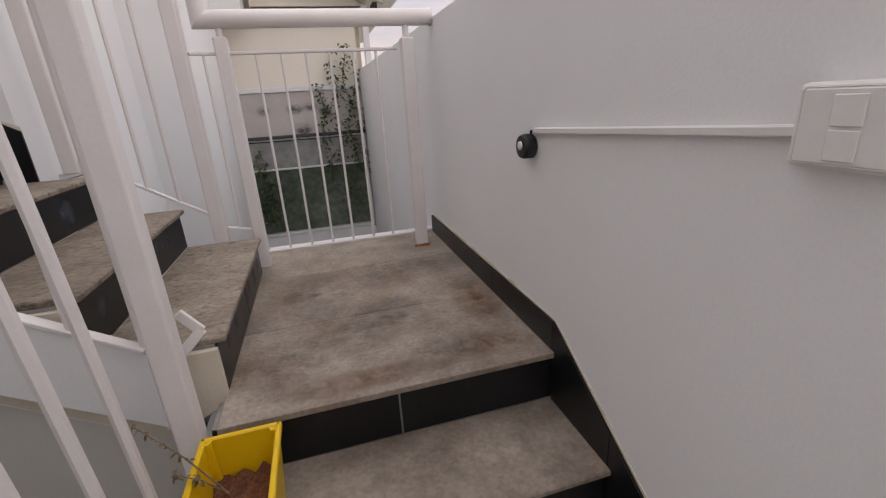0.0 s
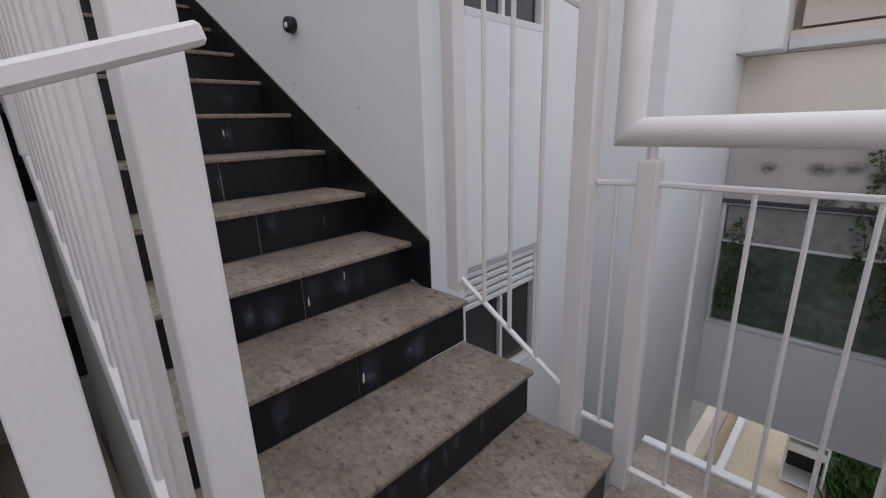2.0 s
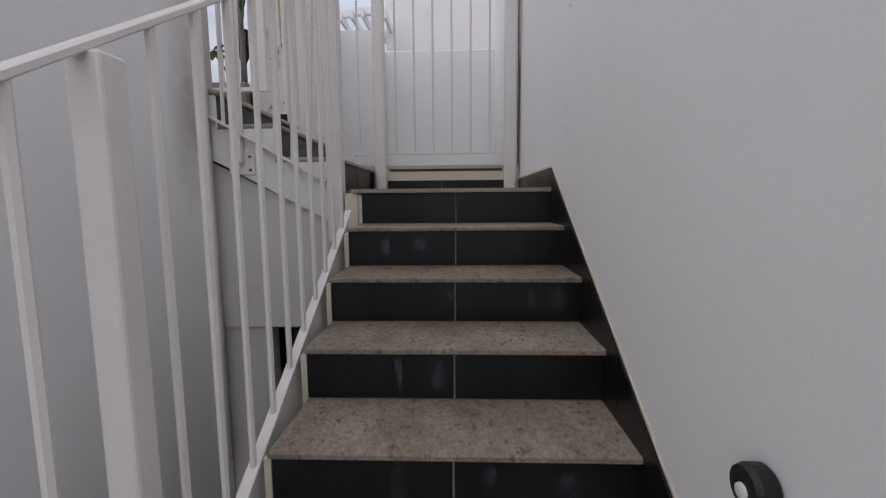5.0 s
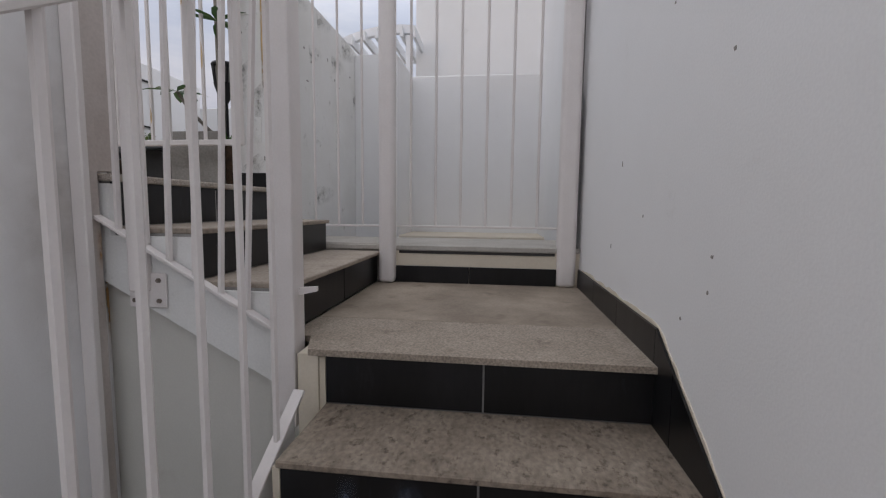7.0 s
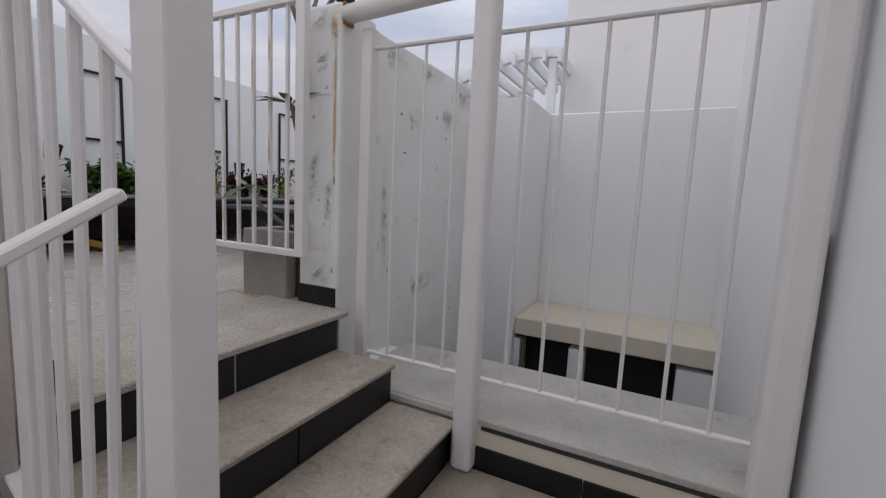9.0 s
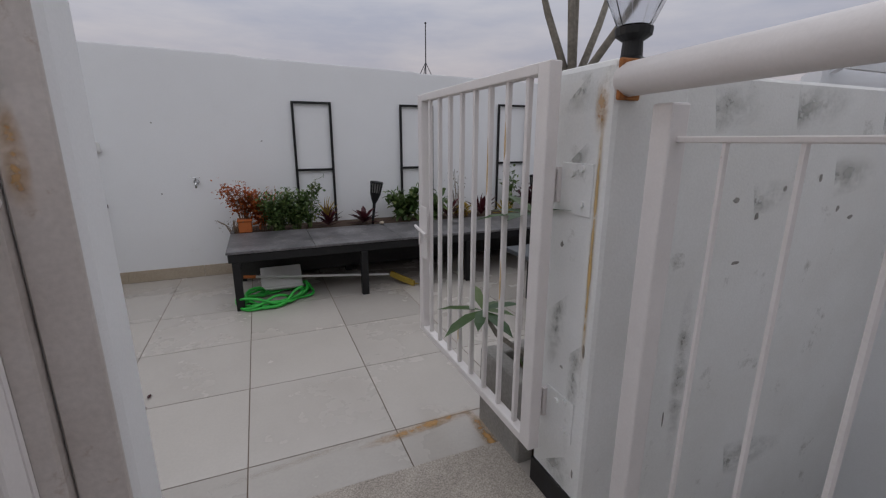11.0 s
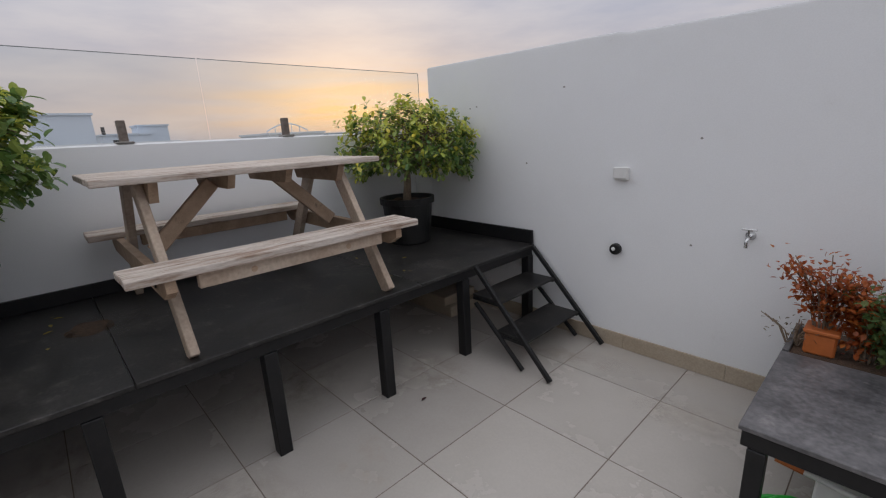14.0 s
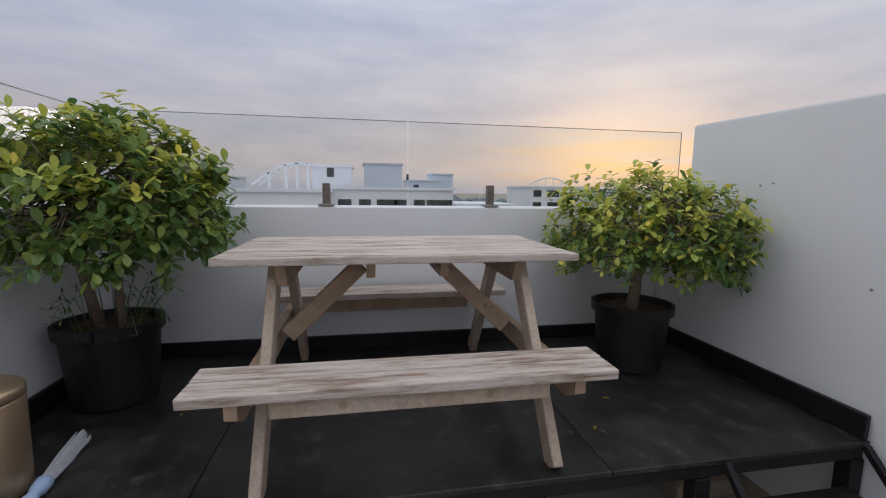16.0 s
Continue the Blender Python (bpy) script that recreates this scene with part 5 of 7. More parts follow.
# ---------------------------------------------------------------- small fittings on the stairs
def spot(name, label, m):
    """A small black round wall light with a pale lens."""
    s = thing(name, label, "wall light", m, group="wall lights of the stairs")
    bm = bmesh.new()
    lathe(bm, [(0.030, 0.0), (0.036, 0.006), (0.036, 0.030), (0.032, 0.040), (0.020, 0.042)], 20)
    part("housing", bm, M_POT, s, smooth=False)
    bm = bmesh.new()
    lathe(bm, [(0.013, 0.0425), (0.012, 0.047), (0.006, 0.049)], 14, (0.004, -0.004, 0))
    part("lens", bm, M_LENS, s, "pale round lens")
    return s


first = spot("wall_light", "small black round wall light with a pale lens", Matrix.Translation((X_EAST, 1.655, 0.611)) @ Matrix.Rotation(radians(-90), 4, "Y"))
copy_thing(first, Matrix.Translation((-1.81, Y_N, 1.637)) @ Matrix.Rotation(radians(90), 4, "X"))
tagged(copy_thing(first, Matrix.Translation((-2.615, Y_WALL, 3.363)) @ Matrix.Rotation(radians(-90), 4, "X")), "small black round light on the white terrace wall", group="wall lights of the terrace")
tagged(copy_thing(first, Matrix.Translation((-2.13, Y_GATE0, 3.365)) @ Matrix.Rotation(radians(90), 4, "X")), "small black round light on the white terrace wall", group="wall lights of the terrace")

bm = bmesh.new()
beam(bm, (X_EAST - 0.008, 1.63, 0.656), (X_EAST - 0.008, 0.884, 0.692), 0.016, 0.017, bevel=0.003)
solid("cable_duct", bm, M_WHITEPLASTIC, "white plastic cable duct on the parapet", "cable duct")
bm = bmesh.new()
tube(bm, [(X_EAST - 0.006, 1.655, 0.635), (X_EAST - 0.008, 1.652, 0.654), (X_EAST - 0.008, 1.63, 0.656)], 0.004, 6)
solid("lamp_cable", bm, M_POT, "short black cable from lamp to duct", "cable")
swt = thing("switch_box", "white surface-mounted switch box with two rockers", "switch box")
part("body", bx(X_EAST - 0.034, X_EAST, 0.760, 0.888, 0.650, 0.752, bevel=0.008, seg=3), M_WHITEPLASTIC, swt)
part("plate", bx(X_EAST - 0.038, X_EAST - 0.034, 0.770, 0.878, 0.656, 0.746, bevel=0.003), M_WHITEPLASTIC, swt)
for z0 in (0.662, 0.702):
    part("rocker", bx(X_EAST - 0.041, X_EAST - 0.038, 0.806, 0.840, z0, z0 + 0.036, bevel=0.001), M_WHITEPLASTIC, swt)

pot = thing("trough_planter", "yellow plastic trough planter half full of red soil on a step", "planter", Matrix.Translation((-0.115, 1.275, -RISE)))
bm = bmesh.new()
W0, W1, D0, D1, HT = 0.068, 0.086, 0.115, 0.132, 0.215
outer = [bm.verts.new((sx * W0, sy * D0, 0)) for sx, sy in ((-1, -1), (1, -1), (1, 1), (-1, 1))]
otop = [bm.verts.new((sx * W1, sy * D1, HT)) for sx, sy in ((-1, -1), (1, -1), (1, 1), (-1, 1))]
itop = [bm.verts.new((sx * (W1 - 0.008), sy * (D1 - 0.008), HT)) for sx, sy in ((-1, -1), (1, -1), (1, 1), (-1, 1))]
ibot = [bm.verts.new((sx * (W0 - 0.002), sy * (D0 - 0.002), 0.02)) for sx, sy in ((-1, -1), (1, -1), (1, 1), (-1, 1))]
bm.faces.new(outer[::-1])
bm.faces.new(ibot)
for k in range(4):
    j = (k + 1) % 4
    bm.faces.new((outer[k], outer[j], otop[j], otop[k]))
    bm.faces.new((otop[k], otop[j], itop[j], itop[k]))
    bm.faces.new((itop[k], itop[j], ibot[j], ibot[k]))
bmesh.ops.bevel(bm, geom=[e for e in bm.edges if abs(e.verts[0].co.z - e.verts[1].co.z) > 0.1], offset=0.014, segments=3, affect="EDGES")
part("shell", bm, M_YELLOW, pot)
bm = bmesh.new()
for sx, sy, a, b in ((0, 1, W1 + 0.004, 0.007), (0, -1, W1 + 0.004, 0.007), (1, 0, 0.007, D1 + 0.004), (-1, 0, 0.007, D1 + 0.004)):
    cx, cy = sx * (W1 - 0.002), sy * (D1 - 0.002)
    box(bm, cx - a, cx + a, cy - b, cy + b, HT - 0.012, HT + 0.003, bevel=0.003)
part("rim", bm, M_YELLOW, pot)
rng = random.Random(2)
bm = bmesh.new()
bmesh.ops.create_grid(bm, x_segments=12, y_segments=16, size=1)
for v in bm.verts:
    v.co = Vector((v.co.x * 0.070, v.co.y * 0.115, 0.115 + 0.025 * noise.noise(Vector((v.co.x * 3, v.co.y * 4, 1)))))
part("soil", bm, M_REDSOIL, pot)
bm = bmesh.new()
bl = bmesh.new()
for ex, ey, ez in ((-0.16, 0.03, 0.36), (-0.10, -0.02, 0.26)):
    pts = [(-0.03 + (ex + 0.03) * t, 0.05 + (ey - 0.05) * t, 0.11 + (ez - 0.11) * t + 0.02 * math.sin(t * 3)) for t in (0, 0.25, 0.5, 0.75, 1)]
    tube(bm, pts, 0.0025, 5, r_end=0.001)
    for t in range(16):
        k = 0.45 + 0.55 * t / 15
        p = Vector(pts[0]).lerp(Vector(pts[-1]), k) + Vector((0, 0, 0.02 * math.sin(k * 3)))
        leaf(bl, p, rnd_dir(rng), 0.016, 0.009)
part("stem", bm, M_BARK, pot, "dry twig")
part("leaves", bl, M_STRAW, pot, "withered leaves")

# ---------------------------------------------------------------- terrace: gate
gate = thing("gate", "open white steel bar gate with a rusted bar and bolt latch", "gate")
G0, G1 = Vector((-4.600, 0.665, 0)), Vector((-4.600, -0.362, 0))
GZ0, GZ1 = 2.925, 4.118


def gp(t, z):
    p = G0.lerp(G1, t)
    return (p.x, p.y, z)


for a, b, w in (((0.02, GZ0), (0.02, GZ1), 0.055), ((0.98, GZ0), (0.98, GZ1), 0.05)):
    bm = bmesh.new()
    beam(bm, gp(*a), gp(*b), w, 0.04, up=(1, 0, 0), bevel=0.003)
    part("stile", bm, M_STEEL, gate)
for z in (GZ0 + 0.015, GZ1 - 0.015):
    bm = bmesh.new()
    beam(bm, gp(0.045, z), gp(0.957, z), 0.038, 0.032, bevel=0.003)
    part("rail", bm, M_STEEL, gate)
for k in range(8):
    t = (k + 1) / 9
    bm = bmesh.new()
    beam(bm, gp(t, GZ0 + 0.03), gp(t, GZ1 - 0.03), 0.017, 0.017, up=(1, 0, 0), bevel=0.002)
    part("bar", bm, M_STEEL, gate)
for t, z, h in ((3 / 9, 3.72, 0.20), (2 / 9, 3.36, 0.16), (5 / 9, 3.05, 0.10), (2 / 9, 3.85, 0.12)):
    p = gp(t, z)
    bm = bmesh.new()
    prism(bm, [(p[1] - 0.003, z), (p[1] + 0.005, z + 0.02), (p[1] + 0.006, z + h * 0.6), (p[1] - 0.001, z + h), (p[1] - 0.005, z + h * 0.4)], "x", p[0] + 0.0080, p[0] + 0.0092)
    part("rust_patch", bm, M_RUSTSTREAK, gate)
p = gp(0.96, 3.50)
latch = part("latch_plate", bx(p[0] + 0.022, p[0] + 0.028, p[1] - 0.01, p[1] + 0.085, 3.34, 3.60, bevel=0.002), M_STEEL, gate, "rust-edged latch plate")
bm = bmesh.new()
tube(bm, [(p[0] + 0.04, p[1] - 0.045, 3.49), (p[0] + 0.04, p[1] + 0.10, 3.47)], 0.008, 8)
tube(bm, [(p[0] + 0.04, p[1] + 0.02, 3.47), (p[0] + 0.04, p[1] + 0.02, 3.41)], 0.006, 8)
part("bolt", bm, M_STEEL, latch)
for z in (2.955, 3.70):
    hp = thing("hinge_plate", "worn white hinge plate with paint-filled bolts on the pier", "hinge plate", group="hinge plates of the gate")
    part("plate", bx(-4.70, -4.695, 0.600, 0.735, z, z + 0.150, bevel=0.0015), M_OLDWALL, hp)
    for yy, zz in ((0.655, 0.12), (0.695, 0.135), (0.70, 0.035)):
        bm = bmesh.new()
        tube(bm, [(-4.695, yy, z + zz), (-4.687, yy, z + zz)], 0.010, 7)
        part("bolt", bm, M_OLDWALL, hp)
    bm = bmesh.new()
    for k in range(3):
        tube(bm, [(-4.672, 0.588, z + 0.03 + 0.035 * k), (-4.672, 0.588, z + 0.06 + 0.035 * k)], 0.010, 8)
    beam(bm, (-4.697, 0.592, z + 0.03), (-4.697, 0.592, z + 0.135), 0.02, 0.03, up=(1, 0, 0))
    part("knuckle", bm, M_STEEL, hp)

# strike post on the jamb
jamb = thing("gate_jamb", "worn steel gate jamb with rusty edges, brown-grey painted in for shade", "gate jamb", kind="structure")
# the brown of these strips holds the north face's shade besides wear
part("strip", bx(-3.568, -3.490, 0.8005, 0.813, TOP + 0.01, 4.16, bevel=0.003), M_WORNSHADE, jamb)
part("strip", bx(-3.486, -3.445, 0.8005, 0.835, 0.6, 3.90, bevel=0.004), M_WORNSHADE, jamb)
part("strip", bx(-3.443, -3.415, 0.8005, 0.850, 0.6, 3.90, bevel=0.004), M_STEEL, jamb)

# lantern on the pier
lan = thing("pier_lantern", "black pier lantern with a clear ribbed glass bowl", "lantern", Matrix.Translation((-4.87, 0.655, TOP + 1.445)))
bm = bmesh.new()
lathe(bm, [(0.055, 0.0), (0.055, 0.012), (0.030, 0.03), (0.028, 0.07), (0.050, 0.085), (0.052, 0.105)], 18)
part("base", bm, M_BLACK, lan)
bm = bmesh.new()
lathe(bm, [(0.045, 0.105), (0.085, 0.19), (0.125, 0.30), (0.128, 0.31), (0.122, 0.305), (0.082, 0.195), (0.041, 0.112)], 10)
part("glass_bowl", bm, M_CLEAR, lan)
bm = bmesh.new()
lathe(bm, [(0.132, 0.31), (0.132, 0.325), (0.06, 0.39), (0.02, 0.42)], 10)
part("cap", bm, M_BLACK, lan)

# planting bed by the gate
bed = thing("planting_bed", "grey concrete planting bed by the gate", "planting bed")
part("kerb", bx(-4.76, -4.685, 0.13, 0.455, TOP - 0.012, TOP + 0.355, bevel=0.006), M_GREYSTONE, bed)
part("kerb", bx(-6.2, -4.761, 0.13, 0.21, TOP - 0.012, TOP + 0.355, bevel=0.006), M_GREYSTONE, bed)
part("soil", bx(-6.2, -4.762, 0.212, 0.555, TOP, TOP + 0.29), M_SOIL, bed)
rng = random.Random(12)
bm = bmesh.new()
for _ in range(420):
    x, y = rng.uniform(-6.1, -4.80), rng.uniform(0.23, 0.53)
    leaf(bm, (x, y, TOP + 0.28), (rng.uniform(-0.9, 0.9), rng.uniform(-0.9, 0.9), 1), rng.uniform(0.06, 0.17), 0.013, 0.3)
part("ground_cover", bm, M_GREEN, bed, "grassy green ground cover")

# frangipani in the bed
fr = thing("frangipani", "frangipani with bare grey branches and broad green leaves", "tree", Matrix.Translation((-4.90, 0.34, TOP + 0.28)))
bm = bmesh.new()
bl = bmesh.new()
rng = random.Random(4)


def branch(pts, r0, r1):
    bm = bmesh.new()
    tube(bm, pts, r0, 8, r_end=r1)
    part("branch", bm, M_GREYBARK, fr, smooth=True)


branch([(0, 0, 0), (-0.01, 0.0, 0.4), (-0.03, -0.02, 0.85), (-0.04, -0.03, 1.14)], 0.026, 0.020)
ends = []
for e in ((0.10, -0.18, 1.75), (0.0, -0.05, 1.85), (-0.08, -0.10, 1.8), (-0.16, 0.35, 1.65), (-0.35, -0.15, 1.7)):
    branch([(-0.04, -0.03, 1.13), ((e[0] - 0.04) * 0.5, (e[1] - 0.03) * 0.5, 1.13 + (e[2] - 1.13) * 0.45), e], 0.015, 0.010)
    ends.append(e)
branch([(0, 0, 0.05), (0.10, -0.02, 0.10), (0.22, -0.06, 0.20), (0.27, -0.10, 0.30)], 0.013, 0.009)
ends.append((0.27, -0.10, 0.30))
branch([(0, 0, 0.55), (0.12, 0.08, 0.62), (0.20, 0.13, 0.72)], 0.011, 0.008)
ends.append((0.20, 0.13, 0.72))
for e in ends:
    low = e[2] < 1.0
    for k in range(8 if low else 9):
        a = 2 * math.pi * k / 8 + rng.uniform(-0.3, 0.3)
        leaf(bl, e, (math.cos(a), math.sin(a), rng.uniform(-0.2, 0.6)), rng.uniform(0.13, 0.21), rng.uniform(0.045, 0.065), 0.25, 0.06)
part("leaves", bl, M_BIGLEAF, fr)


def torch(name, label, m, group):
    """A black solar garden torch: stake, cup and slatted flame head."""
    s = thing(name, label, "garden torch", m, group)
    bm = bmesh.new()
    tube(bm, [(0, 0, 0), (0.004, 0, 0.16), (0.010, 0.0, 0.26)], 0.011, 8, r_end=0.016)
    part("stake", bm, M_BLACK, s)
    bm = bmesh.new()
    lathe(bm, [(0.016, 0.25), (0.034, 0.29), (0.050, 0.34), (0.054, 0.355), (0.046, 0.355), (0.02, 0.30)], 16, (0.010, 0, 0))
    part("cup", bm, M_BLACK, s)
    bm = bmesh.new()
    for k in range(14):
        a = 2 * math.pi * k / 14
        ca, sa = math.cos(a), math.sin(a)
        beam(bm, (0.010 + 0.047 * ca, 0.047 * sa, 0.345), (0.010 + 0.058 * ca, 0.058 * sa, 0.445), 0.009, 0.006, up=(ca, sa, 0.01))
    part("slats", bm, M_BLACK, s)
    bm = bmesh.new()
    lathe(bm, [(0.036, 0.345), (0.044, 0.44), (0.03, 0.44)], 14, (0.010, 0, 0))
    part("diffuser", bm, M_GREYSTONE, s, "dull grey diffuser")
    bm = bmesh.new()
    lathe(bm, [(0.062, 0.442), (0.064, 0.452), (0.058, 0.462), (0.02, 0.466)], 16, (0.010, 0, 0))
    part("cap", bm, M_BLACK, s)
    return s


t1 = torch("garden_torch", "black solar garden torch standing among the plants", Matrix.Translation((-4.82, -2.41, TOP + 0.40)) @ Matrix.Rotation(radians(-9), 4, "Y"), "garden torches")
copy_thing(t1, Matrix.Translation((-6.75, -2.50, TOP + 0.40)))
tagged(copy_thing(t1, Matrix.Translation((-5.02, 0.30, TOP + 0.28)) @ Matrix.Scale(1.25, 4)), "large black slatted torch in the gate bed")

# dark low table beyond the gate
tb = thing("low_table", "dark grey low table with a boxed base and sunken centre", "table")
bm = bmesh.new()
box(bm, -6.75, -5.60, -1.22, -0.82, TOP + 0.385, TOP + 0.42, bevel=0.004)
box(bm, -6.75, -5.60, -0.52, -0.12, TOP + 0.385, TOP + 0.42, bevel=0.004)
box(bm, -5.90, -5.60, -0.82, -0.52, TOP + 0.385, TOP + 0.42)
box(bm, -6.75, -6.40, -0.82, -0.52, TOP + 0.385, TOP + 0.42)
part("tabletop", bm, M_DARKTABLE, tb)
part("base", bx(-6.65, -5.74, -1.10, -0.24, TOP + 0.003, TOP + 0.383, bevel=0.004), M_BLACKPANEL, tb)

# ---------------------------------------------------------------- terrace: plant bench along the long wall
BT = TOP + 0.455
bench = thing("plant_bench", "long slate-topped plant bench on black steel legs", "bench")
xs = [-3.575, -4.20, -4.90, -5.60, -6.30, -7.00, -7.70, -8.40]
slab = mesh_of(bx(0.0006, 0.6994, 0.0, 0.68, -0.02, 0.0, bevel=0.003), "worktop_slab", M_SLATE)
part("worktop_slab", bx(-4.1985, -3.575, -2.385, -1.685, BT - 0.02, BT, bevel=0.003), M_SLATE, bench)
for x in xs[2:]:
    put_piece("worktop_slab", slab, bench, Matrix.Translation((x, -2.385 + 0.02, BT)))
part("front_rail", bx(-8.4, -3.585, -1.735, -1.695, BT - 0.085, BT - 0.022, bevel=0.003), M_BLACK, bench)
part("end_rail", bx(-3.625, -3.585, -2.74, -1.737, BT - 0.085, BT - 0.022, bevel=0.003), M_BLACK, bench)
part("back_panel", bx(-8.4, -3.63, -2.42, -2.392, TOP + 0.06, BT - 0.03), M_BLACKPANEL, bench, "dark back panel")
part("trough_end", bx(-3.60, -3.578, -2.75, -2.39, BT - 0.20, BT + 0.004), M_SLATE, bench)
part("soil", bx(-8.4, -3.602, -2.76, -2.388, TOP + 0.25, BT - 0.012), M_SOIL, bench)
for k in range(6):
    x = -3.635 - 0.945 * k
    part("leg", bx(x - 0.028, x + 0.028, -1.745, -1.689, TOP, BT - 0.086, bevel=0.003), M_BLACK, bench)
    part("leg", bx(x - 0.028, x + 0.028, -2.50, -2.444, TOP, BT - 0.20, bevel=0.003), M_BLACK, bench)


def trellis(x0, x1, ztop, zmid, group="trellises"):
    t = thing("trellis", "black steel ladder trellis leaning on the white wall", "trellis", group=group)
    y0, y1 = Y_WALL + 0.022, Y_WALL + 0.018
    for x in (x0, x1):
        part("upright", bx(x - 0.011, x + 0.011, y1 - 0.011, y1 + 0.011, TOP + 0.40, ztop, bevel=0.002), M_BLACK, t)
    for z in (ztop - 0.011, zmid):
        part("rung", bx(min(x0, x1) + 0.0115, max(x0, x1) - 0.0115, y1 - 0.0105, y1 + 0.0105, z - 0.011, z + 0.011, bevel=0.002), M_BLACK, t)
    return t


trellis(-4.19, -4.535, 4.262, 3.63)
trellis(-5.24, -5.585, 4.262, 3.63)
trellis(-6.39, -6.76, 4.30, 3.66)
trellis(-7.60, -7.95, 4.30, 3.66)


# ---------------------------------------------------------------- plants in the trough
def bushy(name, label, x, y, z, n, spread, height, size, mat, seed, stems=8, category="plant", flowers=None):
    rng = random.Random(seed)
    s = thing(name, label, category, Matrix.Translation((x, y, z)))
    bm, bl = bmesh.new(), bmesh.new()
    tips = []
    for k in range(stems):
        a = rng.uniform(0, 2 * math.pi)
        rr = spread * math.sqrt(rng.random())
        h = height * rng.uniform(0.6, 1.0)
        end = Vector((rr * math.cos(a), rr * 0.62 * math.sin(a), h))
        mid = Vector((end.x * 0.45, end.y * 0.45, h * 0.55))
        tube(bm, [(end.x * 0.2, end.y * 0.2, -0.02), mid, end], 0.004, 5, r_end=0.002)
        tips.append(end)
        for _ in range(n // stems):
            t = rng.uniform(0.2, 1.05)
            p = mid.lerp(end, (t - 0.5) * 2) if t > 0.5 else Vector((end.x * 0.2, end.y * 0.2, 0)).lerp(mid, t * 2)
            p += Vector((rng.gauss(0, 0.03), rng.gauss(0, 0.022), rng.gauss(0, 0.02)))
            p.y = max(p.y, Y_WALL + 0.02 - y)
            d = rnd_dir(rng, 0.5)
            leaf(bl, p, d, size * rng.uniform(0.6, 1.2), size * rng.uniform(0.45, 0.65))
    part("stem", bm, M_BARK if mat is not M_GREEN else M_GREEN, s)
    part("leaves", bl, mat, s)
    if flowers:
        bf = bmesh.new()
        for e in tips[:flowers]:
            for k in range(9):
                leaf(bf, e + Vector((rng.gauss(0, 0.012), rng.gauss(0, 0.012), rng.gauss(0, 0.015))), rnd_dir(rng, 0.4), 0.030, 0.022)
        tagged(part("flowers", bf, M_WHITEPETAL, s, "small white flowers"), kind="stuff")
    return s


def rosette(name, label, x, y, z, n, length, width, mat, seed, lift=0.9, category="plant"):
    rng = random.Random(seed)
    s = thing(name, label, category, Matrix.Translation((x, y, z)))
    bl = bmesh.new()
    for k in range(n):
        a = 2.4 * k
        t = k / n
        leaf(bl, (0, 0, 0.01 + 0.05 * t), (math.cos(a), math.sin(a), lift * (0.35 + 1.6 * t)), length * rng.uniform(0.75, 1.1), width, 0.2, 0.15)
    part("leaves", bl, mat, s)
    return s


SZ = BT - 0.02
op = thing("orange_pot", "small square orange plastic pot on the bench's end", "pot", Matrix.Translation((-3.695, -2.50, BT - 0.012)))
bm = bmesh.new()
box(bm, -0.055, 0.055, -0.055, 0.055, 0, 0.10, bevel=0.008)
part("body", bm, M_ORANGEPOT, op)
part("rim", bx(-0.062, 0.062, -0.062, 0.062, 0.10, 0.118, bevel=0.004), M_ORANGEPOT, op)
op_in = bushy("red_shrub", "small shrub with fine orange-red leaves in the orange pot", -3.70, -2.50, BT + 0.10, 900, 0.19, 0.33, 0.032, M_ORANGE, 21, 16)
bushy("coleus", "low orange-red leafy plant beside the pot", -3.85, -2.50, SZ, 1000, 0.15, 0.40, 0.034, M_ORANGE, 22, 10)
bushy("trailing_twigs", "dry trailing twigs hanging off the bench end", -3.60, -2.52, SZ + 0.02, 60, 0.17, 0.10, 0.022, M_STRAW, 23, 12)
bushy("leafy_herb", "dense green small-leaved bush spilling onto the bench", -3.97, -2.46, SZ, 1700, 0.19, 0.37, 0.040, M_GREEN, 24, 26)
bushy("leafy_herb", "dense green small-leaved bush spilling onto the bench", -4.13, -2.46, SZ, 1200, 0.15, 0.34, 0.040, M_GREEN, 25, 20)
bushy("white_pentas", "upright green plant with white flower heads", -4.24, -2.50, SZ, 300, 0.11, 0.46, 0.055, M_GREEN, 26, 7, flowers=4)
rosette("croton", "yellow and dark croton rosette", -4.42, -2.47, SZ, 22, 0.19, 0.042, M_MAROON, 31, 1.3)
rosette("croton_tip", "bright yellow croton leaves", -4.42, -2.49, SZ + 0.07, 12, 0.17, 0.036, M_YELLOWLEAF, 32, 1.9)
rosette("cordyline", "dark maroon rosette plant", -4.76, -2.46, SZ, 18, 0.175, 0.055, M_MAROON, 33, 0.9)
bushy("round_leaf_plant", "green plant with broad round leaves", -5.20, -2.50, SZ, 420, 0.19, 0.34, 0.085, M_GREEN, 34, 14)
bushy("round_leaf_plant", "green plant with broad round leaves", -5.46, -2.50, SZ, 420, 0.18, 0.30, 0.085, M_GREEN, 35, 14)
rosette("cordyline", "dark maroon rosette plant", -5.66, -2.47, SZ, 16, 0.20, 0.05, M_MAROON, 36, 1.2)
bushy("bare_shrub", "sparse twiggy shrub with few leaves", -5.80, -2.56, SZ, 40, 0.14, 0.52, 0.026, M_STRAW, 37, 12)
bushy("yellow_herb", "low yellow-green leafy plant", -5.84, -2.46, SZ, 150, 0.10, 0.16, 0.05, M_YELLOWLEAF, 38, 10)
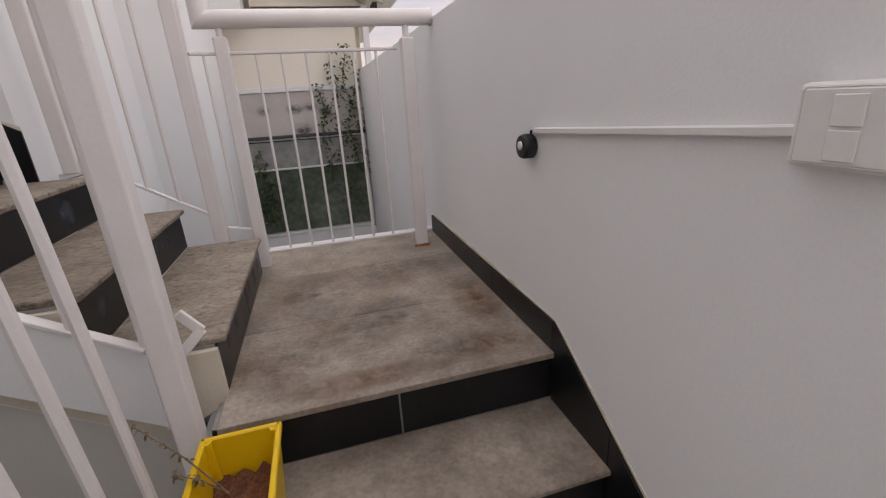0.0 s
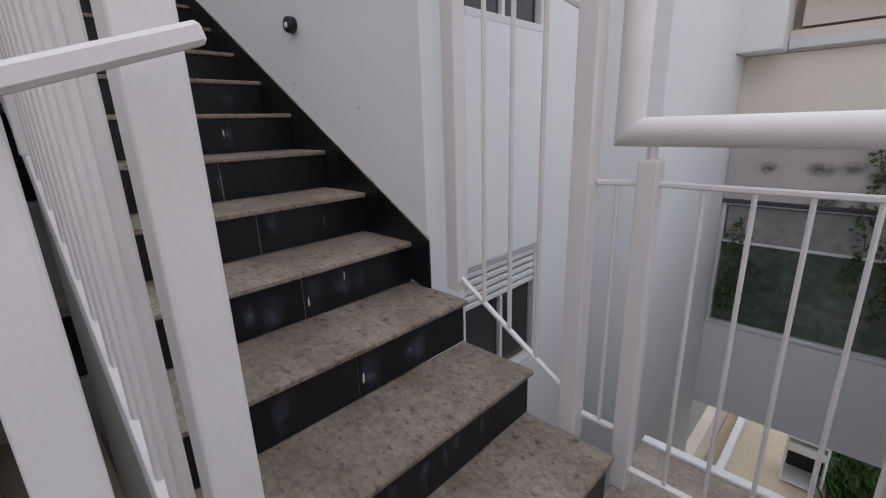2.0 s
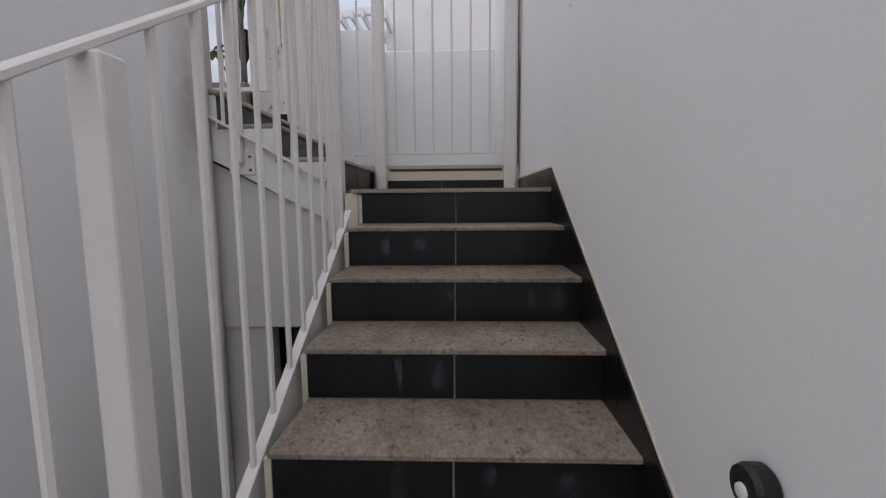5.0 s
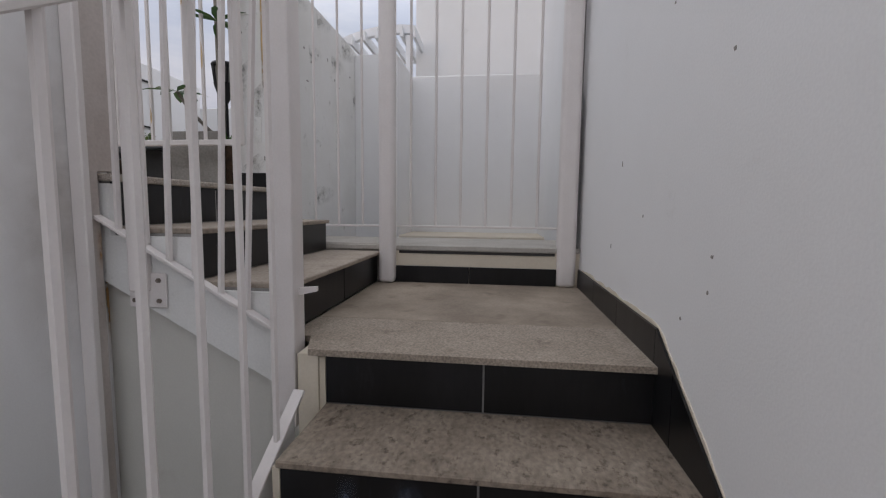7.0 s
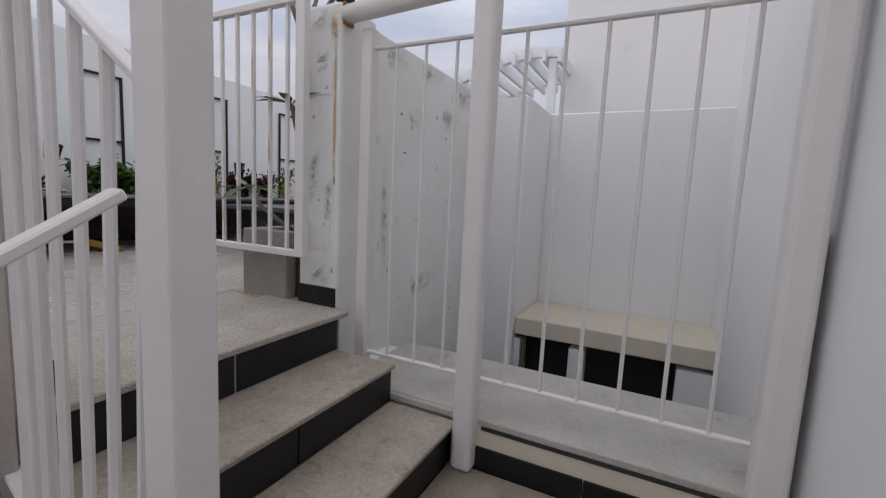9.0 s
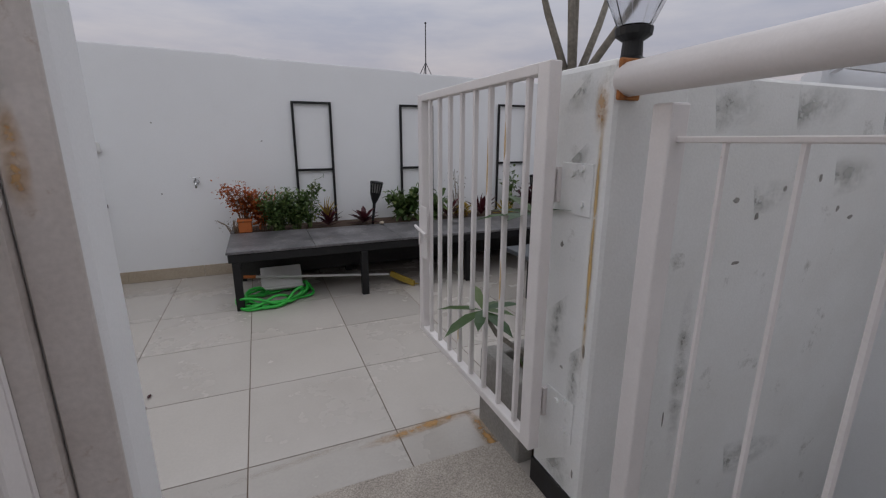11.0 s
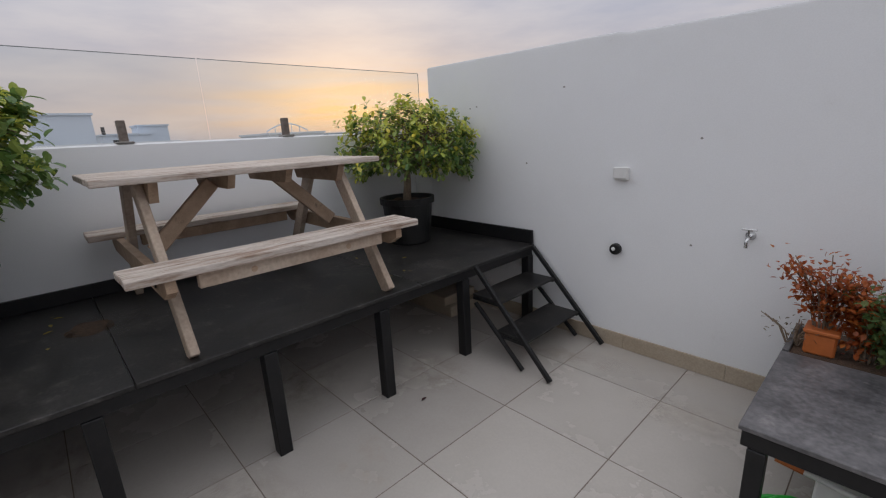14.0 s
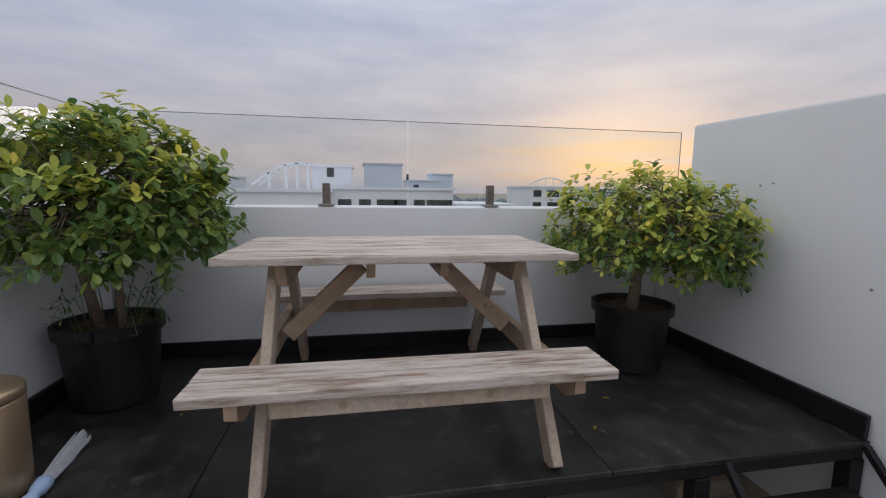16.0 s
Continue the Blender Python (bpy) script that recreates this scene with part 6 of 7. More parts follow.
rosette("cordyline", "dark maroon rosette plant", -6.06, -2.49, SZ, 16, 0.24, 0.055, M_MAROON, 39, 1.3)
rosette("bromeliad", "orange and yellow bromeliad rosette", -6.32, -2.46, SZ, 18, 0.16, 0.035, M_YELLOWLEAF, 40, 1.0)
bushy("white_pentas", "upright green plant with white flower heads", -6.45, -2.56, SZ, 120, 0.09, 0.52, 0.06, M_GREEN, 41, 6, flowers=4)
bushy("maroon_bush", "wide dark maroon leafy bush", -6.75, -2.48, SZ, 800, 0.24, 0.32, 0.06, M_MAROON, 42, 18)
bushy("maroon_bush", "wide dark maroon leafy bush", -7.10, -2.48, SZ, 700, 0.22, 0.30, 0.06, M_MAROON, 43, 18)
bushy("leafy_herb", "green herb with orange-tipped leaves", -7.45, -2.50, SZ, 260, 0.16, 0.42, 0.06, M_GREEN, 44, 12)
rosette("bromeliad", "orange and yellow bromeliad rosette", -7.40, -2.44, SZ, 18, 0.18, 0.035, M_YELLOWLEAF, 45, 1.0)

stone = bmesh.new()
bmesh.ops.create_icosphere(stone, subdivisions=2, radius=0.03)
for v in stone.verts:
    v.co = Vector((v.co.x * 0.75, v.co.y * 1.2, v.co.z * 0.5)) * (1 + 0.15 * noise.noise(v.co * 40))
bmesh.ops.translate(stone, verts=stone.verts, vec=(-4.90, -2.345, BT + 0.014))
solid("pebble", stone, M_BEIGESTONE, "pinkish pebble on the slate bench", "stone", smooth=True)

# under the bench
hose = bmesh.new()
rng = random.Random(9)
pts = []
for k in range(260):
    a = k * 0.155
    rr = 0.185 + 0.055 * math.sin(k * 0.31) + 0.020 * math.sin(k * 0.83)
    pts.append((-3.89 + (rr + 0.03) * math.cos(a) * 1.05 + 0.05 * math.sin(k * 0.043), -1.85 + rr * math.sin(a) * 0.95, TOP + 0.014 + 0.10 * k / 260 * (0.6 + 0.4 * math.sin(k * 0.37)) ** 2))
tube(hose, pts, 0.0105, 7)
solid("garden_hose", hose, M_HOSE, "coiled bright green garden hose on the floor", "hose", smooth=True)
pan = thing("dustpan", "white plastic box lid leaning under the bench", "box lid", Matrix.Translation((-3.945, -1.965, TOP + 0.055)) @ Matrix.Rotation(radians(42), 4, "X"))
part("lid", bx(-0.16, 0.16, -0.01, 0.01, 0.012, 0.20, bevel=0.008, seg=2), M_WHITEPLASTIC, pan)
part("rim", bx(-0.165, 0.165, -0.018, 0.012, -0.006, 0.0115, bevel=0.003), M_WHITEPLASTIC, pan)
part("stand", bx(-0.10, 0.10, -0.035, -0.0115, 0.02, 0.17, bevel=0.003), M_POT, pan)
br = thing("broom", "floor brush with a thin white handle and yellow bristles", "broom")
bm = bmesh.new()
tube(bm, [(-3.72, -1.98, TOP + 0.17), (-4.84, -1.93, TOP + 0.075)], 0.010, 8)
part("handle", bm, M_WHITEPLASTIC, br)
bm = bmesh.new()
tube(bm, [(-3.66, -1.985, TOP + 0.176), (-3.75, -1.98, TOP + 0.168)], 0.013, 8)
part("grip", bm, M_ORANGEPOT, br, "orange grip")
bm = bmesh.new()
beam(bm, (-4.86, -1.93, TOP + 0.08), (-5.02, -1.75, TOP + 0.02), 0.02, 0.05)
part("head", bm, M_YELLOWBRUSH, br)
bm = bmesh.new()
rng = random.Random(3)
for k in range(90):
    t = k / 90
    a = Vector((-4.86, -1.92, TOP + 0.07)).lerp(Vector((-5.02, -1.74, TOP + 0.015)), t)
    tube(bm, [a, a + Vector((-0.05 + rng.gauss(0, 0.008), -0.04 + rng.gauss(0, 0.008), -min(0.05, a.z - TOP - 0.004)))], 0.0022, 3)
part("bristles", bm, M_YELLOWBRUSH, br)

# fittings on the long wall
tap = thing("garden_tap", "chrome garden tap on the white wall", "tap", Matrix.Translation((-3.33, Y_WALL, 3.548)))
bm = bmesh.new()
lathe(bm, [(0.024, 0.0), (0.024, 0.006), (0.012, 0.012), (0.011, 0.05)], 14)
bmesh.ops.rotate(bm, verts=bm.verts, cent=(0, 0, 0), matrix=Matrix.Rotation(radians(-90), 3, "X"))
part("body", bm, M_CHROME, tap, smooth=True)
bm = bmesh.new()
tube(bm, [(0, 0.045, 0), (0, 0.075, -0.004), (0, 0.085, -0.02), (0, 0.086, -0.05)], 0.009, 8)
part("spout", bm, M_CHROME, tap, smooth=True)
bm = bmesh.new()
tube(bm, [(0, 0.05, 0.005), (0, 0.05, 0.035)], 0.006, 8)
box(bm, -0.035, 0.035, 0.044, 0.056, 0.034, 0.044, bevel=0.003)
part("handle", bm, M_CHROME, tap)
bx1 = thing("outlet_box", "small white weatherproof outlet box on the wall", "outlet box", Matrix.Translation((-2.628, Y_WALL, 3.85)))
part("body", bx(-0.042, 0.042, 0.0, 0.035, -0.042, 0.036, bevel=0.008, seg=2), M_WHITEPLASTIC, bx1)
part("cover", bx(-0.045, 0.045, 0.0355, 0.045, -0.030, 0.040, bevel=0.004), M_WHITEPLASTIC, bx1)

sk = thing("baseboard", "beige stone skirting along the long wall", "skirting", kind="structure")
x = -0.90
while x > -8.6:
    part("skirting_stone", bx(x - 0.598, x, Y_WALL, Y_WALL + 0.012, TOP + 0.001, TOP + 0.105, bevel=0.002), M_BEIGESTONE, sk)
    x -= 0.60
sk2 = thing("baseboard_north", "beige stone skirting below the gate wall", "skirting", kind="structure")
for k in range(4):
    part("skirting_stone", bx(-3.45 + k * 0.7, -2.752 + k * 0.7, Y_GATE0 - 0.012, Y_GATE0, TOP + 0.001, TOP + 0.105, bevel=0.002), M_BEIGESTONE, sk2)

# ---------------------------------------------------------------- terrace: deck
deck = thing("raised_deck", "raised black board deck on square steel legs", "deck")
DX0, DX1, DY0, DY1 = -1.985, X_PAR - 0.004, Y_WALL + 0.016, Y_GATE0 - 0.016
ys = [DY0, -1.62, -0.21, DY1]
for a, b in zip(ys, ys[1:]):
    part("board", bx(DX0, DX1, a + 0.0015, b - 0.0015, DECK - 0.022, DECK, bevel=0.003), M_DECK, deck)
for x in (DX0 + 0.045, DX1 - 0.06):
    part("beam", bx(x - 0.025, x + 0.025, DY0, DY1, DECK - 0.085, DECK - 0.023, bevel=0.003), M_BLACK, deck)
for y in (DY0 + 0.03, -2.01, -1.355, -0.715, -0.065, DY1 - 0.05):
    part("crossbeam", bx(DX0 + 0.072, DX1 - 0.088, y - 0.02, y + 0.02, DECK - 0.08, DECK - 0.024), M_BLACK, deck)
    for x in (DX0 + 0.045, DX1 - 0.06):
        part("leg", bx(x - 0.032, x + 0.032, y - 0.032, y + 0.032, TOP, DECK - 0.086, bevel=0.003), M_BLACK, deck)
part("upstand", bx(DX0 + 0.01, DX1, DY0, DY0 + 0.022, DECK + 0.001, DECK + 0.105, bevel=0.003), M_BLACK, deck)
part("upstand", bx(DX0 + 0.01, DX1, DY1 - 0.022, DY1, DECK + 0.001, DECK + 0.105, bevel=0.003), M_BLACK, deck)
part("upstand", bx(DX1 - 0.022, DX1, DY0 + 0.024, DY1 - 0.024, DECK + 0.001, DECK + 0.085, bevel=0.003), M_BLACK, deck)

steps = thing("deck_steps", "small black steel steps with two dusty treads", "steps")
for y in (-2.075, -2.715):
    bm = bmesh.new()
    beam(bm, (-1.995, y, DECK - 0.01), (-2.575, y, TOP + 0.012), 0.025, 0.03, bevel=0.003)
    part("stringer", bm, M_BLACK, steps)
    bm = bmesh.new()
    beam(bm, (-1.99, y, DECK - 0.26), (-2.375, y, TOP + 0.012), 0.022, 0.025, bevel=0.003)
    part("stringer", bm, M_BLACK, steps)
for xf, z in ((-2.20, TOP + 0.42), (-2.40, TOP + 0.21)):
    part("tread", bx(xf, xf + 0.25, -2.70, -2.09, z - 0.016, z, bevel=0.003), M_DECK, steps)
    for y in (-2.70, -2.09):
        bm = bmesh.new()
        beam(bm, (xf + 0.01, y, z - 0.025), (xf + 0.24, y, z - 0.025), 0.018, 0.018)
        part("bracket", bm, M_BLACK, steps)
mat_stone = thing("stone_block", "beige stone slab stored under the deck", "stone slab")
part("slab", bx(-1.45, -0.75, -2.72, -2.36, TOP + 0.001, TOP + 0.09, bevel=0.006), M_BEIGESTONE, mat_stone)
part("slab", bx(-1.40, -0.78, -2.70, -2.34, TOP + 0.092, TOP + 0.17, bevel=0.006), M_BEIGESTONE, mat_stone)

# ---------------------------------------------------------------- picnic table
pt = thing("picnic_table", "weathered whitewashed wooden picnic table with attached benches", "picnic table")
TT = DECK + 0.735
TY0, TY1 = -1.605, -0.245


def plank(name, x0, x1, y0, y1, z0, z1, mat, tilt=0.0):
    bm = bmesh.new()
    box(bm, x0, x1, y0, y1, z0, z1, bevel=0.005, seg=2)
    for v in bm.verts:
        v.co.z += 0.003 * noise.noise(Vector((v.co.x * 3, v.co.y * 2, 7)))
        v.co.y += 0.006 * noise.noise(Vector((v.co.x * 20, v.co.y, 3)))
    return part(name, bm, mat, pt)


for k in range(4):
    plank("tabletop_plank", -1.690 + k * 0.181, -1.690 + k * 0.181 + 0.174, TY0, TY1, TT - 0.030, TT, M_WOOD_TOP)
for k in range(2):
    plank("bench_plank", -2.030 + k * 0.114, -2.030 + k * 0.114 + 0.106, TY0 + 0.015, TY1, DECK + 0.364, DECK + 0.398, M_WOOD_TOP)
    plank("bench_plank", -0.862 + k * 0.114, -0.862 + k * 0.114 + 0.106, TY0 + 0.015, TY1, DECK + 0.364, DECK + 0.398, M_WOOD_TOP)
XC = -1.33
for y, s in ((-1.425, 1), (-0.425, -1)):
    for xb, xt in ((-1.930, -1.475), (-0.730, -1.185)):
        bm = bmesh.new()
        beam(bm, (xb, y, DECK + 0.002), (xt, y, TT - 0.033), 0.038, 0.085, up=(1, 0, 0), bevel=0.004)
        part("leg", bm, M_PALEWOOD, pt)
    bm = bmesh.new()
    prism(bm, [(-1.63, TT - 0.034), (-1.03, TT - 0.034), (-1.08, TT - 0.125), (-1.58, TT - 0.125)], "y", y + s * 0.021, y + s * 0.058)
    part("top_cleat", bm, M_WOOD, pt)
    bm = bmesh.new()
    prism(bm, [(-2.01, DECK + 0.362), (-0.65, DECK + 0.362), (-0.65, DECK + 0.315), (-0.72, DECK + 0.275), (-1.94, DECK + 0.275), (-2.01, DECK + 0.315)], "y", y - s * 0.058, y - s * 0.021)
    part("bench_beam", bm, M_WOOD, pt)
    bm = bmesh.new()
    beam(bm, (XC - 0.08, y + s * 0.025, DECK + 0.365), (XC - 0.08, y + s * 0.33, TT - 0.075), 0.072, 0.036, up=(1, 0, 0), bevel=0.004)
    part("brace", bm, M_WOOD, pt)
    for x in (-1.83,):
        bm = bmesh.new()
        tube(bm, [(x, y - s * 0.058, DECK + 0.31), (x, y - s * 0.066, DECK + 0.31)], 0.010, 7)
        part("bolt", bm, M_BLACK, pt)
bm = bmesh.new()
prism(bm, [(-1.62, TT - 0.034), (-1.04, TT - 0.034), (-1.08, TT - 0.10), (-1.58, TT - 0.10)], "y", -0.81, -0.775)
part("top_cleat", bm, M_WOOD, pt)
bm = bmesh.new()
prism(bm, [(-1.62, TT - 0.034), (-1.04, TT - 0.034), (-1.08, TT - 0.10), (-1.58, TT - 0.10)], "y", -1.10, -1.065)
part("top_cleat", bm, M_WOOD, pt)
part("bench_apron", bx(-1.995, -1.960, -1.365, -0.485, DECK + 0.300, DECK + 0.363, bevel=0.003), M_PALEWOOD, pt)
part("bench_apron", bx(-0.845, -0.81, -1.365, -0.485, DECK + 0.30, DECK + 0.363, bevel=0.003), M_WOOD, pt)
for y in (-0.70, -1.16):
    bm = bmesh.new()
    lathe(bm, [(0.0, 0.0), (0.012, 0.001), (0.014, 0.003)], 10)
    bmesh.ops.rotate(bm, verts=bm.verts, cent=(0, 0, 0), matrix=Matrix.Rotation(radians(-90), 3, "Y"))
    bmesh.ops.translate(bm, verts=bm.verts, vec=(-1.994, y, DECK + 0.330))
    part("knot", bm, M_WOOD, pt)


# ---------------------------------------------------------------- potted trees
def potted_tree(name, label, x, y, pot_r, pot_h, trunks, centre, radii, leaves, seed, keep, young=0.25, leaf_size=0.062, sag=0.0):
    rng = random.Random(seed)
    t = thing(name, label, "potted tree", Matrix.Translation((x, y, DECK)))
    bm = bmesh.new()
    lathe(bm, [(pot_r * 0.80, 0.0), (pot_r * 0.84, 0.01), (pot_r * 0.97, pot_h * 0.86), (pot_r * 1.06, pot_h * 0.87), (pot_r * 1.07, pot_h), (pot_r * 0.99, pot_h), (pot_r * 0.93, pot_h * 0.85), (pot_r * 0.2, pot_h * 0.82)], 32)
    part("pot", bm, M_POT, t, "black plastic nursery pot", smooth=False)
    bm = bmesh.new()
    bmesh.ops.create_circle(bm, cap_ends=True, segments=40, radius=pot_r * 0.95)
    bmesh.ops.triangulate(bm, faces=bm.faces[:])
    bmesh.ops.subdivide_edges(bm, edges=bm.edges[:], cuts=4, use_grid_fill=True)
    for v in bm.verts:
        v.co.z = pot_h * 0.90 + 0.018 * noise.noise(v.co * 14)
    part("soil", bm, M_SOIL, t)
    c = Vector(centre)
    tr = bmesh.new()
    forks = []
    for bx0, by0, fx, fy, fz, r0 in trunks:
        base, fork = Vector((bx0, by0, pot_h * 0.86)), Vector((fx, fy, fz))
        mid = base.lerp(fork, 0.5) + Vector((rng.uniform(-0.025, 0.025), rng.uniform(-0.025, 0.025), 0))
        tk = bmesh.new()
        tube(tk, [base, mid, fork + (fork - mid) * 0.05], r0, 9, r_end=r0 * 0.75)
        part("trunk", tk, M_BARK, t, smooth=True)
        forks.append((fork, r0 * 0.7))
    tips = []
    for fork, r0 in forks:
        for _ in range(20 // len(forks) + 4):
            d = rnd_dir(rng, 0.25)
            tgt = c + Vector((d.x * radii[0] * 0.62, d.y * radii[1] * 0.62, d.z * radii[2] * 0.6))
            mid = fork.lerp(tgt, 0.5) + Vector((rng.gauss(0, 0.03), rng.gauss(0, 0.03), 0.03))
            tube(tr, [fork, mid, tgt], r0 * 0.45, 6, r_end=0.005)
            for _ in range(11):
                d2 = (d + rnd_dir(rng) * 0.9).normalized()
                ring = math.hypot(d2.x, d2.y)
                if d2.z < -0.50 or d2.z < -0.15 and ring < 0.80:
                    continue
                drop = sag if ring > 0.7 and d2.z < 0.1 else 0.0
                tip = c + Vector((d2.x * radii[0], d2.y * radii[1], d2.z * radii[2] - drop * rng.random())) * rng.choice((0.66, 0.84, 0.95, 1.0, 1.0))
                w = Vector((x, y, DECK)) + tip
                if not keep(w):
                    continue
                tube(tr, [tgt if rng.random() < 0.5 else mid, tgt.lerp(tip, 0.55) + Vector((0, 0, 0.02)), tip], 0.004, 4, r_end=0.0018)
                tips.append((tip, d2))
    tagged(part("branch", tr, M_BARK, t, smooth=True), kind="stuff")
    old, new_ = bmesh.new(), bmesh.new()
    made = 0
    while made < leaves:
        tip, d2 = rng.choice(tips)
        cl = tip + Vector((rng.gauss(0, 0.035), rng.gauss(0, 0.035), rng.gauss(0, 0.030)))
        if rng.random() < 0.25:
            cl = c + (tip - c) * rng.uniform(0.6, 0.95) + Vector((rng.gauss(0, 0.04), rng.gauss(0, 0.04), rng.gauss(0, 0.03)))
        if not keep(Vector((x, y, DECK)) + cl):
            continue
        k = rng.randint(5, 8)
        # pale young leaves favour the upper half, colouring in the crown's lit top
        up = cl.z > c.z + radii[2] * 0.05
        is_new = rng.random() < (young if up else young * 0.25)
        ax = (d2 + Vector((rng.gauss(0, 0.3), rng.gauss(0, 0.3), 0.55))).normalized()
        s1 = ax.orthogonal().normalized()
        s2 = ax.cross(s1)
        a0 = rng.uniform(0, 6.28)
        for j in range(k):
            a = a0 + 2.4 * j
            d = s1 * math.cos(a) + s2 * math.sin(a) + ax * rng.uniform(0.1, 1.0)
            s = leaf_size * rng.uniform(0.65, 1.2)
            round_leaf(new_ if is_new and j > 1 else old, cl + ax * (0.010 * j - 0.03), d, s, s * 0.56, 0.22, 0.12)
            made += 1
    part("crown", old, M_LEAF, t)
    part("new_growth", new_, M_LEAF_Y, t, "yellow-green young leaves, set high to brighten the crown's lit top")
    return t


def keep_a(w):
    return (w.y < Y_GATE0 - 0.03 or w.z > TOP + 1.58) and w.x < X_PAR + 0.5 and (w.x < X_PAR - 0.03 or w.z > TOP + 1.57)


def keep_b(w):
    return w.y > Y_WALL + 0.03 and (w.x < X_PAR - 0.03 or w.z > TOP + 1.57)


potted_tree("potted_ficus", "dense round ficus in a black pot, two slender trunks", -1.10, 0.375, 0.200, 0.375,
            ((0.02, 0.05, -0.02, 0.10, 0.76, 0.024), (-0.02, -0.06, -0.02, -0.10, 0.80, 0.019)), (-0.02, -0.035, 0.875), (0.44, 0.47, 0.385), 5600, 51, keep_a, 0.55, 0.058, 0.06)
potted_tree("potted_ficus", "lower spreading ficus with yellow-green leaves in a black pot", -1.10, -2.26, 0.205, 0.365,
            ((0.0, 0.0, 0.0, -0.02, 0.56, 0.036),), (0.0, -0.03, 0.745), (0.46, 0.50, 0.32), 5200, 52, keep_b, 0.85, 0.050, 0.10)
rng = random.Random(61)
bm, bl = bmesh.new(), bmesh.new()
for k in range(18):
    a = rng.uniform(0, 6.28)
    p0 = Vector((-1.10 + 0.13 * math.cos(a), 0.375 + 0.13 * math.sin(a), DECK + 0.35))
    out = Vector((math.cos(a), math.sin(a) if math.sin(a) < 0.6 else 0.4, 0)) * rng.uniform(0.06, 0.26)
    p1 = p0 + out * 0.5 + Vector((0, 0, rng.uniform(0.1, 0.2)))
    p2 = p0 + out + Vector((0, 0, rng.uniform(0.02, 0.3)))
    p2.y = min(p2.y, Y_GATE0 - 0.03)
    tube(bm, [p0, p1, p2], 0.0022, 4, r_end=0.001)
    for j in range(8):
        q = p1.lerp(p2, j / 7)
        leaf(bl, q, rnd_dir(rng), 0.035, 0.008)
weeds = thing("pot_weeds", "thin grassy weeds growing round the tree pot", "weeds")
part("stem", bm, M_GREEN, weeds)
part("leaves", bl, M_GREEN, weeds)
bm = bmesh.new()
box(bm, -1.335, -1.31, 0.33, 0.39, DECK + 0.34, DECK + 0.385, bevel=0.005)
solid("pot_sensor", bm, M_POT, "small black box clipped to the pot rim", "box")

# bin and duster on the deck
binn = thing("waste_bin", "champagne metal waste bin with a lid", "bin", Matrix.Translation((-1.785, 0.405, DECK)))
bm = bmesh.new()
lathe(bm, [(0.112, 0.0), (0.116, 0.004), (0.116, 0.012)], 36)
part("foot", bm, M_POT, binn)
bm = bmesh.new()
lathe(bm, [(0.113, 0.012), (0.115, 0.02), (0.119, 0.318), (0.117, 0.322)], 36)
part("body", bm, M_GOLD, binn, smooth=True)
lid_bm = bmesh.new()
lathe(lid_bm, [(0.117, 0.323), (0.121, 0.328), (0.121, 0.348), (0.114, 0.360), (0.05, 0.366), (0.0, 0.367)], 36)
lid = part("lid", lid_bm, M_GOLD, binn, smooth=True)
bm = bmesh.new()
lathe(bm, [(0.021, 0.367), (0.021, 0.370), (0.012, 0.368)], 16)
part("lid_button", bm, M_RUST, lid)
bm = bmesh.new()
box(bm, -0.02, 0.02, 0.117, 0.150, 0.27, 0.345, bevel=0.008)
part("hinge", bm, M_POT, binn)
bm = bmesh.new()
tube(bm, [(-0.02, 0.155, 0.30), (-0.06, 0.165, 0.27), (-0.09, 0.15, 0.19), (-0.05, 0.15, 0.21), (-0.02, 0.15, 0.27)], 0.003, 5)
part("wire_handle", bm, M_POT, binn)
dus = thing("duster", "white string duster with a pale blue handle lying on the deck", "duster", Matrix.Translation((-1.88, 0.240, DECK + 0.024)) @ Matrix.Rotation(radians(9), 4, "Z"))
bm = bmesh.new()
rng = random.Random(71)
for k in range(90):
    a = rng.uniform(0, 6.28)
    r0 = 0.016 * math.sqrt(rng.random())
    e = Vector((0.40 + rng.uniform(-0.05, 0.02), 0.035 * math.cos(a) * rng.random(), max(-0.02, 0.02 * math.sin(a))))
    tube(bm, [(0.12, r0 * math.cos(a), r0 * math.sin(a)), (0.26, r0 * 1.7 * math.cos(a), max(-0.02, r0 * 1.5 * math.sin(a))), e], 0.0024, 4)
part("string", bm, M_BRISTLE, dus)
bm = bmesh.new()
lathe(bm, [(0.006, -0.02), (0.020, 0.0), (0.022, 0.03), (0.016, 0.055), (0.024, 0.08), (0.026, 0.12), (0.018, 0.135)], 16)
bmesh.ops.rotate(bm, verts=bm.verts, cent=(0, 0, 0), matrix=Matrix.Rotation(radians(90), 3, "Y"))
part("handle", bm, M_BLUEPLASTIC, dus, smooth=True)
bm = bmesh.new()
tube(bm, [(-0.02, 0, 0), (-0.10, -0.01, -0.012)], 0.005, 6)
part("hook", bm, M_WHITEPLASTIC, dus)

# stain and fallen leaves
bm = bmesh.new()
ring = []
for k in range(28):
    a = 2 * math.pi * k / 28
    rr = 0.11 * (1 + 0.25 * noise.noise(Vector((math.cos(a) * 1.6, math.sin(a) * 1.6, 2))))
    ring.append(bm.verts.new((-1.185 + rr * math.cos(a), -0.15 + rr * 0.85 * math.sin(a), DECK + 0.0025)))
bm.faces.new(ring)
solid("water_stain", bm, M_SOIL, "dark damp soil patch on the deck", "stain")
rng = random.Random(81)
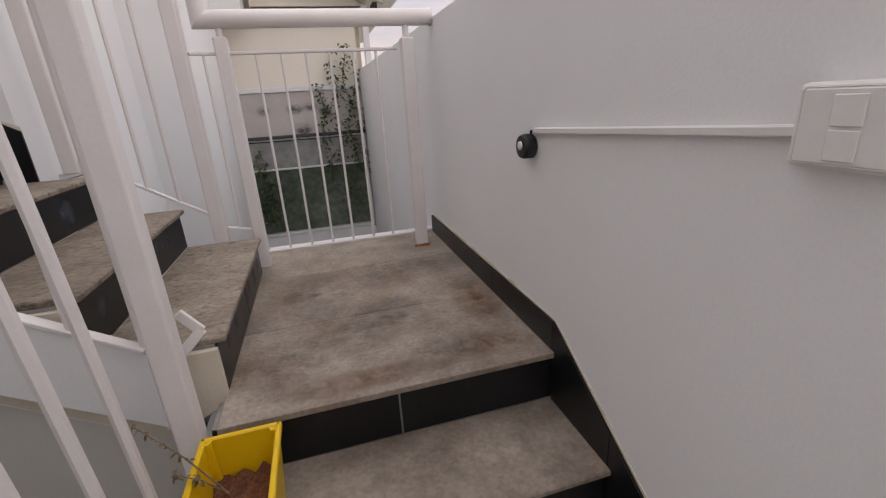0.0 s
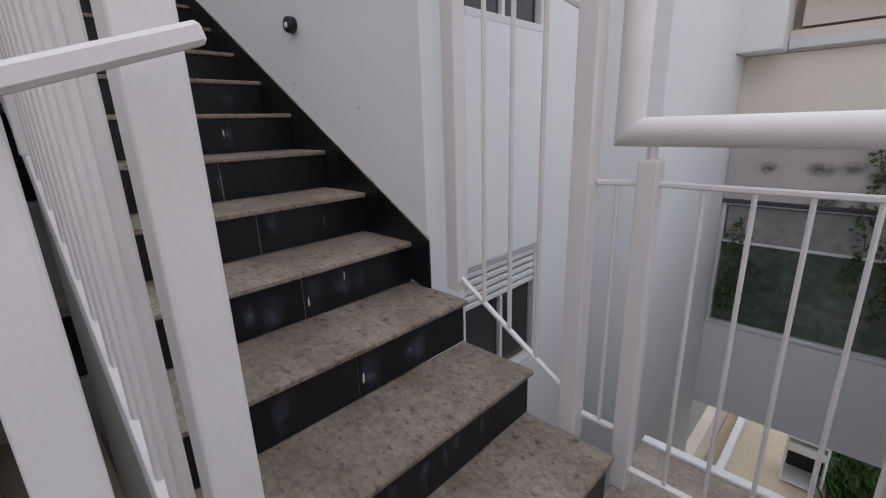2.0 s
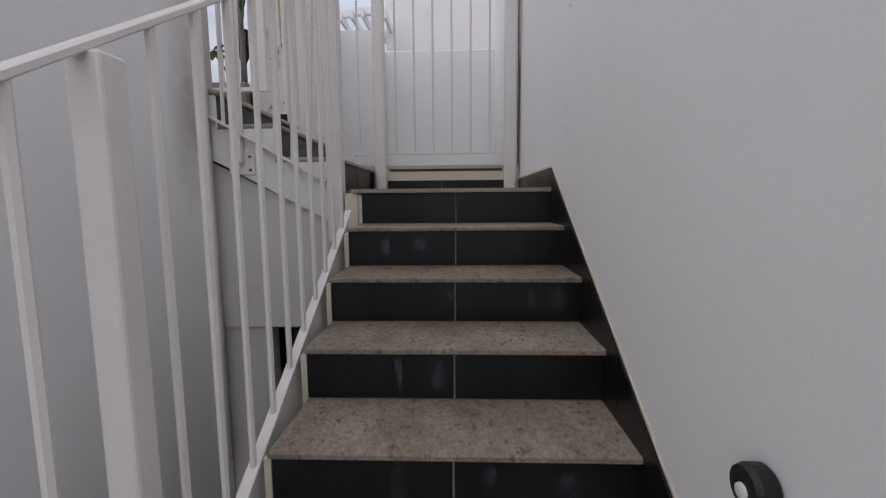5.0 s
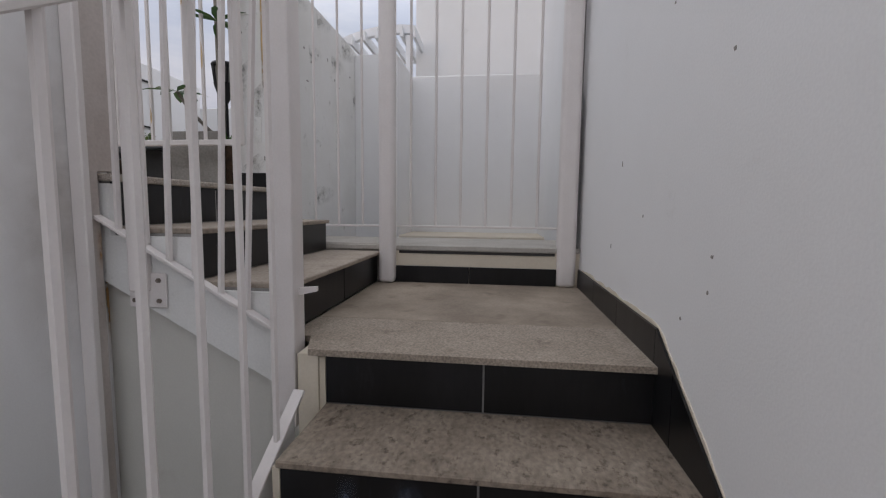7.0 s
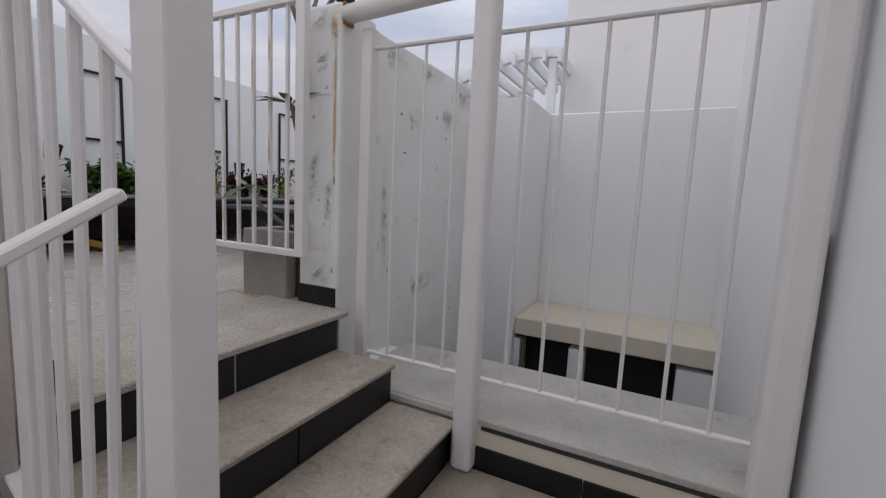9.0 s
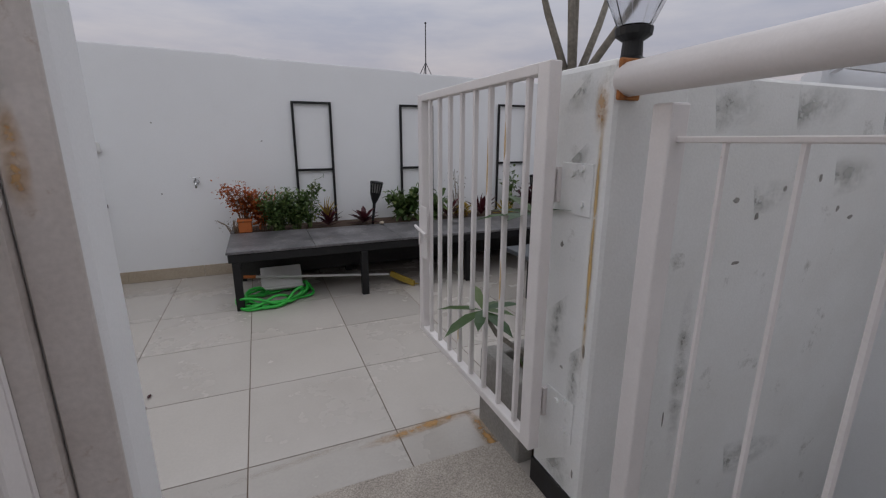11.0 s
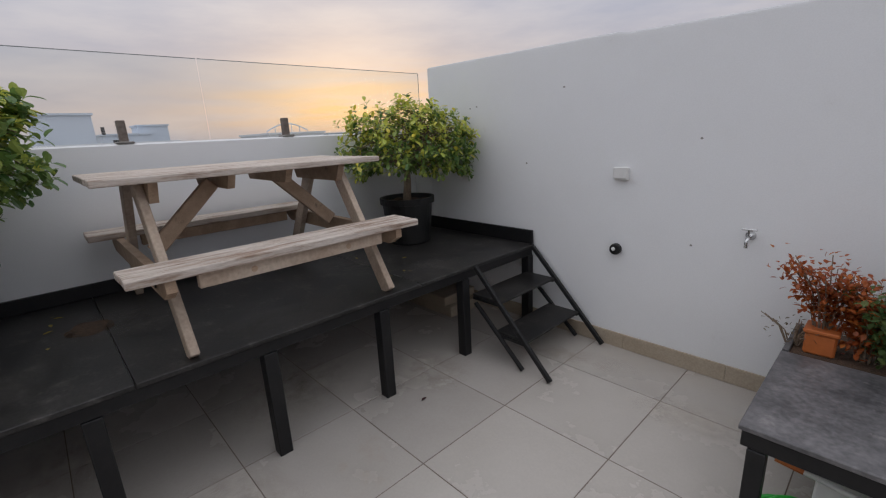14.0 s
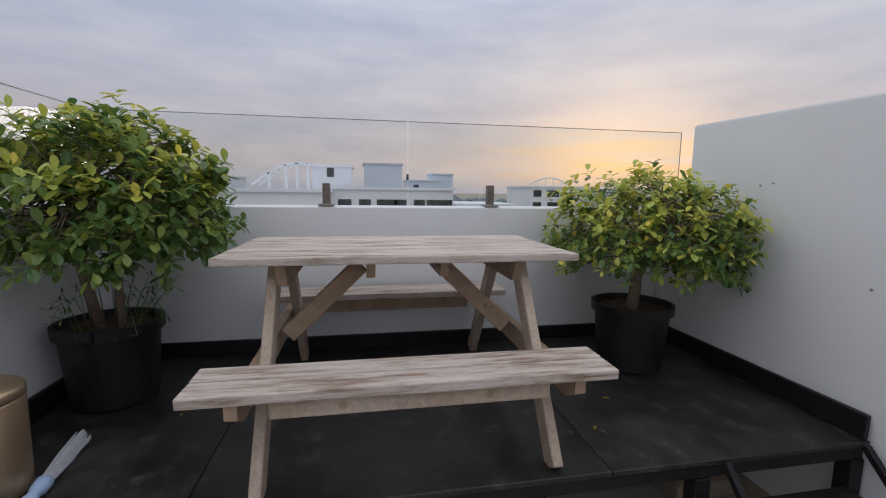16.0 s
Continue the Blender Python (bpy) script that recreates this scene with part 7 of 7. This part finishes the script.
for k in range(20):
    if k < 12:
        px, py, pz = rng.uniform(-1.9, -0.75), rng.choice((rng.uniform(-2.1, -1.5), rng.uniform(-0.1, 0.1))), DECK + 0.004
    else:
        px, py, pz = rng.uniform(-3.3, -2.05), rng.uniform(-2.6, 0.1), TOP + 0.006
    bm = bmesh.new()
    a = rng.uniform(0, 6.28)
    leaf(bm, (px, py, pz), (math.cos(a), math.sin(a), 0.02), rng.uniform(0.025, 0.05), 0.018, 0.02, 0.15)
    solid("fallen_leaf", bm, M_YELLOWLEAF if k < 7 else M_STRAW if k < 12 else M_MAROON, "small dry fallen leaf on the floor", "leaf", group="fallen leaves")

# stubs on the parapets
for x, y in ((X_PAR + 0.045, -0.552), (X_PAR + 0.045, -1.570)):
    s = thing("parapet_stub", "weathered post stub standing on the parapet", "post stub", Matrix.Translation((x, y, PARAPET)), group="post stubs")
    part("stub", bx(-0.025, 0.025, -0.022, 0.022, 0.0, 0.135, bevel=0.004), M_STUB, s)
    part("base", bx(-0.05, 0.04, -0.045, 0.045, 0.0, 0.012, bevel=0.003), M_GREYSTONE, s)
s = thing("parapet_stub", "dark post stub with loose wire on the wall's top", "post stub", Matrix.Translation((-1.87, 0.665, PARAPET)), group="post stubs")
part("stub", bx(-0.03, 0.03, -0.03, 0.03, 0.0, 0.17, bevel=0.004), M_BLACK, s)
# frameless glass balustrade on the low parapets, held by the stubs
GLASS_TOP = 4.692
bal = thing("glass_balustrade", "frameless clear glass balustrade panels standing on the white parapet", "balustrade", kind="structure")
for q in ((-0.525, -0.515, -2.95, -1.050), (-0.525, -0.515, -1.040, 0.690), (-1.74, -0.530, 0.700, 0.710), (-3.45, -1.75, 0.700, 0.710)):
    ob = part("glass_pane", bx(q[0], q[1], q[2], q[3], PARAPET - 0.004, GLASS_TOP), M_PANE, bal)
    ob.visible_shadow = False
    along_y = q[3] - q[2] > 0.1
    ex, ey = (0.0, 0.0005) if along_y else (0.0005, 0.0)
    part("polished_edge", bx(q[0] + ex, q[1] - ex, q[2] + ey, q[3] - ey, GLASS_TOP + 0.0005, GLASS_TOP + 0.0035), M_PANEEDGE, bal, "grey polished glass edge")
part("polished_edge", bx(-0.5225, -0.5175, -2.954, -2.951, PARAPET, GLASS_TOP), M_PANEEDGE, bal, "grey polished glass edge")

# ---------------------------------------------------------------- distance
def building(label, x, y0, y1, z1, depth, mat, windows=(), z0=-4.0):
    """A far block whose west face looks at the terrace; windows: (y, z, w, h)."""
    b = thing("far_building", label, "building", group="far buildings")
    part("wall", bx(x, x + depth, min(y0, y1), max(y0, y1), z0, z1), mat, b)
    part("roof", bx(x - 0.15, x + depth + 0.15, min(y0, y1) - 0.15, max(y0, y1) + 0.15, z1, z1 + 0.18), mat, b)
    for (yy, zz, w, h) in windows:
        part("window", bx(x - 0.03, x, yy - w / 2, yy + w / 2, zz, zz + h), M_DARKGLASS, b)
        part("window_frame", bx(x - 0.06, x - 0.031, yy - w / 2 - 0.05, yy + w / 2 + 0.05, zz - 0.08, zz), mat, b)
    return b


EYE = (-3.26, -0.78, 4.30)


def far(dy, d):
    return EYE[1] + d * dy


def alt(dz, d):
    return EYE[2] + d * (dz + 0.020)


building("low white house with a flat roof terrace", 22, far(0.42, 25), far(0.085, 25), alt(-0.028, 25), 14, M_FARWHITE)
building("plain block carrying the antenna", -17.0, -28.0, -21.0, 3.85, 7, M_FARWHITE)
building("white house with a row of small windows", 27, far(0.085, 30), far(-0.21, 30), alt(-0.020, 30), 8, M_FARWHITE,
         [(far(d, 30), alt(-0.062, 30), w, 0.6) for d, w in ((0.04, 0.9), (-0.005, 0.8), (-0.055, 1.4), (-0.085, 0.9), (-0.13, 0.8), (-0.165, 1.1), (-0.195, 0.8))])
building("small white rooftop room", 36, far(0.106, 40), far(0.023, 40), alt(0.028, 40), 4, M_FARWHITE, [(far(0.068, 40), alt(0.006, 40), 0.6, 0.8)])
building("rooftop water tank block tinted blue-grey for haze", 48, far(-0.004, 52), far(-0.088, 52), alt(0.036, 52), 6, M_FARGREY, [(far(-0.10, 52), alt(0.002, 52), 0.3, 0.7)])
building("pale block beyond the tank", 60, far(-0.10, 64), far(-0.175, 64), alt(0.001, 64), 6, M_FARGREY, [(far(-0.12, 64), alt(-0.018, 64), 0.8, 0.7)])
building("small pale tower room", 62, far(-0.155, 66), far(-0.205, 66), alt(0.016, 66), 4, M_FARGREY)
building("white apartment block with dark windows", 40, far(-0.396, 44), far(-0.53, 44), alt(-0.010, 44), 8, M_FARWHITE,
         [(far(-0.41, 44), alt(-0.032, 44), 0.9, 0.7), (far(-0.45, 44), alt(-0.032, 44), 1.4, 0.7), (far(-0.41, 44), alt(-0.058, 44), 0.9, 0.6), (far(-0.45, 44), alt(-0.058, 44), 1.2, 0.6)])
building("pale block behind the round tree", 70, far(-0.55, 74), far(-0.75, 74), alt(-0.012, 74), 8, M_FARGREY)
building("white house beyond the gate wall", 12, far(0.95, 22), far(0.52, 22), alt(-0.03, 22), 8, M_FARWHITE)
building("low pale block with haze tinted into its walls", 55, far(0.55, 58), far(0.28, 58), alt(0.004, 58), 8, M_FARGREY, [(far(0.40, 58), alt(-0.02, 58), 1.0, 0.8)])
building("low white sheds beyond the parapet", 30, far(-0.22, 33), far(-0.36, 33), alt(-0.055, 33), 6, M_FARWHITE)

can = thing("roof_canopy", "arched white roof canopy on thin posts, far off", "canopy")
pts = [(32.0, far(0.235 - 0.117 * k / 10, 35), alt(-0.012 + 0.048 * math.sin(math.pi * 0.5 * k / 8 if k < 8 else math.pi * 0.5), 35)) for k in range(11)]
for dx in (0, 2.5):
    bm = bmesh.new()
    for a, b in zip(pts, pts[1:]):
        beam(bm, (a[0] + dx, a[1], a[2]), (b[0] + dx, b[1], b[2]), 0.1, 0.16)
    part("arch", bm, M_FARWHITE, can)
for k in range(1, 11):
    part("slat", bx(pts[k][0], pts[k][0] + 2.5, pts[k][1] - 0.12, pts[k][1] + 0.12, pts[k][2] - 0.10, pts[k][2] - 0.02), M_FARWHITE, can)
for k in (3, 6, 8, 10):
    part("post", bx(31.95, 32.1, pts[k][1] - 0.1, pts[k][1] + 0.1, alt(-0.03, 35), pts[k][2]), M_FARWHITE, can)
hoop = thing("roof_railing", "arched railing on a far roof", "railing")
bm = bmesh.new()
ap = [(41.0, far(-0.40 - 0.10 * k / 10, 44), alt(-0.008 + 0.022 * math.sin(math.pi * (k + 1) / 12), 44)) for k in range(11)]
tube(bm, ap, 0.06, 5)
for a in ap[::2]:
    tube(bm, [(a[0], a[1], alt(-0.010, 44)), a], 0.04, 4)
part("arch", bm, M_FARGREY, hoop)

# antenna beyond the long wall
ant = thing("antenna", "thin guyed antenna mast beyond the wall", "antenna", Matrix.Translation((-13.2, -23.2, 4.0)))
bm = bmesh.new()
tube(bm, [(0, 0, 0), (0, 0, 6.2)], 0.04, 6, r_end=0.03)
part("mast", bm, M_CABLE, ant)
for e in ((-0.7, 0, 2.9), (0.7, 0, 2.9), (0, -0.7, 2.9)):
    bm = bmesh.new()
    tube(bm, [(0, 0, 4.2), e], 0.022, 4)
    part("guy", bm, M_CABLE, ant)
bm = bmesh.new()
bmesh.ops.create_icosphere(bm, subdivisions=1, radius=0.07)
bmesh.ops.translate(bm, verts=bm.verts, vec=(0, 0, 6.25))
part("tip", bm, M_CABLE, ant)

# wooded skyline, its haze put in as a blue-grey tint
rng = random.Random(91)
bm = bmesh.new()
for k in range(420):
    a = math.radians(rng.uniform(-75, 60))
    d = rng.uniform(150, 230)
    r0 = rng.uniform(1.5, 3.5)
    m = Matrix.Translation((d * math.cos(a), d * math.sin(a), rng.uniform(-4, 0.5))) @ Matrix.Diagonal((r0 * 1.5, r0 * 1.5, r0, 1))
    bmesh.ops.create_icosphere(bm, subdivisions=1, radius=1, matrix=m)
for v in bm.verts:
    v.co += Vector((rng.gauss(0, 0.3), rng.gauss(0, 0.3), rng.gauss(0, 0.25)))
solid("far_woods", bm, M_FARTREE, "line of trees on the horizon, tinted blue-grey for haze", "trees", kind="stuff")

# ---------------------------------------------------------------- terrace tiles
floor = thing("floor", "large pale porcelain floor tiles with thin brown joints", "floor", kind="structure")
part("bed", bx(-8.99, X_PAR - 0.005, Y_WALL + 0.001, Y_GATE0 - 0.001, TOP - 0.013, TOP - 0.0025), M_FLOORGROUT, floor)
x0 = -2.506 + 0.6 * 3
cols = [x0 - 0.6 * k for k in range(12)]
rows_y = [-0.53 + 0.6 * k for k in range(-4, 2)]
tile = mesh_of(bx(0.0022, 0.5978, 0.0022, 0.5978, -0.0024, 0.0, bevel=0.0008), "tile", M_PORCELAIN)
for cx in cols:
    for cy in rows_y:
        y0, y1 = cy, cy + 0.6
        if cy + 0.6 <= Y_WALL + 0.1 or cy >= Y_GATE0 - 0.05:
            continue
        if y0 >= Y_WALL and y1 <= Y_GATE0:
            put_piece("tile", tile, floor, Matrix.Translation((cx, cy, TOP)))
        else:
            part("tile", bx(cx + 0.0022, cx + 0.5978, max(y0, Y_WALL + 0.002) + 0.0022, min(y1, Y_GATE0 - 0.002) - 0.0022, TOP - 0.0024, TOP, bevel=0.0008), M_PORCELAIN, floor)
for cx in cols:
    part("tile", bx(cx + 0.0022, cx + 0.5978, Y_WALL + 0.002, -2.93 - 0.0022, TOP - 0.0024, TOP), M_PORCELAIN, floor) if Y_WALL + 0.01 < -2.93 else None
film("rust_stain", "orange rust stain at the planting bed's corner", (-4.66, 0.26, TOP + 0.0015), (0.035, 0, 0), (0, 0.24, 0), S_RUST)
film("rust_stain", "faint rust trail along the tile joint", (-4.42, 0.10, TOP + 0.0018), (0.32, 0.03, 0), (-0.004, 0.035, 0), S_RUST)
film("rust_stain", "faint rust trail along the tile joint", (-3.95, 0.10, TOP + 0.0018), (0.42, 0.03, 0), (-0.004, 0.025, 0), S_DIRT)
for x, y, w, h in ((-2.5, -2.45, 0.5, 0.12), (-3.3, -2.3, 0.35, 0.15), (-2.2, -0.4, 0.4, 0.3), (-1.9, -1.7, 0.3, 0.3), (-1.4, -1.0, 0.4, 0.5), (-1.2, 0.1, 0.4, 0.3)):
    film("floor_stain", "faint brown water mark on the terrace tiles", (x, y, TOP + 0.0012), (w, 0.05, 0), (-0.05, h, 0), S_DIRT)
for x, y, w, h in ((-1.75, -1.9, 0.20, 0.30), (-1.8, -0.9, 0.16, 0.45), (-1.2, -0.3, 0.30, 0.25), (-1.6, 0.2, 0.25, 0.25), (-1.3, -1.6, 0.35, 0.25), (-0.9, -1.1, 0.2, 0.4)):
    film("dust_film", "pale dust on the black deck boards", (x, y, DECK + 0.0025), (w, 0.0, 0), (0.0, h, 0), S_DUST)
